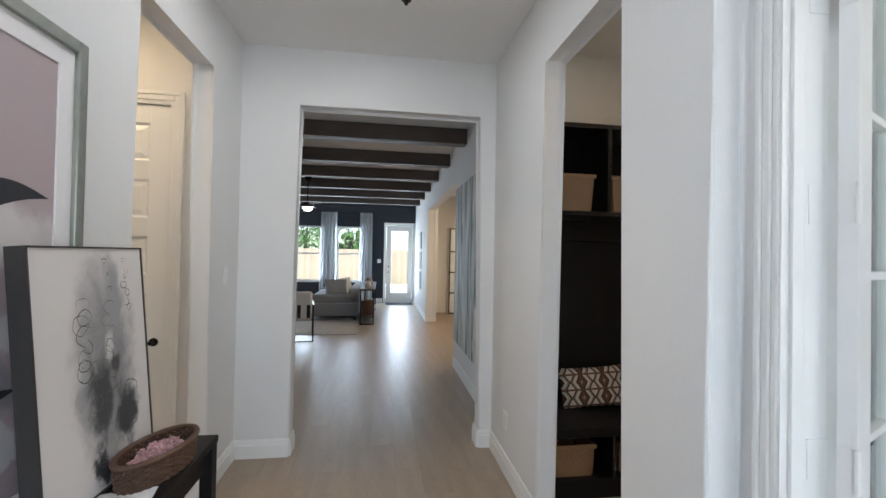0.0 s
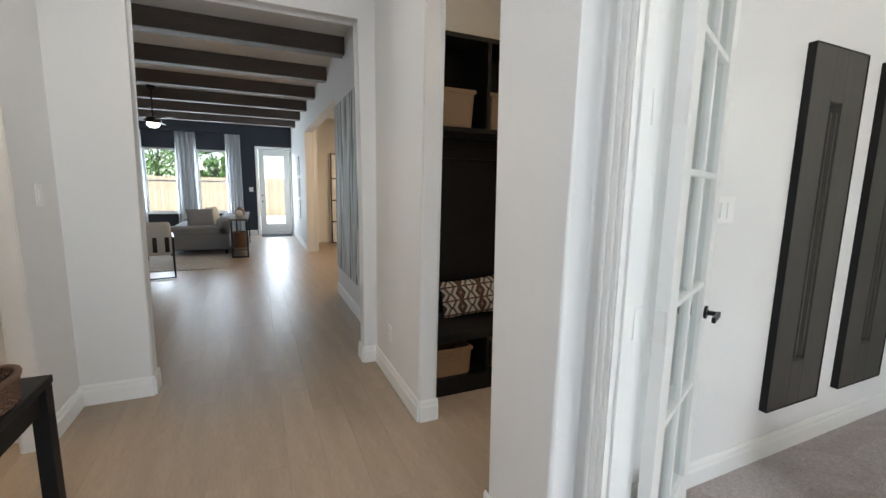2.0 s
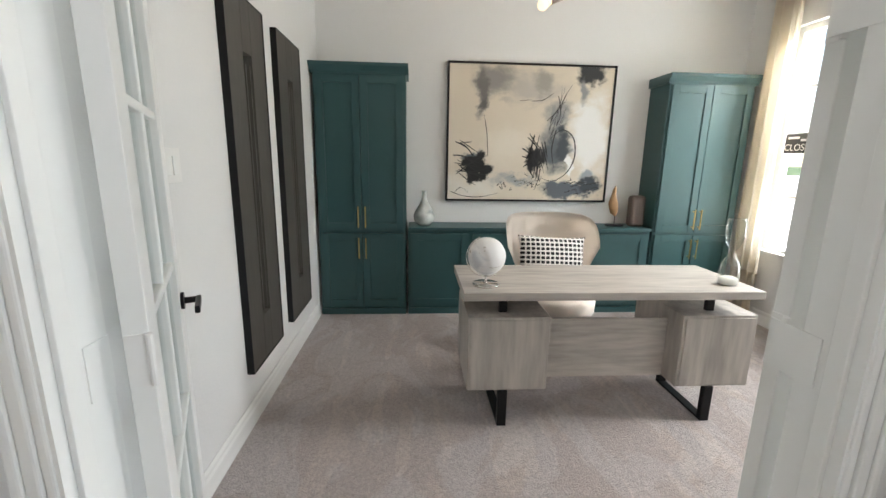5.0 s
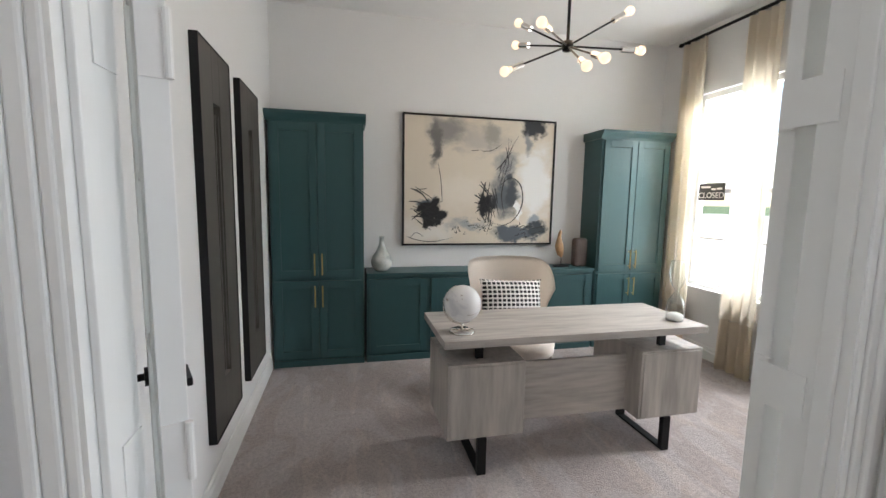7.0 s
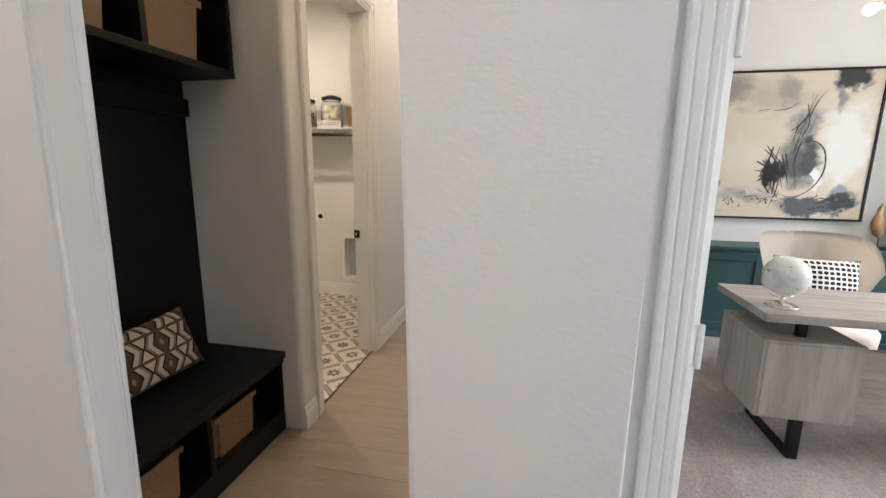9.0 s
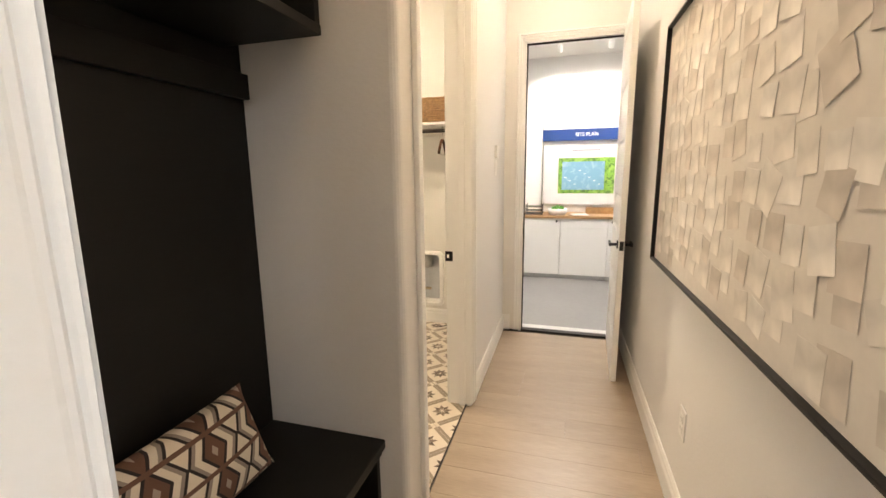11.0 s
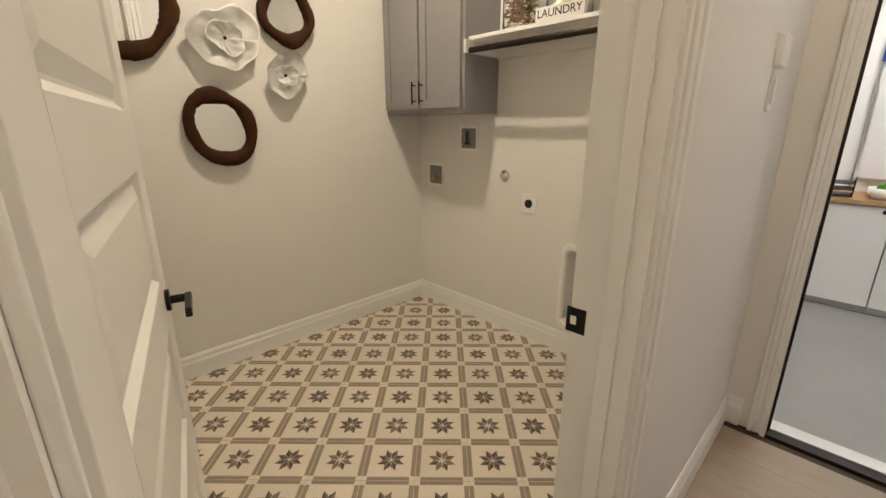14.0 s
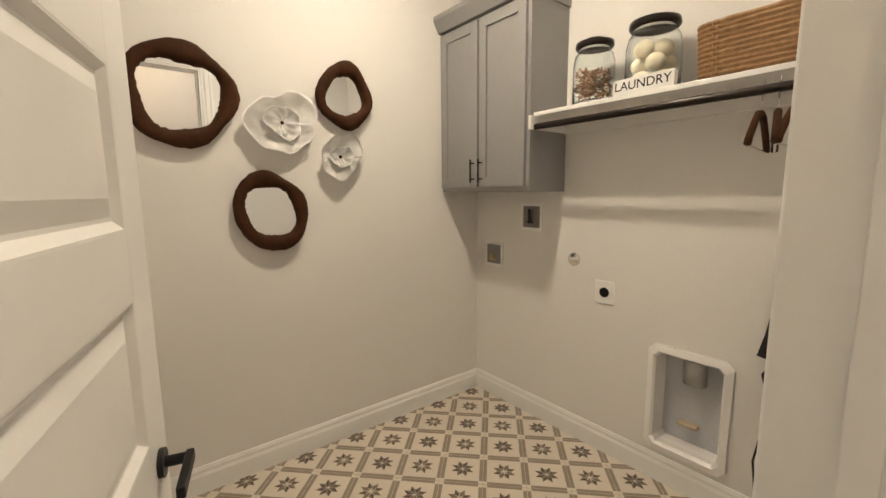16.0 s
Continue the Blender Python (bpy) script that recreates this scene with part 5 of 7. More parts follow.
# ---- office ----
dk = thing("desk", "grey washed wooden executive desk with black metal leg frames", "desk", (2.70, -0.42, 0.012))
def D(x0, x1, y0, y1, z0, z1, bev=0.002):
    return boxes((x0 - 2.70, x1 - 2.70, y0 + 0.42, y1 + 0.42, z0 - 0.012, z1 - 0.012), bevel=bev)
part("desktop", D(2.435, 2.985, -1.188, 0.348, 0.715, 0.755), DESKWOOD, dk)
for y0, y1 in ((-0.100, 0.318), (-1.205, -0.800)):
    p = part("pedestal", D(2.475, 2.93, y0, y1, 0.215, 0.615, 0.003), DESKWOOD_V, dk)
    part("front_panel", D(2.468, 2.476, y0 + 0.014, y1 - 0.014, 0.229, 0.601, 0.001), DESKWOOD_V, p)
    part("drawer_front", D(2.93, 2.946, y0 + 0.006, y1 - 0.006, 0.42, 0.61), DESKWOOD, p)
    part("drawer_front", D(2.93, 2.946, y0 + 0.006, y1 - 0.006, 0.22, 0.415), DESKWOOD, p)
part("modesty_panel", D(2.60, 2.622, -0.80, -0.10, 0.215, 0.555), DESKWOOD, dk)
for y in (0.13, -0.99):
    bm = D(2.465, 2.497, y - 0.024, y + 0.024, 0.012, 0.215, 0.0015)
    for b in ((2.86, 2.892, 0.012, 0.215), (2.497, 2.86, 0.012, 0.024)):
        box(bm, b[0] - 2.70, b[1] - 2.70, y + 0.42 - 0.024, y + 0.42 + 0.024, b[2] - 0.012, b[3] - 0.012, 0.0015)
    part("leg_frame", bm, BLACK, dk, "black flat steel leg frame")
    for x in (2.56, 2.84):
        part("riser", D(x - 0.014, x + 0.014, y - 0.02, y + 0.02, 0.615, 0.715, 0.001), BLACK, dk, "black metal riser")

gl = thing("desk_globe", "pale marbled globe on a chrome stand on the desk", "globe", (2.575, 0.222, 0.755))
part("base", lathe([(0.0, 0.0), (0.068, 0.0), (0.070, 0.006), (0.064, 0.012), (0.0, 0.014)], 32), CHROME, gl, "round chrome foot", True)
part("stem", lathe([(0.008, 0.012), (0.010, 0.02), (0.006, 0.035), (0.006, 0.052)], 16), CHROME, gl, "", True)
part("meridian", tube([(0.0, 0.104 * math.cos(a), 0.15 + 0.104 * math.sin(a)) for a in [math.radians(d) for d in range(-115, 70, 8)]], 0.003, 8), CHROME, gl, "thin metal arm", True)
part("sphere", ball(bmesh.new(), (0, 0, 0.152), 0.096, (1, 1, 1), 40, 24), painted("marbled_globe", [((0.62, 0.62, 0.63), 9, (1, 1, 1.5), 0.50, 0.12, 3), ((0.45, 0.40, 0.36), 12, (1, 1, 2), 0.62, 0.05, 8)], (0.78, 0.77, 0.76), 0.3), gl, "marbled white ball", True)
hg = thing("hourglass", "clear glass hourglass with white sand on the desk", "hourglass", (2.565, -1.075, 0.755))
h = 0.355
prof = [(0.0, 0.0), (0.044, 0.0), (0.048, 0.01), (0.050, 0.06), (0.042, 0.12), (0.010, 0.172), (0.010, 0.182), (0.036, 0.225), (0.046, 0.275), (0.044, 0.34), (0.038, 0.355), (0.0, 0.355)]
g = part("glass_body", lathe(prof, 36), pane_glass("blown_glass", 2.0, 0.85, 0.05), hg, "clear blown glass", True)
g.visible_shadow = False
part("sand", lathe([(0.0, 0.006), (0.041, 0.006), (0.045, 0.012), (0.046, 0.035), (0.026, 0.046), (0.0, 0.05)], 28), mat("white_sand", (0.80, 0.78, 0.74), 0.95, grain=300, bump=0.4), hg, "white sand", True)

ch = thing("office_chair", "cream boucle barrel chair tucked behind the desk", "chair", (3.42, -0.42, 0.012), 0)
def shell(u, v):
    a = (u - 0.5) * 3.5
    top = 0.985 - 0.22 * (abs(u - 0.5) * 2) ** 5.0
    z = 0.36 + (top - 0.36) * v
    flare = 0.66 + 0.36 * v ** 1.8
    return (0.27 * flare * math.cos(a) + 0.02, 0.335 * flare * math.sin(a) + 0.01, z)
bm = thicken(grid_sheet(40, 14, shell), 0.045)
part("backrest", bm, BOUCLE, ch, "curved upholstered shell", True)
bm = lathe([(0.0, 0.30), (0.24, 0.30), (0.265, 0.33), (0.27, 0.42), (0.24, 0.465), (0.0, 0.475)], 40)
for v in bm.verts:
    v.co.x = v.co.x * 1.08 - 0.05
    v.co.y *= 1.08
part("seat", bm, BOUCLE, ch, "thick round seat cushion", True)
for x, y in ((-0.22, -0.2), (-0.22, 0.2), (0.17, -0.19), (0.17, 0.19)):
    part("leg", rod(bmesh.new(), (x, y, 0.31), (x * 1.15, y * 1.15, 0.0), 0.016, 12, 0.011), mat("dark_walnut", (0.06, 0.035, 0.02), 0.4, vary=0.2), ch, "tapered dark wood leg")
def dotted():
    m = mat("dotted_print", (0.78, 0.76, 0.72), 0.9, vary=0.03, grain=200, bump=0.2)
    nt = m.node_tree
    N, L = nt.nodes.new, nt.links.new
    co, sep = N("ShaderNodeTexCoord"), N("ShaderNodeSeparateXYZ")
    L(co.outputs["Object"], sep.inputs[0])
    def op(kind, *s):
        n = N("ShaderNodeMath")
        n.operation = kind
        for k, a in enumerate(s):
            if isinstance(a, (int, float)):
                n.inputs[k].default_value = a
            else:
                L(a, n.inputs[k])
        return n.outputs[0]
    a = op("ABSOLUTE", op("SUBTRACT", op("FRACT", op("MULTIPLY", sep.outputs[0], 1 / 0.034)), 0.5))
    b = op("ABSOLUTE", op("SUBTRACT", op("FRACT", op("MULTIPLY", sep.outputs[2], 1 / 0.032)), 0.5))
    dot = op("LESS_THAN", op("ADD", op("POWER", op("MULTIPLY", a, 2.7), 4), op("POWER", op("MULTIPLY", b, 3.1), 4)), 1.0)
    mix = N("ShaderNodeMixRGB")
    L(dot, mix.inputs[0])
    mix.inputs[1].default_value, mix.inputs[2].default_value = (0.78, 0.75, 0.71, 1), (0.014, 0.014, 0.016, 1)
    L(mix.outputs[0], nt.nodes["Principled BSDF"].inputs["Base Color"])
    return m
cushion("throw_pillow", "white pillow with black dots on the office chair", pose(3.44, -0.41, 0.672, 0, -2, 90) @ pose(0, 0, 0, 15, 0, 0), 0.50, 0.36, 0.16, dotted())

def tall_cabinet(label, y0, y1):
    d = thing("tall_cabinet", label, "cabinet", (4.27, (y0 + y1) / 2, 0.012), group="built-in office cabinets")
    hw = (y1 - y0) / 2 - 0.02
    X0, X1 = 4.125 - 4.27, 4.428 - 4.27
    part("body", boxes((X0, X1, -hw, hw, 0.0, 2.05), bevel=0.002), TEAL, d)
    part("plinth", boxes((X0 - 0.02, X0, -hw, hw, 0.0, 0.055), bevel=0.002), TEAL, d)
    part("crown", prism([(X0 - 0.004, 2.03), (X0 - 0.012, 2.05), (X0 - 0.045, 2.085), (X0 - 0.05, 2.108), (X1, 2.108), (X1, 2.03)], "y", -hw - 0.02, hw + 0.02), TEAL, d)
    for a, b, yp in ((-hw + 0.02, -0.003, -0.03), (0.003, hw - 0.02, 0.03)):
        for z0, z1, p0, p1 in ((0.075, 0.735, 0.52, 0.70), (0.765, 2.015, 0.79, 0.97)):
            bar_pull(shaker(d, X0, a, b, z0, z1, TEAL, 0.06), X0 - 0.019, yp, p0, p1, BRASS, 0.0055)
tall_cabinet("tall teal painted built-in cabinet with brass pulls", 0.645, 1.428)
tall_cabinet("tall teal painted built-in cabinet beside the window curtain", -2.335, -1.535)
lo = thing("low_cabinet", "low teal painted built-in cabinet run", "cabinet", (4.27, -0.445, 0.012), group="built-in office cabinets")
X0 = 4.125 - 4.27
part("body", boxes((X0, 0.158, -1.088, 1.088, 0.0, 0.765)), TEAL, lo)
part("plinth", boxes((X0 - 0.02, X0, -1.088, 1.088, 0.0, 0.055), bevel=0.002), TEAL, lo)
for k in range(4):
    a = -1.08 + 0.541 * k
    shaker(lo, X0, a + 0.02, a + 0.520, 0.08, 0.735, TEAL, 0.06)
single("cabinet_top", boxes((4.095, 4.429, -1.533, 0.643, 0.778, 0.803), bevel=0.003), TEAL, "teal painted top board on the low cabinets", "worktop")
va = single("vase", lathe([(0.0, 0.0), (0.05, 0.0), (0.085, 0.035), (0.095, 0.08), (0.082, 0.125), (0.045, 0.18), (0.024, 0.23), (0.017, 0.285), (0.024, 0.305), (0.018, 0.303), (0.012, 0.285), (0.0, 0.28)], 36),
            painted("glazed_vase", [((0.33, 0.36, 0.35), 5, (1, 1, 1), 0.45, 0.2, 2), ((0.50, 0.50, 0.47), 30, (1, 1, 1), 0.55, 0.1, 5)], (0.62, 0.64, 0.61), 0.18), "grey green glazed teardrop vase on the low cabinet", "vase", (4.25, 0.505, 0.803), smooth=True)
sc = thing("bird_sculpture", "carved tan wood bird sculpture on a dark base", "sculpture", (4.25, -1.255, 0.803))
part("foot", boxes((-0.03, 0.03, -0.075, 0.075, 0, 0.018), bevel=0.003), EBONY, sc)
TANW = mat("carved_tan_wood", (0.34, 0.19, 0.085), 0.5, vary=0.35, grain=20)
part("pin", rod(bmesh.new(), (0, 0, 0.018), (0, 0, 0.11), 0.004), BLACK, sc)
bm = lathe([(0.0, 0.09), (0.022, 0.11), (0.042, 0.16), (0.045, 0.21), (0.03, 0.26), (0.018, 0.30), (0.02, 0.325), (0.012, 0.35), (0.0, 0.375)], 20)
for v in bm.verts:
    v.co.x *= 0.6
    v.co.y += 0.03 * math.sin((v.co.z - 0.09) * 9)
part("body", bm, TANW, sc, "", True)
part("wing", tube([(0, 0.03, 0.12), (0, 0.055, 0.18), (0, 0.05, 0.25), (0, 0.02, 0.33)], 0.013, 8), TANW, sc, "", True)
bm = boxes((-0.05, 0.05, -0.07, 0.07, 0, 0.285), bevel=0.03)
single("ribbed_canister", bm, mat("ribbed_brown_stone", (0.105, 0.075, 0.062), 0.5, vary=0.25, grain=8, stretch=(20, 20, 1), bump=0.5), "dark brown ribbed ceramic block on the low cabinet", "canister", (4.26, -1.455, 0.803))

pt = thing("abstract_painting", "large abstract painting of black strokes on cream, black frame", "painting", (4.43, -0.452, 1.615))
PW, PH = 0.757, 0.605
ART = blot("abstract_cream", (0.68, 0.60, 0.49), [
    ((0.74, 0.70, 0.64), 0.14, 0.90, 0.26, 0.14, 0.9, 0.7), ((0.74, 0.67, 0.57), 0.36, 0.60, 0.22, 0.22, 0.9, 0.7), ((0.50, 0.46, 0.41), 0.50, 0.16, 0.30, 0.16, 0.9, 1.2), ((0.27, 0.255, 0.24), 0.27, 0.10, 0.16, 0.20, 0.8, 0.8), ((0.16, 0.15, 0.145), 0.20, 0.20, 0.05, 0.26, 0.7, 0.7),
    ((0.12, 0.115, 0.11), 0.20, 0.31, 0.045, 0.07, 0.6, 0.9), ((0.36, 0.33, 0.29), 0.57, 0.12, 0.08, 0.10, 0.8, 1.0), ((0.80, 0.79, 0.77), 0.88, 0.50, 0.15, 0.40, 0.6, 0.8),
    ((0.03, 0.03, 0.033), 0.85, 0.03, 0.11, 0.14, 0.4, 0.9), ((0.28, 0.28, 0.28), 0.82, 0.18, 0.04, 0.13, 0.7, 0.8), ((0.25, 0.255, 0.26), 0.66, 0.40, 0.10, 0.20, 0.8, 0.9), ((0.10, 0.115, 0.13), 0.67, 0.62, 0.13, 0.22, 0.6, 0.7),
    ((0.055, 0.065, 0.075), 0.71, 0.58, 0.06, 0.20, 0.6, 1.2), ((0.82, 0.82, 0.80), 0.755, 0.72, 0.028, 0.09, 0.4, 0.4), ((0.10, 0.12, 0.13), 0.14, 0.68, 0.08, 0.06, 0.6, 1.3), ((0.008, 0.009, 0.010), 0.18, 0.75, 0.12, 0.085, 0.3, 1.3),
    ((0.012, 0.013, 0.015), 0.545, 0.67, 0.07, 0.15, 0.4, 1.3), ((0.36, 0.37, 0.37), 0.42, 0.85, 0.18, 0.07, 0.8, 1.4), ((0.09, 0.105, 0.125), 0.78, 0.91, 0.24, 0.08, 0.5, 1.0),
    ((0.04, 0.05, 0.06), 0.89, 0.88, 0.08, 0.08, 0.5, 1.2), ((0.30, 0.33, 0.36), 0.88, 0.80, 0.06, 0.06, 0.6, 1.2)], 1, True, 0.55, 7)
part("canvas", boxes((-0.034, -0.004, -PW + 0.01, PW - 0.01, -PH + 0.01, PH - 0.01)), ART, pt)
part("frame", boxes((-0.045, 0, -PW, -PW + 0.017, -PH, PH), (-0.045, 0, PW - 0.017, PW, -PH, PH), (-0.045, 0, -PW + 0.017, PW - 0.017, -PH, -PH + 0.017), (-0.045, 0, -PW + 0.017, PW - 0.017, PH - 0.017, PH), bevel=0.001), BLACK, pt, "thin black frame")
place = lambda u, v: (-0.0352, PW - 2 * PW * u, PH - 2 * PH * v)
rnd = random.Random(5)
lines = [([(0.05, 0.56), (0.12, 0.60), (0.17, 0.68)], 1.6), ([(0.04, 0.66), (0.11, 0.67), (0.20, 0.75)], 1.4), ([(0.06, 0.80), (0.12, 0.74), (0.22, 0.66)], 1.2), ([(0.25, 0.66), (0.24, 0.50), (0.22, 0.36)], 0.7),
         ([(0.46, 0.60), (0.52, 0.66), (0.55, 0.80)], 1.6), ([(0.47, 0.74), (0.53, 0.66), (0.56, 0.50)], 1.5), ([(0.49, 0.52), (0.55, 0.60), (0.60, 0.78)], 1.4), ([(0.46, 0.66), (0.56, 0.68), (0.60, 0.60)], 1.2), ([(0.54, 0.82), (0.50, 0.72), (0.52, 0.58)], 1.5),
         ([(0.63, 0.52), (0.70, 0.46), (0.77, 0.52), (0.785, 0.66), (0.74, 0.78), (0.66, 0.84), (0.58, 0.82)], 1.2), ([(0.66, 0.46), (0.64, 0.60), (0.66, 0.74)], 1.0), ([(0.60, 0.40), (0.66, 0.32), (0.71, 0.20)], 0.9), ([(0.50, 0.26), (0.57, 0.25), (0.63, 0.20)], 0.7), ([(0.66, 0.22), (0.68, 0.34), (0.66, 0.44)], 0.8),
         ([(0.43, 0.26), (0.50, 0.25)], 0.6), ([(0.03, 0.93), (0.10, 0.96), (0.20, 0.97), (0.32, 0.94)], 0.8), ([(0.05, 0.94), (0.09, 0.90), (0.14, 0.94)], 0.6)]
for k in range(16):
    u, v = rnd.gauss(0.54, 0.03), rnd.gauss(0.67, 0.06)
    a, l = rnd.uniform(0.6, 2.4), rnd.uniform(0.04, 0.12)
    lines.append(([(u - l * 0.5 * math.cos(a), v - l * math.sin(a)), (u + rnd.uniform(-0.015, 0.015), v), (u + l * 0.5 * math.cos(a), v + l * math.sin(a))], rnd.uniform(0.5, 1.4)))
for k in range(12):
    u, v = rnd.gauss(0.16, 0.03), rnd.gauss(0.72, 0.05)
    a, l = rnd.uniform(-0.4, 1.2), rnd.uniform(0.04, 0.10)
    lines.append(([(u - l * math.cos(a), v - l * math.sin(a)), (u + rnd.uniform(-0.015, 0.015), v), (u + l * 0.7 * math.cos(a), v + l * math.sin(a))], rnd.uniform(0.5, 1.3)))
for k in range(12):
    u, v = rnd.gauss(0.67, 0.025), rnd.gauss(0.36, 0.08)
    l = rnd.uniform(0.05, 0.12)
    lines.append(([(u - 0.02, v + l), (u, v), (u + rnd.uniform(0.0, 0.05), v - l)], rnd.uniform(0.25, 0.6)))
for k in range(26):
    u, v = rnd.uniform(0.32, 0.62), rnd.uniform(0.80, 0.92)
    lines.append(([(u, v), (u + rnd.uniform(-0.02, 0.02), v + rnd.uniform(-0.02, 0.02)), (u + rnd.uniform(-0.03, 0.03), v + rnd.uniform(-0.03, 0.03))], 0.6))
for k in range(14):
    u, v = rnd.uniform(0.72, 0.95), rnd.uniform(0.84, 0.97)
    lines.append(([(u, v), (u + 0.03, v - 0.01), (u + rnd.uniform(0.02, 0.06), v + rnd.uniform(-0.03, 0.03))], 0.9))
tagged(part("brushwork", strokes(lines, place, 0.0036), mat("black_paint", (0.018, 0.018, 0.02), 0.45, vary=0.4, grain=14), pt), "black brush strokes", kind="stuff")

def slot_panel(label, x0, x1):
    """Tall carved wooden wall panel with a sunken slot."""
    d = thing("wall_panel", label, "wall decor", ((x0 + x1) / 2, 1.43, 1.205), group="pair of tall wall panels")
    w, hh = (x1 - x0) / 2, 0.905
    s, za, zb = 0.055, -0.66, 0.66
    part("face", boxes((-w, -s, -0.032, 0, -hh, hh), (s, w, -0.032, 0, -hh, hh), (-s, s, -0.032, 0, -hh, za), (-s, s, -0.032, 0, zb, hh), bevel=0.002), STONEGREY, d)
    part("slot_back", boxes((-s, s, -0.008, 0, za, zb)), MIRROR, d, "narrow mirrored slot")
    bm = boxes((-s + 0.022, -s + 0.034, -0.03, -0.008, za + 0.03, zb - 0.05), (s - 0.034, s - 0.022, -0.03, -0.008, za + 0.03, zb - 0.05), bevel=0.001)
    part("inner_slat", bm, STONEGREY, d)
    part("edge_frame", boxes((-w - 0.004, -w, -0.036, 0, -hh, hh), (w, w + 0.004, -0.036, 0, -hh, hh), (-w, w, -0.036, 0, hh, hh + 0.004), (-w, w, -0.036, 0, -hh - 0.004, -hh)), BLACK, d)
slot_panel("tall dark taupe wooden wall panel with a mirrored slot", 2.53, 3.00)
slot_panel("tall dark taupe wooden wall panel nearer the cabinet", 3.225, 3.715)

cl = thing("chandelier", "black rod chandelier with nickel sockets and round bulbs, lit", "chandelier", (2.83, -0.44, 2.327))
part("hub", lathe([(0.0, -0.032), (0.028, -0.026), (0.034, 0.0), (0.028, 0.026), (0.0, 0.032)], 20), BLACK, cl, "", True)
part("stem", rod(bmesh.new(), (0, 0, 0.02), (0, 0, H - 2.327), 0.009), BLACK, cl)
part("canopy", lathe([(0.0, H - 2.36), (0.05, H - 2.352), (0.062, H - 2.33), (0.062, H - 2.327)], 28), BLACK, cl, "", True)
BULB = glow("lit_bulb", (1.0, 0.78, 0.54), 0.5)
for dx, dy, dz in ((-0.067, -0.425, -0.006), (-0.044, 0.387, -0.181), (0.323, 0.167, 0.23), (-0.302, 0.305, -0.022), (0.381, 0.158, 0.12), (-0.359, 0.089, -0.22), (-0.388, 0.011, -0.185), (-0.021, -0.369, 0.22)):
    e = Vector((dx, dy, dz))
    n = e.normalized()
    a = part("arm", rod(bmesh.new(), (0, 0, 0), e * 0.82, 0.0055, 10), BLACK, cl)
    part("socket", rod(bmesh.new(), e * 0.74, e * 0.92, 0.017, 16), CHROME, a, "nickel socket")
    part("bulb", ball(rod(bmesh.new(), e * 0.91, e * 0.97, 0.012, 12, 0.02), e + n * 0.008, 0.027, (1, 1, 1), 18, 12), BULB, a, "clear round bulb, lit", True)

def window_unit(name, axis, face, u0, u1, z0, z1, depth, grid, frame_mat=WHITE):
    """Sash window in a wall hole: frame, meeting rail, bars, panes and sill."""
    d = tagged(new(name), "white framed sash window", "window", kind="structure")
    put = (lambda a, b, p, q, c, e: (p, q, a, b, c, e)) if axis == "x" else (lambda a, b, p, q, c, e: (a, b, p, q, c, e))
    p, q = sorted((face, face + depth))
    part("window_frame", boxes(put(u0, u0 + 0.05, p, q, z0, z1), put(u1 - 0.05, u1, p, q, z0, z1), put(u0 + 0.05, u1 - 0.05, p, q, z0, z0 + 0.05), put(u0 + 0.05, u1 - 0.05, p, q, z1 - 0.05, z1), bevel=0.003), frame_mat, d)
    zm, m = (z0 + z1) / 2, (p + q) / 2
    part("meeting_rail", boxes(put(u0 + 0.05, u1 - 0.05, m - 0.02, m + 0.02, zm - 0.022, zm + 0.022), bevel=0.003), frame_mat, d)
    cols, rows = grid
    for s, (a, b) in enumerate(((z0 + 0.05, zm - 0.022), (zm + 0.022, z1 - 0.05))):
        g = part("pane", boxes(put(u0 + 0.05, u1 - 0.05, m - 0.002, m + 0.002, a, b)), PANE, d, "clear window glass")
        g.visible_shadow = False
        for k in range(1, cols):
            u = u0 + 0.05 + (u1 - u0 - 0.1) * k / cols
            part("glazing_bar", boxes(put(u - 0.009, u + 0.009, m - 0.008, m + 0.008, a, b)), frame_mat, d)
        for k in range(1, rows):
            z = a + (b - a) * k / rows
            part("glazing_bar", boxes(put(u0 + 0.05, u1 - 0.05, m - 0.0075, m + 0.0075, z - 0.009, z + 0.009)), frame_mat, d)
    return d
for u0, u1, n in ((3.14, 3.98, 1), (2.02, 2.86, 2)):
    window_unit("window_%d" % n, "y", OS - 0.12, u0, u1, 0.66, 2.46, 0.07, (2, 2))
    structure("sill", boxes((u0 - 0.03, u1 + 0.03, OS - 0.06, OS + 0.035, 0.64, 0.662), bevel=0.004), TRIM, "white painted window sill")

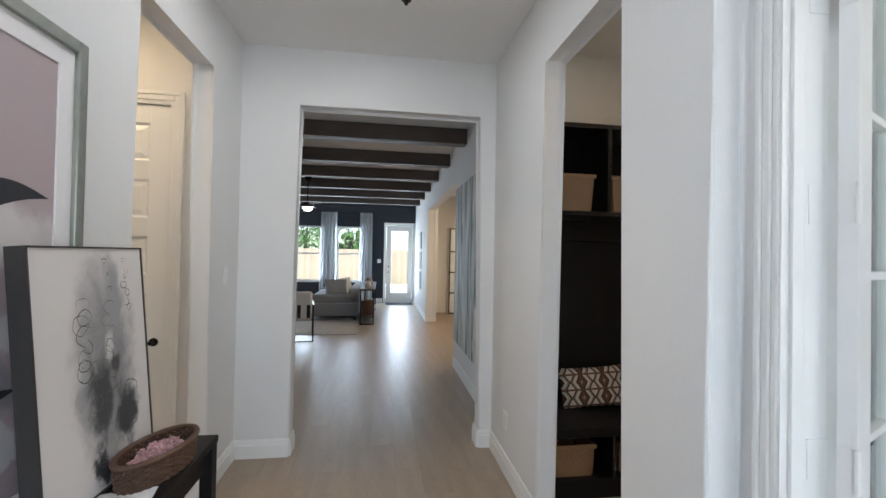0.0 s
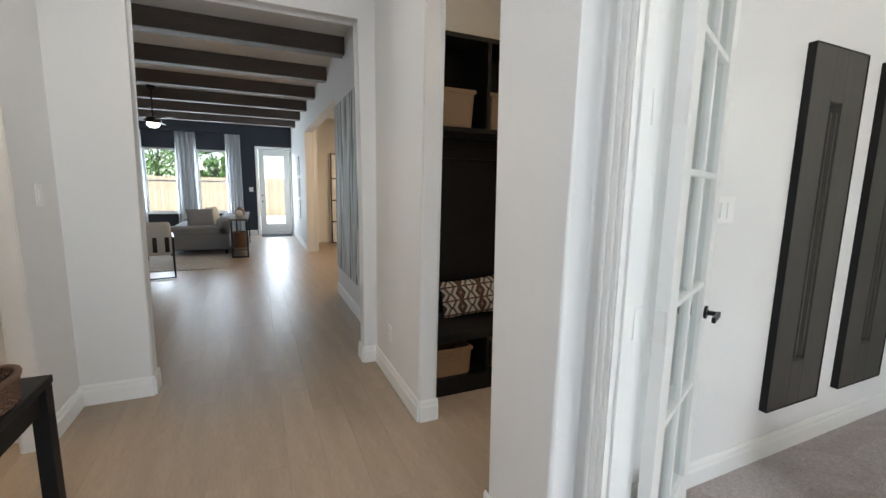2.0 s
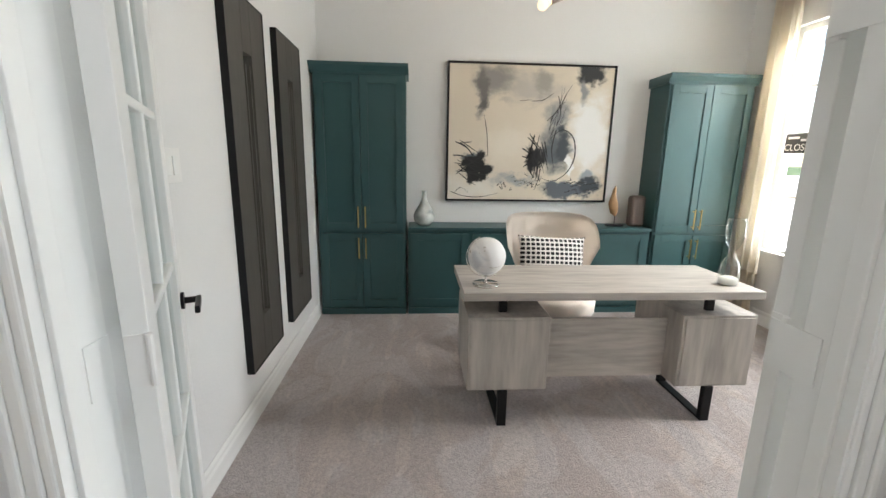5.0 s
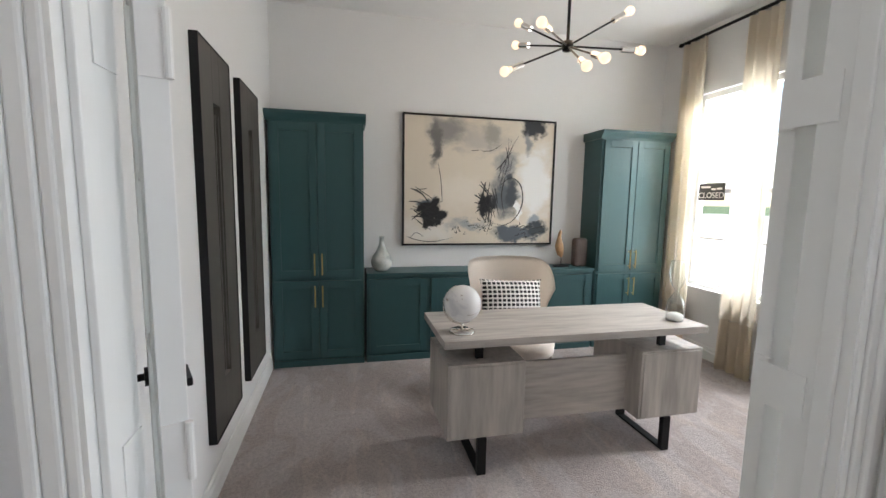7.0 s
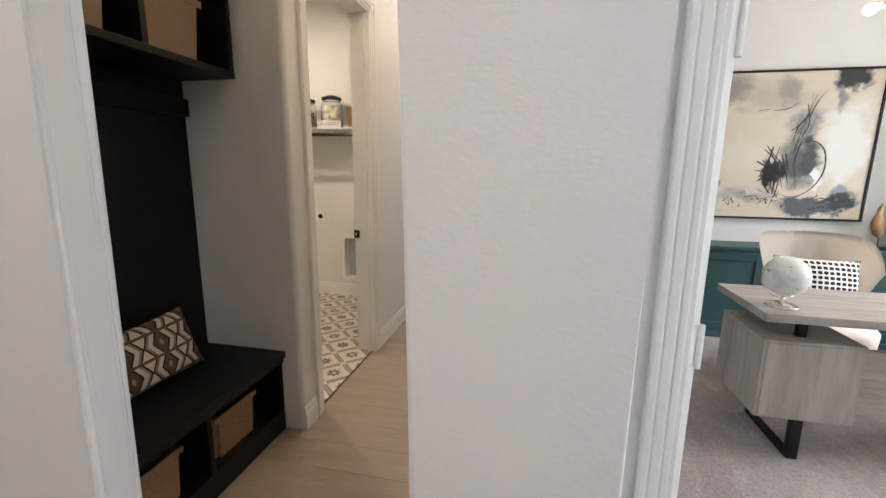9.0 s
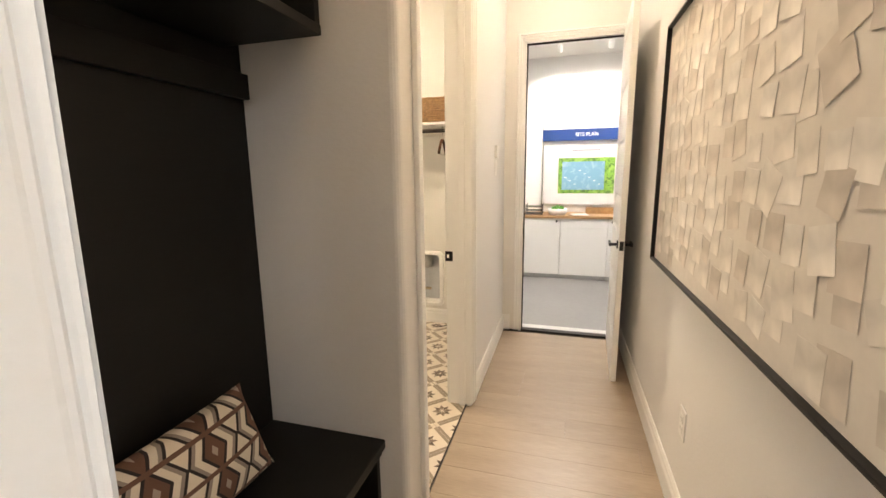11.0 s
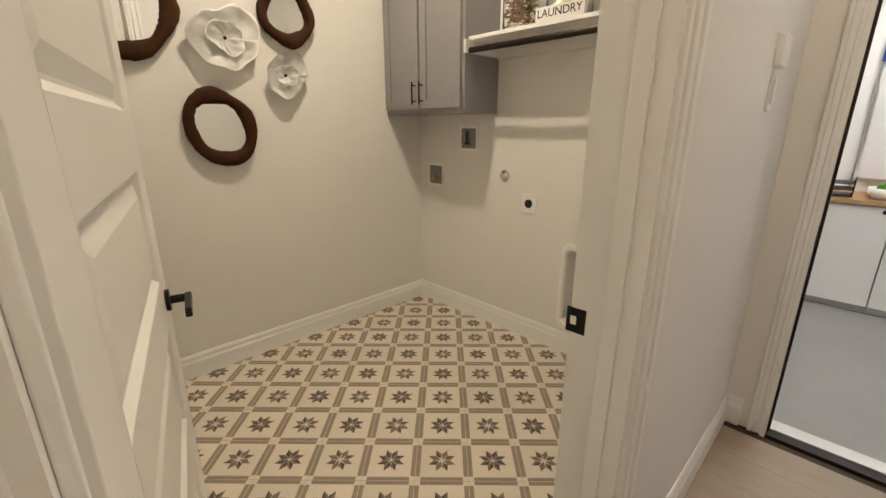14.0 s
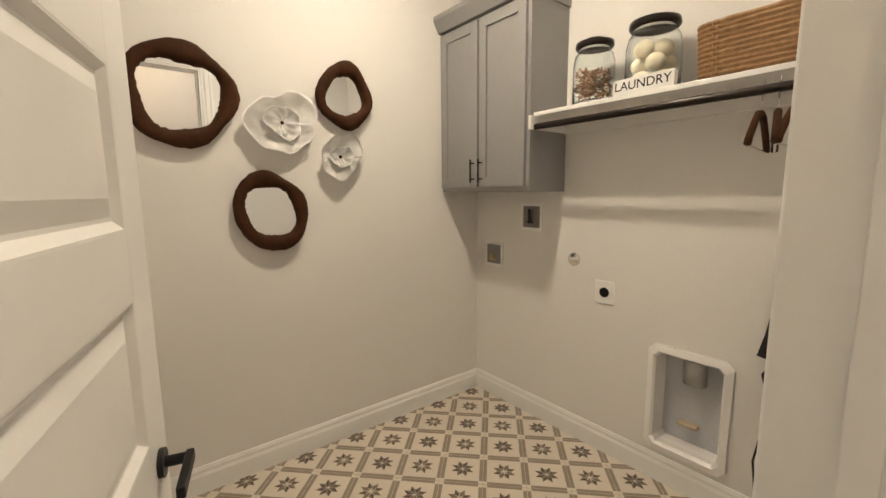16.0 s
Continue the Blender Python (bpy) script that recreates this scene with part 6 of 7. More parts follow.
def curtain(label, axis, c0, c1, at, z0, z1, material, folds, depth=0.045, band=None, group="curtains", seed=1):
    d = thing("curtain", label, "curtain", ((c0 + c1) / 2, at, z0) if axis == "y" else (at, (c0 + c1) / 2, z0), group=group)
    w = (c1 - c0)
    rnd = random.Random(seed)
    ph = [rnd.uniform(-0.5, 0.5) for _ in range(4)]
    def f(lo, hi):
        def g(u, v):
            z = lo + (hi - lo) * v
            flare = 1 + 0.10 * (1 - z / (z1 - z0))
            dd = depth * (0.7 + 0.3 * v) * math.sin(2 * math.pi * folds * u + ph[0] + 0.6 * math.sin(5 * u + ph[1])) + 0.012 * math.sin(9 * u + 2 * v)
            a = w * (u - 0.5) * flare
            return (a, dd, z) if axis == "y" else (dd, a, z)
        return g
    b = band or 0.0
    part("cloth", thicken(grid_sheet(folds * 12, 16, f(b, z1 - z0)), 0.003), material, d, "", True)
    if band:
        part("hem_band", thicken(grid_sheet(folds * 12, 6, f(0.0, b)), 0.003), LINEN, d, "tan linen band along the hem", True)
    return d
curtain("cream linen curtain with a tan hem band, drawn aside", "y", 3.815, 4.12, OS + 0.085, 0.014, 2.93, SHEER, 4, 0.032, 0.45, seed=2)
curtain("cream linen curtain with a tan hem band between windows", "y", 3.145, 3.455, OS + 0.085, 0.014, 2.93, SHEER, 4, 0.032, 0.45, seed=3)
curtain("cream linen curtain with a tan hem band, drawn aside", "y", 1.75, 2.02, OS + 0.085, 0.014, 2.93, SHEER, 4, 0.032, 0.45, seed=4)
cr = thing("curtain_rod", "black metal curtain rod above the office windows", "curtain rod", (2.95, OS + 0.085, 2.955))
part("rod", rod(bmesh.new(), (-1.25, 0, 0), (1.17, 0, 0), 0.013), BLACK, cr)
for x in (-1.27, 1.19):
    part("finial", ball(bmesh.new(), (x, 0, 0), 0.02, (1.3, 1, 1), 14, 10), BLACK, cr, "", True)
for x in (-1.1, 0.0, 1.1):
    part("bracket", rod(bmesh.new(), (x, 0, -0.012), (x, -0.085, -0.012), 0.006), BLACK, cr)
for k in range(21):
    x = (0.90 + 0.02 * k if k < 14 else 0.24 + 0.035 * (k - 14))
    part("ring", tube([(x, 0.017 * math.cos(a), 0.017 * math.sin(a) - 0.003) for a in [q * 0.7 for q in range(9)]], 0.002, 6, closed=True), BLACK, cr, "black curtain ring")
cs = thing("closed_sign", "black sign with white CLOSED lettering hanging in the window", "sign", (3.769, OS - 0.04, 1.557), 180)
part("board", boxes((-0.14, 0.14, -0.003, 0.003, -0.078, 0.078), bevel=0.001), mat("black_board", (0.02, 0.02, 0.025), 0.5), cs)
text_part("lettering", "CLOSED", 0.075, PAPER, cs, pose(0, -0.0042, -0.035, 90, 0, 0), 0.0005)
for x0, x1, z in ((-0.115, -0.01, 0.042), (0.0, 0.05, 0.022), (0.06, 0.115, 0.026)):
    part("script_bar", boxes((x0, x1, -0.0045, -0.003, z - 0.008, z + 0.010), bevel=0.001), PAPER, cs, "white script word")

# ---- sales room ----
SX = 6.95
for k, (y0, y1) in enumerate(((2.125, 2.72), (1.495, 2.12), (0.87, 1.49), (0.24, 0.865))):
    d = thing("base_cabinet", "glossy white flat-front base cabinet", "cabinet", (SX + 0.32, (y0 + y1) / 2, -0.12), group="sales room cabinets")
    hw = (y1 - y0) / 2
    part("body", boxes((-0.30, 0.32, -hw, hw, 0.06, 0.87)), WHITE, d)
    part("toe_kick", boxes((-0.27, 0.30, -hw, hw, 0.0, 0.06)), mat("grey_toe_kick", (0.45, 0.45, 0.45), 0.5), d)
    if k % 2:
        part("drawer_front", boxes((-0.32, -0.301, -hw + 0.003, hw - 0.003, 0.745, 0.862), bevel=0.002), WHITE, d)
        fr = part("door", boxes((-0.32, -0.301, -hw + 0.003, hw - 0.003, 0.065, 0.738), bevel=0.002), WHITE, d)
    else:
        fr = part("door", boxes((-0.32, -0.301, -hw + 0.003, hw - 0.003, 0.065, 0.862), bevel=0.002), WHITE, d)
        part("knob", rod(bmesh.new(), (-0.345, -hw + 0.05 if k == 0 else hw - 0.05, 0.83), (-0.32, -hw + 0.05 if k == 0 else hw - 0.05, 0.83), 0.014, 16), BLACK, fr, "black round knob")
single("countertop", boxes((SX - 0.02, 7.599, 0.2, 2.76, 0.751, 0.787), bevel=0.003), mat("butcher_block", (0.42, 0.25, 0.12), 0.45, vary=0.2, grain=14, stretch=(5, 0.7, 5)), "oiled butcher block countertop", "countertop")
BLUE = mat("navy_blue_panel", (0.008, 0.045, 0.20), 0.35, vary=0.02, bump=0)
bo = thing("site_plan_board", "white site plan board with a blue lettered header on posts", "sign", (7.55, 1.80, 0.787))
part("header", boxes((-0.012, 0.006, -0.63, 0.63, 1.06, 1.228), bevel=0.001), BLUE, bo, "blue header panel")
text_part("lettering", "SITE PLAN", 0.07, PAPER, bo, pose(-0.0132, 0, 1.145, 90, 0, -90), 0.0008)
part("panel", boxes((-0.008, 0.004, -0.60, 0.60, 0.12, 0.985), bevel=0.001), mat("pale_panel", (0.72, 0.69, 0.70), 0.4, vary=0.02), bo, "pale plan panel")
part("map_land", boxes((-0.0105, -0.008, -0.41, 0.385, 0.285, 0.81), bevel=0.001), painted("map_green", [((0.07, 0.16, 0.03), 22, (1, 1, 1), 0.5, 0.1, 3), ((0.30, 0.50, 0.10), 9, (1, 1, 1), 0.55, 0.1, 9)], (0.19, 0.40, 0.06), 0.5), bo, "green map border")
part("map_drawing", boxes((-0.012, -0.0105, -0.27, 0.33, 0.34, 0.755), bevel=0.001), painted("map_blue", [((0.28, 0.46, 0.58), 14, (1, 1, 1), 0.5, 0.2, 5)], (0.17, 0.36, 0.52), 0.5), bo, "blue map field")
for k in range(8):
    part("lot_marks", boxes((-0.0128, -0.012, -0.22 + 0.07 * k, -0.19 + 0.07 * k, 0.42 + 0.05 * (k % 5), 0.428 + 0.05 * (k % 5))), PAPER, bo, "pale lot marks")
part("title_bar", boxes((-0.0095, -0.008, -0.2, 0.2, 0.91, 0.93)), mat("grey_ink", (0.3, 0.3, 0.33), 0.8), bo, "faint printed title")
for y in (-0.62, 0.62):
    part("post", rod(bmesh.new(), (0.0, y, 0.0), (0.0, y, 1.28), 0.008), CHROME, bo, "thin metal post")
pl = thing("planter", "white bowl of green succulents on the countertop", "plant", (7.15, 2.17, 0.787))
part("bowl", lathe([(0.0, 0.0), (0.10, 0.0), (0.13, 0.03), (0.135, 0.085), (0.125, 0.085), (0.115, 0.05), (0.0, 0.045)], 32), WHITE, pl, "white ceramic bowl", True)
rnd = random.Random(6)
GREEN = mat("succulent_green", (0.07, 0.26, 0.03), 0.5, vary=0.25, grain=20)
for k in range(26):
    a, q = rnd.uniform(0, 6.28), rnd.uniform(0, 0.095)
    bm = ball(bmesh.new(), (0, 0, 0), 0.03, (0.5, 0.25, 1.0), 8, 6)
    o = part("leaf", bm, GREEN, pl, "", True)
    o.matrix_basis = Matrix.Translation((q * math.cos(a), q * math.sin(a), 0.085 + 0.03 * (1 - q / 0.1))) @ Euler((rnd.uniform(-0.7, 0.7), rnd.uniform(-0.7, 0.7), a)).to_matrix().to_4x4()
tr = thing("paper_trays", "stacked black wire paper trays on the countertop", "desk organiser", (7.2, 2.50, 0.787))
for k in range(3):
    z = 0.005 + 0.05 * k
    part("tray", boxes((-0.15, 0.15, -0.11, 0.11, z, z + 0.006), (-0.15, 0.15, -0.116, -0.11, z, z + 0.035), (-0.15, 0.15, 0.11, 0.116, z, z + 0.035)), BLACK, tr)
for x in (-0.14, 0.14):
    part("post", boxes((x - 0.006, x + 0.006, -0.12, -0.116, 0, 0.15), (x - 0.006, x + 0.006, 0.116, 0.12, 0, 0.15)), BLACK, tr)
br = thing("brochure_stack", "stack of white brochures on the countertop", "brochures", (7.1, 1.86, 0.787), 12)
for k in range(4):
    part("brochure", boxes((-0.07, 0.07, -0.11 + 0.004 * k, 0.11 + 0.004 * k, 0.004 * k, 0.004 * k + 0.0035)), PAPER, br)
wb2 = thing("wooden_tray", "low tan wooden tray at the back of the countertop", "tray", (7.42, 1.58, 0.787))
part("base", boxes((-0.08, 0.08, -0.19, 0.19, 0.0, 0.012)), TANW, wb2)
for rim in ((-0.08, -0.068, -0.19, 0.19, 0.012, 0.085), (0.068, 0.08, -0.19, 0.19, 0.012, 0.085), (-0.068, 0.068, -0.19, -0.178, 0.012, 0.085), (-0.068, 0.068, 0.178, 0.19, 0.012, 0.085)):
    part("side", boxes(rim, bevel=0.002), TANW, wb2)
tk = thing("track_light", "white ceiling track with three spot heads, lit", "ceiling light", (6.66, 1.6, H))
part("track", boxes((-0.018, 0.018, -0.9, 0.9, -0.03, 0.0), bevel=0.002), WHITE, tk)
for y in (-0.6, 0.0, 0.6):
    s = part("spot_head", rod(rod(bmesh.new(), (0, y, -0.03), (0, y, -0.09), 0.008), (-0.03, y, -0.08), (0.07, y, -0.15), 0.032, 20), WHITE, tk)
    part("lens", rod(bmesh.new(), (0.069, y, -0.1485), (0.0725, y, -0.1515), 0.026, 20), glow("spot_lens", (1, 0.92, 0.8), 5), s, "glowing lens")

# ---- great room ----
for n, (u0, u1) in enumerate(((-3.6, -2.85), (-2.45, -1.70), (-1.26, -0.51)), 3):
    window_unit("window_%d" % n, "y", GY + 0.03, u0, u1, 0.64, 2.32, 0.07, (1, 1))
    structure("sill", boxes((u0 - 0.03, u1 + 0.03, GY - 0.03, GY + 0.06, 0.615, 0.642), bevel=0.004), TRIM, "white painted window sill")
for c0, c1, s in ((-2.75, -2.42, 5), (-1.72, -1.24, 6), (-0.56, -0.19, 7)):
    curtain("white curtain drawn beside the great room window", "y", c0, c1, GY - 0.10, 0.01, 2.74, WHITECURT, 5, 0.035, seed=s, group="white curtains")
r2 = thing("curtain_rod", "black metal curtain rod on the navy wall", "curtain rod", (-1.5, GY - 0.10, 2.755))
part("rod", rod(bmesh.new(), (-1.5, 0, 0), (1.35, 0, 0), 0.012), BLACK, r2)
for x in (-1.4, 0.0, 1.25):
    part("bracket", rod(bmesh.new(), (x, 0, 0), (x, 0.10, 0), 0.006), BLACK, r2)
bd = thing("glazed_door", "white back door with a tall glass pane, closed", "door", (0.65, GY + 0.02, 0))
part("door_frame", boxes((-0.40, -0.26, 0, 0.045, 0.01, 2.385), (0.26, 0.40, 0, 0.045, 0.01, 2.385), (-0.26, 0.26, 0, 0.045, 0.01, 0.30), (-0.26, 0.26, 0, 0.045, 2.22, 2.385), bevel=0.003), TRIM, bd)
g = part("pane", boxes((-0.26, 0.26, 0.018, 0.026, 0.30, 2.22)), PANE, bd, "clear glass pane")
g.visible_shadow = False
for z in (0.95, 1.12):
    part("knob", ball(rod(bmesh.new(), (-0.335, 0, z), (-0.335, -0.045, z), 0.018, 14), (-0.335, -0.05, z), 0.024, (1, 0.7, 1), 12, 8), BLACK, bd, "black knob", True)
casing("y", GY, 0.235, 1.065, 2.40, -1, 0.07)
single("door_mat", boxes((0.25, 1.05, GY - 0.62, GY - 0.10, 0.002, 0.012), bevel=0.003), mat("dark_mat", (0.03, 0.03, 0.033), 0.95, vary=0.2, grain=120, bump=0.6), "dark rubber doormat at the back door", "mat")
plate("light_switch", "white switch plate on the navy wall", "switch", (0.03, GY, 1.28), 0, 2, 0.11, 0.12)

pa = thing("wall_art", "tall pair of pale green and grey abstract canvases", "painting", (GX, 5.05, 1.38))
for y0, y1 in ((-0.60, -0.005), (0.005, 0.60)):
    part("canvas", boxes((-0.045, 0.0, y0, y1, -0.98, 1.0), bevel=0.003), painted("sage_streaks", [((0.13, 0.14, 0.10), 2.2, (1, 4, 0.3), 0.50, 0.10, 2), ((0.70, 0.70, 0.68), 2.6, (1, 4, 0.35), 0.52, 0.08, 7), ((0.26, 0.20, 0.12), 4, (1, 6, 0.4), 0.60, 0.06, 4)], (0.44, 0.48, 0.48), 0.7), pa)

for z in (0.84, 1.36, 1.88):
    fp = thing("framed_picture", "small white framed picture in a column on the great room wall", "picture", (GX, 11.1, z), group="column of small pictures")
    part("frame", boxes((-0.02, 0, -0.20, -0.175, -0.22, 0.22), (-0.02, 0, 0.175, 0.20, -0.22, 0.22), (-0.02, 0, -0.175, 0.175, -0.22, -0.195), (-0.02, 0, -0.175, 0.175, 0.195, 0.22), bevel=0.002), mat("pale_grey_frame", (0.38, 0.38, 0.37), 0.5), fp)
    part("print", boxes((-0.012, 0, -0.176, 0.176, -0.196, 0.196)), painted("pale_print", [((0.45, 0.46, 0.46), 6, (1, 1, 1), 0.5, 0.1, z)], (0.70, 0.69, 0.67), 0.6), fp, "pale abstract print")

so = thing("sofa", "light grey fabric sofa with rolled cushions, seen from its end", "sofa", (-1.0, 10.75, 0.005))
for x, y in ((-0.40, -1.0), (0.55, -1.0), (-0.40, 1.0), (0.55, 1.0)):
    part("leg", rod(bmesh.new(), (x, y, 0), (x, y, 0.12), 0.022), EBONY, so)
part("base", boxes((-0.45, 0.62, -1.06, 1.06, 0.10, 0.40), bevel=0.03), SOFA, so)
part("backrest", boxes((0.40, 0.64, -1.06, 1.06, 0.38, 0.72), bevel=0.06), SOFA, so)
for y0 in (-1.06, 0.88):
    part("arm", boxes((-0.45, 0.60, y0, y0 + 0.18, 0.38, 0.58), bevel=0.05), SOFA, so)
for y0 in (-0.87, 0.01):
    part("seat_cushion", boxes((-0.46, 0.40, y0, y0 + 0.86, 0.40, 0.54), bevel=0.05), SOFA, so)
cushion("throw_pillow", "grey pillow on the sofa arm", pose(-0.9, 9.98, 0.72, -25, 0, 12), 0.5, 0.42, 0.16, SOFA)
cushion("throw_pillow", "patterned grey pillow on the sofa", pose(-0.72, 10.6, 0.72, -15, 0, 70), 0.48, 0.42, 0.15, LINEN)
ct = thing("sofa_table", "dark wooden open sofa table with shelves", "table", (-0.17, 10.3, 0))
part("tabletop", boxes((-0.16, 0.16, -1.15, 1.15, 0.72, 0.76), bevel=0.004), BEAM, ct)
part("shelf", boxes((-0.15, 0.15, -1.12, 1.12, 0.14, 0.165), bevel=0.003), BEAM, ct)
for y in (-1.12, 1.12):
    part("end_frame", boxes((-0.15, -0.12, y - 0.015, y + 0.015, 0, 0.72), (0.12, 0.15, y - 0.015, y + 0.015, 0, 0.72), (-0.12, 0.12, y - 0.015, y + 0.015, 0, 0.03)), BLACK, ct)
oval_basket("wicker_basket", "round dark wicker basket on the sofa table shelf", (-0.17, 9.55, 0.166), 0, 0.13, 0.17, 0.30, WICKER, 10)
single("vase", lathe([(0.0, 0.0), (0.06, 0.0), (0.10, 0.06), (0.09, 0.13), (0.04, 0.17), (0.045, 0.19), (0.0, 0.185)], 24), mat("brown_ceramic", (0.16, 0.10, 0.07), 0.4, vary=0.2), "brown ceramic pot on the sofa table", "vase", (-0.17, 9.9, 0.76), smooth=True)
single("vase", lathe([(0.0, 0.0), (0.05, 0.0), (0.08, 0.05), (0.06, 0.12), (0.03, 0.15), (0.0, 0.15)], 24), mat("pale_ceramic", (0.55, 0.50, 0.44), 0.4, vary=0.1), "pale ceramic pot on the sofa table", "vase", (-0.17, 9.45, 0.76), smooth=True)
ac = thing("armchair", "white armchair with a black striped back on a thin black frame", "chair", (-1.38, 7.75, 0.008), 10)
for x in (-0.33, 0.33):
    for y in (-0.33, 0.33):
        part("leg", boxes((x - 0.01, x + 0.01, y - 0.01, y + 0.01, 0, 0.62)), BLACK, ac)
    part("arm_rail", boxes((x - 0.012, x + 0.012, -0.34, 0.34, 0.60, 0.62)), BLACK, ac)
    part("foot_rail", boxes((x - 0.009, x + 0.009, -0.32, 0.32, 0.0, 0.018)), BLACK, ac)
part("foot_rail", boxes((-0.32, 0.32, -0.339, -0.321, 0.0, 0.018)), BLACK, ac)
IVORY = mat("ivory_fabric", (0.72, 0.70, 0.66), 0.9, vary=0.05, grain=200, bump=0.3)
part("seat", boxes((-0.31, 0.31, -0.30, 0.32, 0.34, 0.47), bevel=0.04), IVORY, ac)
bk = part("backrest", boxes((-0.31, 0.31, -0.34, -0.22, 0.36, 0.84), bevel=0.045), IVORY, ac)
for x in (-0.2, -0.05, 0.1, 0.25):
    part("stripe", boxes((x - 0.028, x + 0.028, -0.344, -0.338, 0.40, 0.62), bevel=0.001), BLACK, bk, "black woven stripe")
tb = thing("coffee_table", "round pale coffee table on the rug", "table", (-2.0, 9.3, 0.008))
part("tabletop", lathe([(0.0, 0.40), (0.44, 0.40), (0.45, 0.415), (0.44, 0.43), (0.0, 0.43)], 40), WHITE, tb)
for a in range(3):
    part("leg", rod(bmesh.new(), (0.3 * math.cos(a * 2.09), 0.3 * math.sin(a * 2.09), 0), (0.26 * math.cos(a * 2.09), 0.26 * math.sin(a * 2.09), 0.40), 0.015), BLACK, tb)
single("area_rug", boxes((-3.9, -0.33, 8.1, 11.9, 0.0005, 0.010), bevel=0.003), painted("faded_rug", [((0.36, 0.35, 0.34), 4, (1, 1, 1), 0.48, 0.2, 2), ((0.50, 0.48, 0.45), 18, (1, 1, 1), 0.5, 0.1, 6)], (0.42, 0.40, 0.38), 0.95), "pale grey faded area rug", "rug")
fn = thing("ceiling_fan", "dark ceiling fan with a lit round lamp", "ceiling fan", (-1.40, 9.0, 2.40))
part("downrod", rod(bmesh.new(), (0, 0, 0.12), (0, 0, H - 2.40), 0.014), BRONZE, fn)
part("canopy", lathe([(0.02, 0.56), (0.07, 0.60), (0.07, H - 2.40)], 24), BRONZE, fn, "", True)
part("motor", lathe([(0.0, 0.03), (0.10, 0.03), (0.12, 0.06), (0.12, 0.11), (0.05, 0.14), (0.0, 0.14)], 32), BRONZE, fn, "", True)
part("lamp_bowl", lathe([(0.0, -0.05), (0.06, -0.04), (0.095, 0.0), (0.10, 0.03), (0.0, 0.03)], 28), glow("fan_lamp", (1.0, 0.93, 0.82), 3), fn, "glowing glass bowl", True)
for k in range(5):
    a = k * 1.2566 + 0.3
    bm = boxes((0.11, 0.18, -0.02, 0.02, 0.085, 0.092))
    box(bm, 0.17, 0.66, -0.062, 0.062, 0.084, 0.092, 0.003)
    part("blade", bm, BEAM, fn).matrix_basis = pose(0, 0, 0, 0, 0, math.degrees(a)) @ pose(0, 0, 0, 7, 0, 0)
hc = thing("glass_cabinet", "black framed glass door cabinet beyond the opening", "cabinet", (2.08, 10.8, 0))
part("body", boxes((-0.25, 0.25, 0.0, 0.195, 0, 2.2)), WHITE, hc)
for z in (0.0, 0.52, 1.05, 1.58, 2.17):
    part("frame_bar", boxes((-0.25, 0.25, -0.012, 0.0, z, z + 0.03)), BLACK, hc)
for x in (-0.25, 0.22):
    part("frame_post", boxes((x, x + 0.03, -0.013, 0.0, 0, 2.2)), BLACK, hc)
part("pane", boxes((-0.22, 0.22, -0.006, -0.002, 0.03, 2.17)), GLASS, hc, "reflective glass").visible_shadow = False

# ---- outside ----
patio = structure("pavement", boxes((-5.3, 3.7, GY + 0.15, GY + 8.6, -0.15, -0.05)), mat("patio_concrete", (0.42, 0.40, 0.38), 0.8, vary=0.08, grain=12), "pale concrete patio slab")
# made-up pale ground, put here so the office windows look out on white
structure("pavement", boxes((-12.0, 60.0, -60.0, OS - 0.30, -0.16, -0.10)), mat("pale_view_concrete", (0.50, 0.48, 0.46), 0.85, vary=0.10, grain=9), "pale concrete slab added to whiten the view from the office windows")
fe = thing("fence", "tan cedar board fence behind the house", "fence", (0, GY + 9, -0.15))
rnd = random.Random(9)
CEDAR = per_piece(mat("cedar_board", (0.40, 0.31, 0.22), 0.8, vary=0.15, grain=10, stretch=(4, 4, 0.5)), 0.85, 1.15)
me = None
for k in range(110):
    if me is None:
        o = part("board", boxes((-0.069, 0.069, -0.01, 0.01, 0, 1.85), bevel=0.002), CEDAR, fe)
        me = o.data
    else:
        o = new("board", me)
        o.parent = fe
    o.matrix_basis = pose(-9.0 + 0.145 * k, 0, rnd.uniform(0, 0.012))
for z in (0.3, 1.5):
    part("rail", boxes((-9.1, 7.0, 0.01, 0.05, z, z + 0.09)), CEDAR, fe)

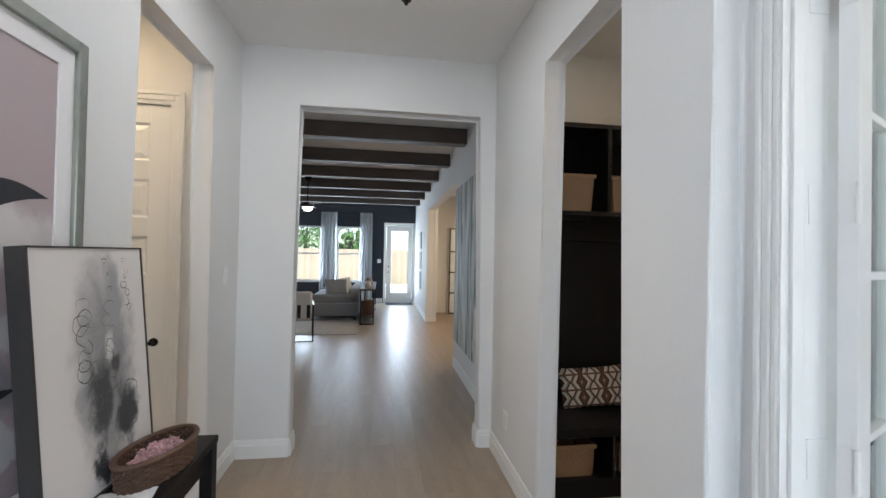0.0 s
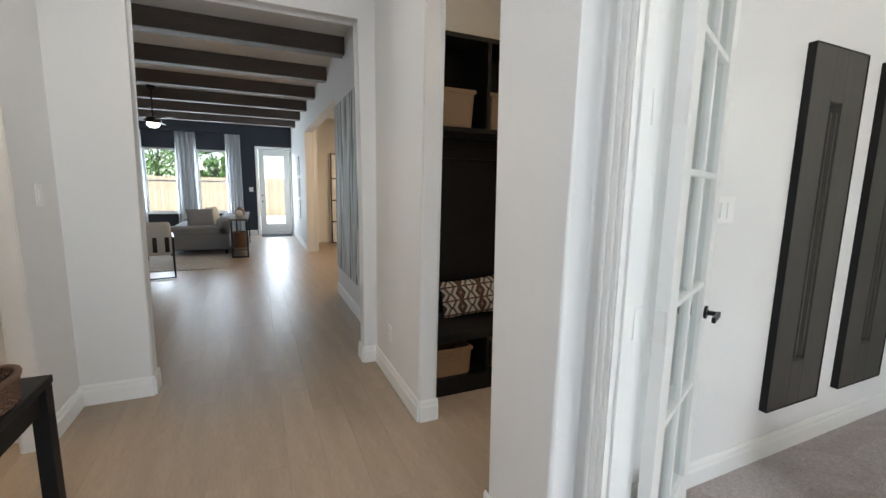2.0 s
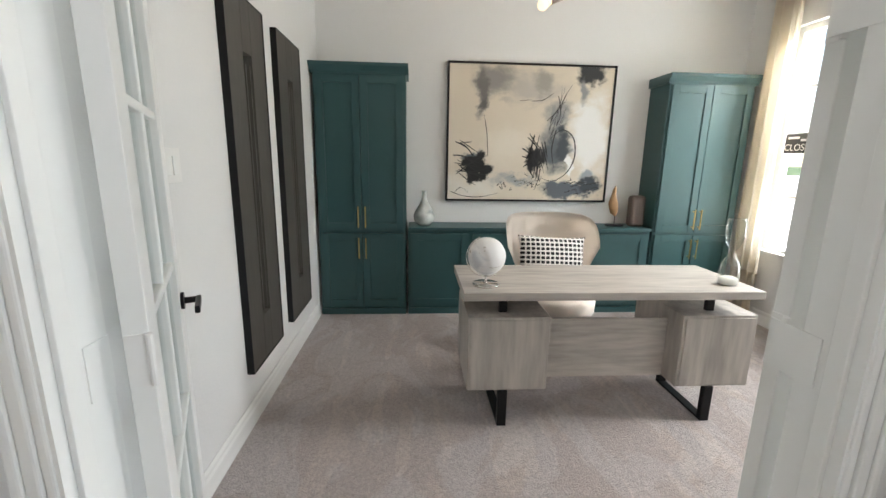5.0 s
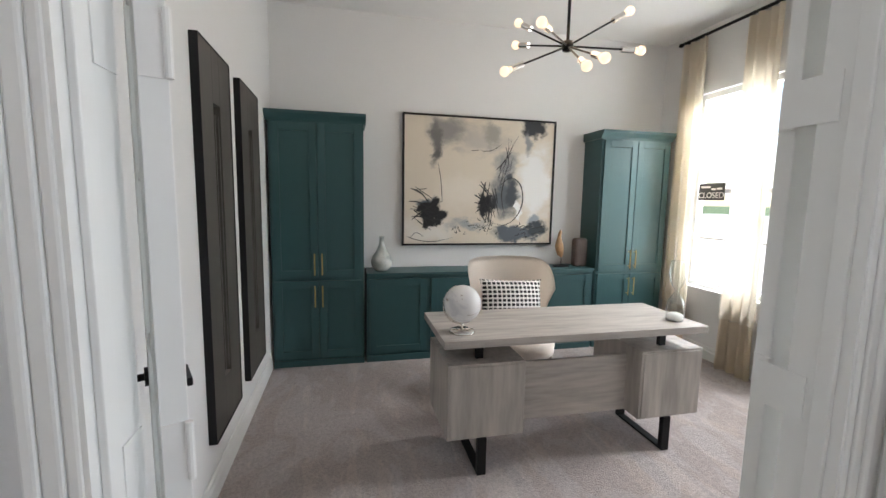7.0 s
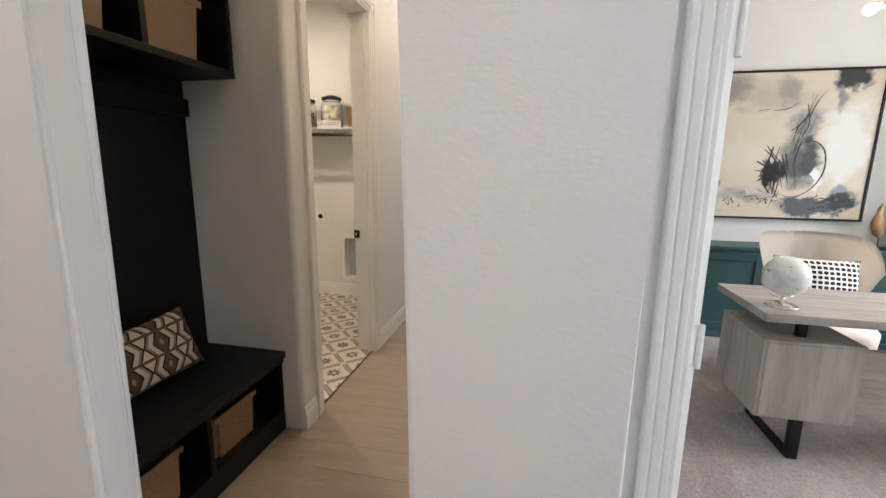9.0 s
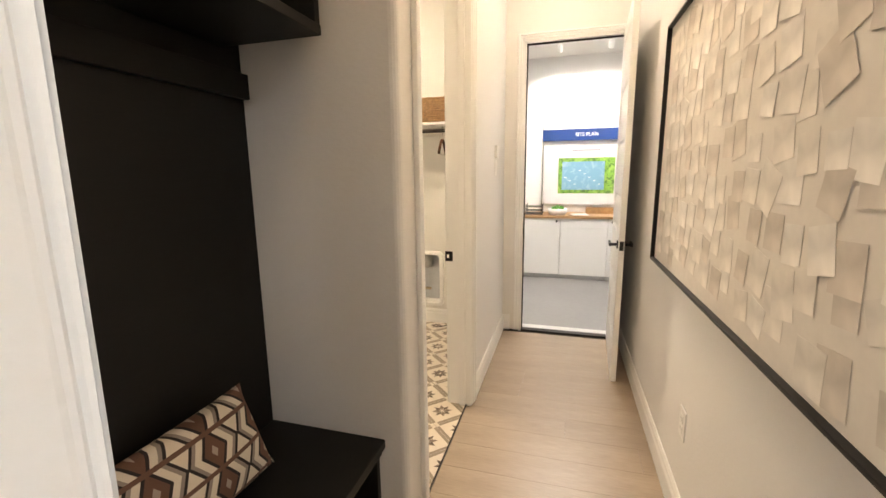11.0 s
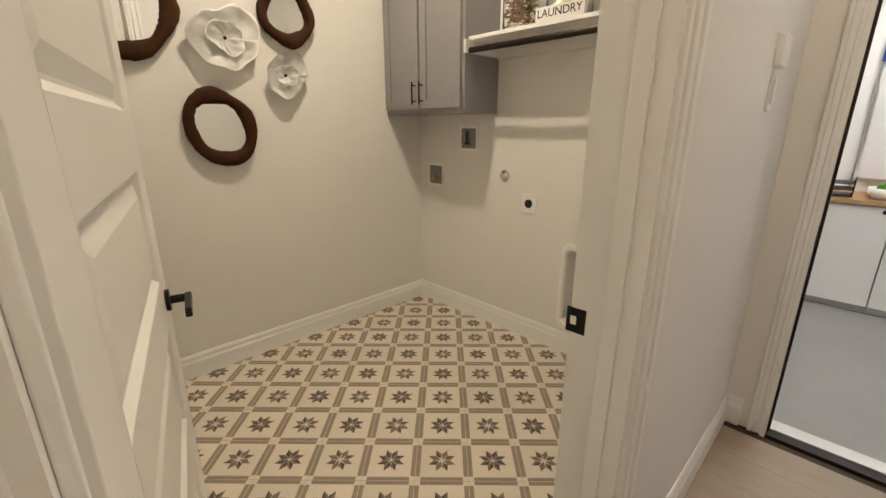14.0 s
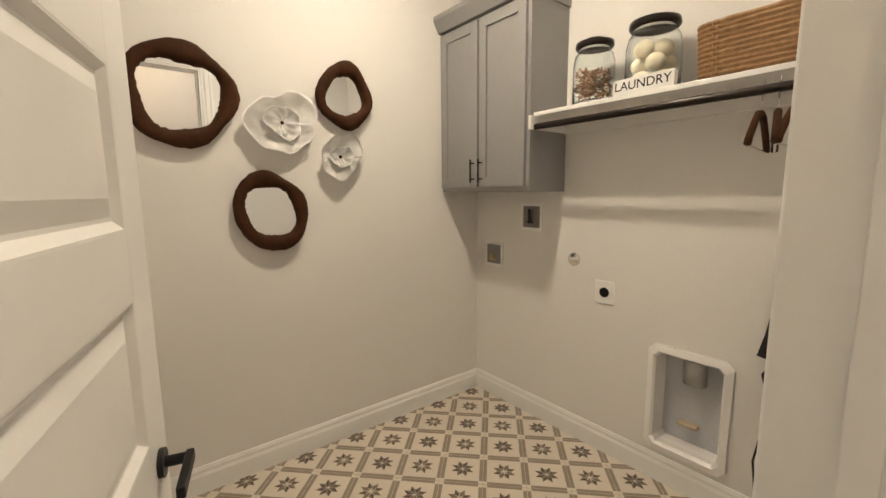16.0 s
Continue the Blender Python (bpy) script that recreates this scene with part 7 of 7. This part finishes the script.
def tree(label, x, y, height, spread, seed):
    d = thing("tree", label, "tree", (x, y, -0.15))
    rnd = random.Random(seed)
    part("trunk", rod(bmesh.new(), (0, 0, 0), (0.1, 0, height * 0.55), 0.16, 10, 0.07), mat("bark", (0.10, 0.08, 0.06), 0.9, vary=0.3, grain=20, bump=0.5), d)
    bm = bmesh.new()
    for k in range(9):
        a = rnd.uniform(0, 6.28)
        rod(bm, (0.05, 0, height * rnd.uniform(0.3, 0.5)), (spread * 0.6 * math.cos(a), spread * 0.6 * math.sin(a), height * rnd.uniform(0.6, 0.9)), 0.05, 6, 0.015)
    part("limbs", bm, mat("bark", (0.10, 0.08, 0.06), 0.9, vary=0.3, grain=20), d)
    verts, faces = [], []
    clumps = [(rnd.uniform(-1, 1) * spread * 0.75, rnd.uniform(-1, 1) * spread * 0.75, height * rnd.uniform(0.26, 0.95), rnd.uniform(0.35, 0.7) * spread * 0.5) for _ in range(26)]
    for k in range(5200):
        cx, cy, cz, r = rnd.choice(clumps)
        p = Vector((rnd.gauss(0, 1), rnd.gauss(0, 1), rnd.gauss(0, 0.8))).normalized() * r * rnd.random() ** 0.4 + Vector((cx, cy, cz))
        q = Euler((rnd.uniform(0, 6), rnd.uniform(0, 6), rnd.uniform(0, 6))).to_matrix()
        s = rnd.uniform(0.06, 0.12)
        i = len(verts)
        verts += [p + q @ Vector(v) for v in ((-s, 0, 0), (0, -s * 0.5, 0), (s, 0, 0), (0, s * 0.5, 0.02))]
        faces.append((i, i + 1, i + 2, i + 3))
    me = bpy.data.meshes.new("crown")
    me.from_pydata(verts, [], faces)
    me.materials.append(mat("tree_leaf", (0.11, 0.20, 0.05), 0.6, vary=0.35, grain=3, bump=0))
    o = new("crown", me)
    o.parent = d
for args in (("broad green shade tree beyond the fence", -4.5, 26.0, 5.6, 3.2, 1), ("broad green shade tree beyond the fence", -1.7, 27.0, 4.6, 1.3, 2), ("small green street tree outside the office", 6.0, -14.0, 5.0, 1.8, 3)):
    tree(*args)

# ---- floor pieces ----
fl = tagged(new("floor_planks"), "light oak plank floor with fine joints", "floor", kind="structure")
PW_, PL = 0.182, 1.22
cache = {}
rnd = random.Random(12)
rest_v, rest_f = [], []
def plank_mesh(w, l):
    key = (round(w, 3), round(l, 3))
    if key not in cache:
        bm = boxes((0, w - 0.0006, 0, l - 0.0006, -0.010, 0.0), )
        bmesh.ops.bevel(bm, geom=[e for e in bm.edges if all(v.co.z > -0.001 for v in e.verts)], offset=0.0006, segments=1, affect="EDGES")
        me = bpy.data.meshes.new("plank")
        bm.to_mesh(me)
        bm.free()
        me.materials.append(OAK)
        cache[key] = me
    return cache[key]
count = 0
x = -5.2
while x < 4.5:
    y = -1.6 - rnd.uniform(0, 1.0)
    while y < GY:
        a, b = max(y, -1.6), min(y + PL, GY)
        cx, cy = x + PW_ / 2, (a + b) / 2
        y += PL
        if cx >= 1.1 and y < 4.9 and a < 3.2:
            a, b = max(a, 1.44), min(b, 2.73 if cx > 2.1 else 3.1)
            if cx > 4.5 or b - a < 0.02:
                continue
        elif not ((-1.05 < cx < 1.15) or (cx <= -1.05 and (cy > 3.3 or cx > -3.1)) or (1.1 <= cx < 3.6 and a > 4.5)):
            continue
        cy = (a + b) / 2
        near = (-1.05 < cx < 1.15 and b < 9.5) or (cx > 1.1 and cy < 3)
        if near and count < 300:
            o = new("plank", plank_mesh(PW_, b - a))
            o.parent = fl
            o.matrix_basis = pose(x, a, 0)
            count += 1
        else:
            i = len(rest_v)
            w = PW_ - 0.0006
            rest_v += [(x + u * w, a + v * (b - a - 0.0006), z) for z in (-0.01, 0) for u, v in ((0, 0), (1, 0), (1, 1), (0, 1))]
            rest_f += [(i + 4, i + 5, i + 6, i + 7), (i, i + 1, i + 5, i + 4), (i + 1, i + 2, i + 6, i + 5), (i + 2, i + 3, i + 7, i + 6), (i + 3, i, i + 4, i + 7)]
    x += PW_
me = bpy.data.meshes.new("far_planks")
me.from_pydata(rest_v, [], rest_f)
me.materials.append(OAK)
o = new("far_planks", me)
o.parent = fl
tagged(o, "light oak planks farther off", kind="stuff")

tf = tagged(new("floor_tiles"), "cream encaustic tile floor laid diagonally with taupe bars and brown stars", "floor", kind="structure")
TILE = per_piece(mat("cream_tile", (0.70, 0.635, 0.545), 0.45, vary=0.05, grain=18, bump=0.03), 0.95, 1.04)
BAR = mat("taupe_glaze", (0.30, 0.245, 0.185), 0.45, vary=0.10, grain=25, bump=0.03)
DARKP = mat("brown_glaze", (0.07, 0.05, 0.035), 0.45, vary=0.2, grain=30)
MIDP = mat("tan_glaze", (0.20, 0.15, 0.11), 0.45, vary=0.2, grain=30)
GROUT = mat("grout", (0.50, 0.44, 0.36), 0.9, vary=0.1, grain=80)
PITCH = 0.21
def tile_bm(kind):
    bm = bmesh.new()
    s = PITCH / 2 - 0.001
    box(bm, -s, s, -s, s, -0.012, 0.004)
    zt = 0.0046
    def poly(pts, mi):
        f = bm.faces.new([bm.verts.new((px, py, zt)) for px, py in pts])
        f.material_index = mi
    b, c = 0.0175, s - 0.021
    for k in range(4):
        ca, sa = (1, 0, -1, 0)[k], (0, 1, 0, -1)[k]
        R = lambda px, py: (px * ca - py * sa, px * sa + py * ca)
        poly([R(s - b, -c), R(s - 0.0005, -c), R(s - 0.0005, c), R(s - b, c)], 1)
    for k in range(8):
        a = k * math.pi / 4 + math.pi / 8
        r1, r2 = 0.060, 0.034
        tip = (r1 * math.cos(a), r1 * math.sin(a))
        l = (r2 * math.cos(a + 0.385), r2 * math.sin(a + 0.385))
        r = (r2 * math.cos(a - 0.385), r2 * math.sin(a - 0.385))
        g = 0.011 if kind and k % 2 == 0 else 0.004
        o_ = (g * math.cos(a), g * math.sin(a))
        dark = (2, 3) if (k % 2 == 0) else ((3, 3) if kind else (2, 3))
        poly([o_, l, tip], dark[0])
        poly([o_, tip, r], dark[1])
    return bm
tmesh = []
for kind in (0, 1):
    me = bpy.data.meshes.new("tile")
    b_ = tile_bm(kind)
    b_.to_mesh(me)
    b_.free()
    for m in (TILE, BAR, DARKP, MIDP):
        me.materials.append(m)
    tmesh.append(me)
RX0, RX1, RY0, RY1 = 2.24, 4.50, LY + 0.03, 4.71
e = PITCH / math.sqrt(2)
for i in range(-16, 17):
    for j in range(-16, 17):
        cx, cy = 3.805 + (i - j) * e, 4.064 + (i + j) * e
        d = e + 0.001
        if cx + d < RX0 or cx - d > RX1 or cy + d < RY0 or cy - d > RY1:
            continue
        cut = cx - d < RX0 or cx + d > RX1 or cy - d < RY0 or cy + d > RY1
        kind = (i + j) % 2
        m = pose(cx, cy, 0, 0, 0, 45)
        if not cut:
            o = new("tile", tmesh[kind])
            o.parent = tf
            o.matrix_basis = m
            continue
        bm = tile_bm(kind)
        inv = m.inverted()
        for co, no in (((RX0, 0, 0), (-1, 0, 0)), ((RX1, 0, 0), (1, 0, 0)), ((0, RY0, 0), (0, -1, 0)), ((0, RY1, 0), (0, 1, 0))):
            bmesh.ops.bisect_plane(bm, geom=bm.verts[:] + bm.edges[:] + bm.faces[:], plane_co=inv @ Vector(co), plane_no=inv.to_3x3() @ Vector(no), clear_outer=True)
        if not bm.faces:
            bm.free()
            continue
        me = bpy.data.meshes.new("tile")
        bm.to_mesh(me)
        bm.free()
        for mm in (TILE, BAR, DARKP, MIDP):
            me.materials.append(mm)
        o = new("tile", me)
        o.parent = tf
        o.matrix_basis = m
structure("tile_bed", boxes((RX0, RX1, RY0, RY1, -0.0115, 0.0025)), GROUT, "grout bed between tiles")
structure("trim", boxes((2.352, 3.163, RY0 - 0.008, RY0, -0.005, 0.007), bevel=0.001), BRONZE, "thin metal edge between plank and tile")
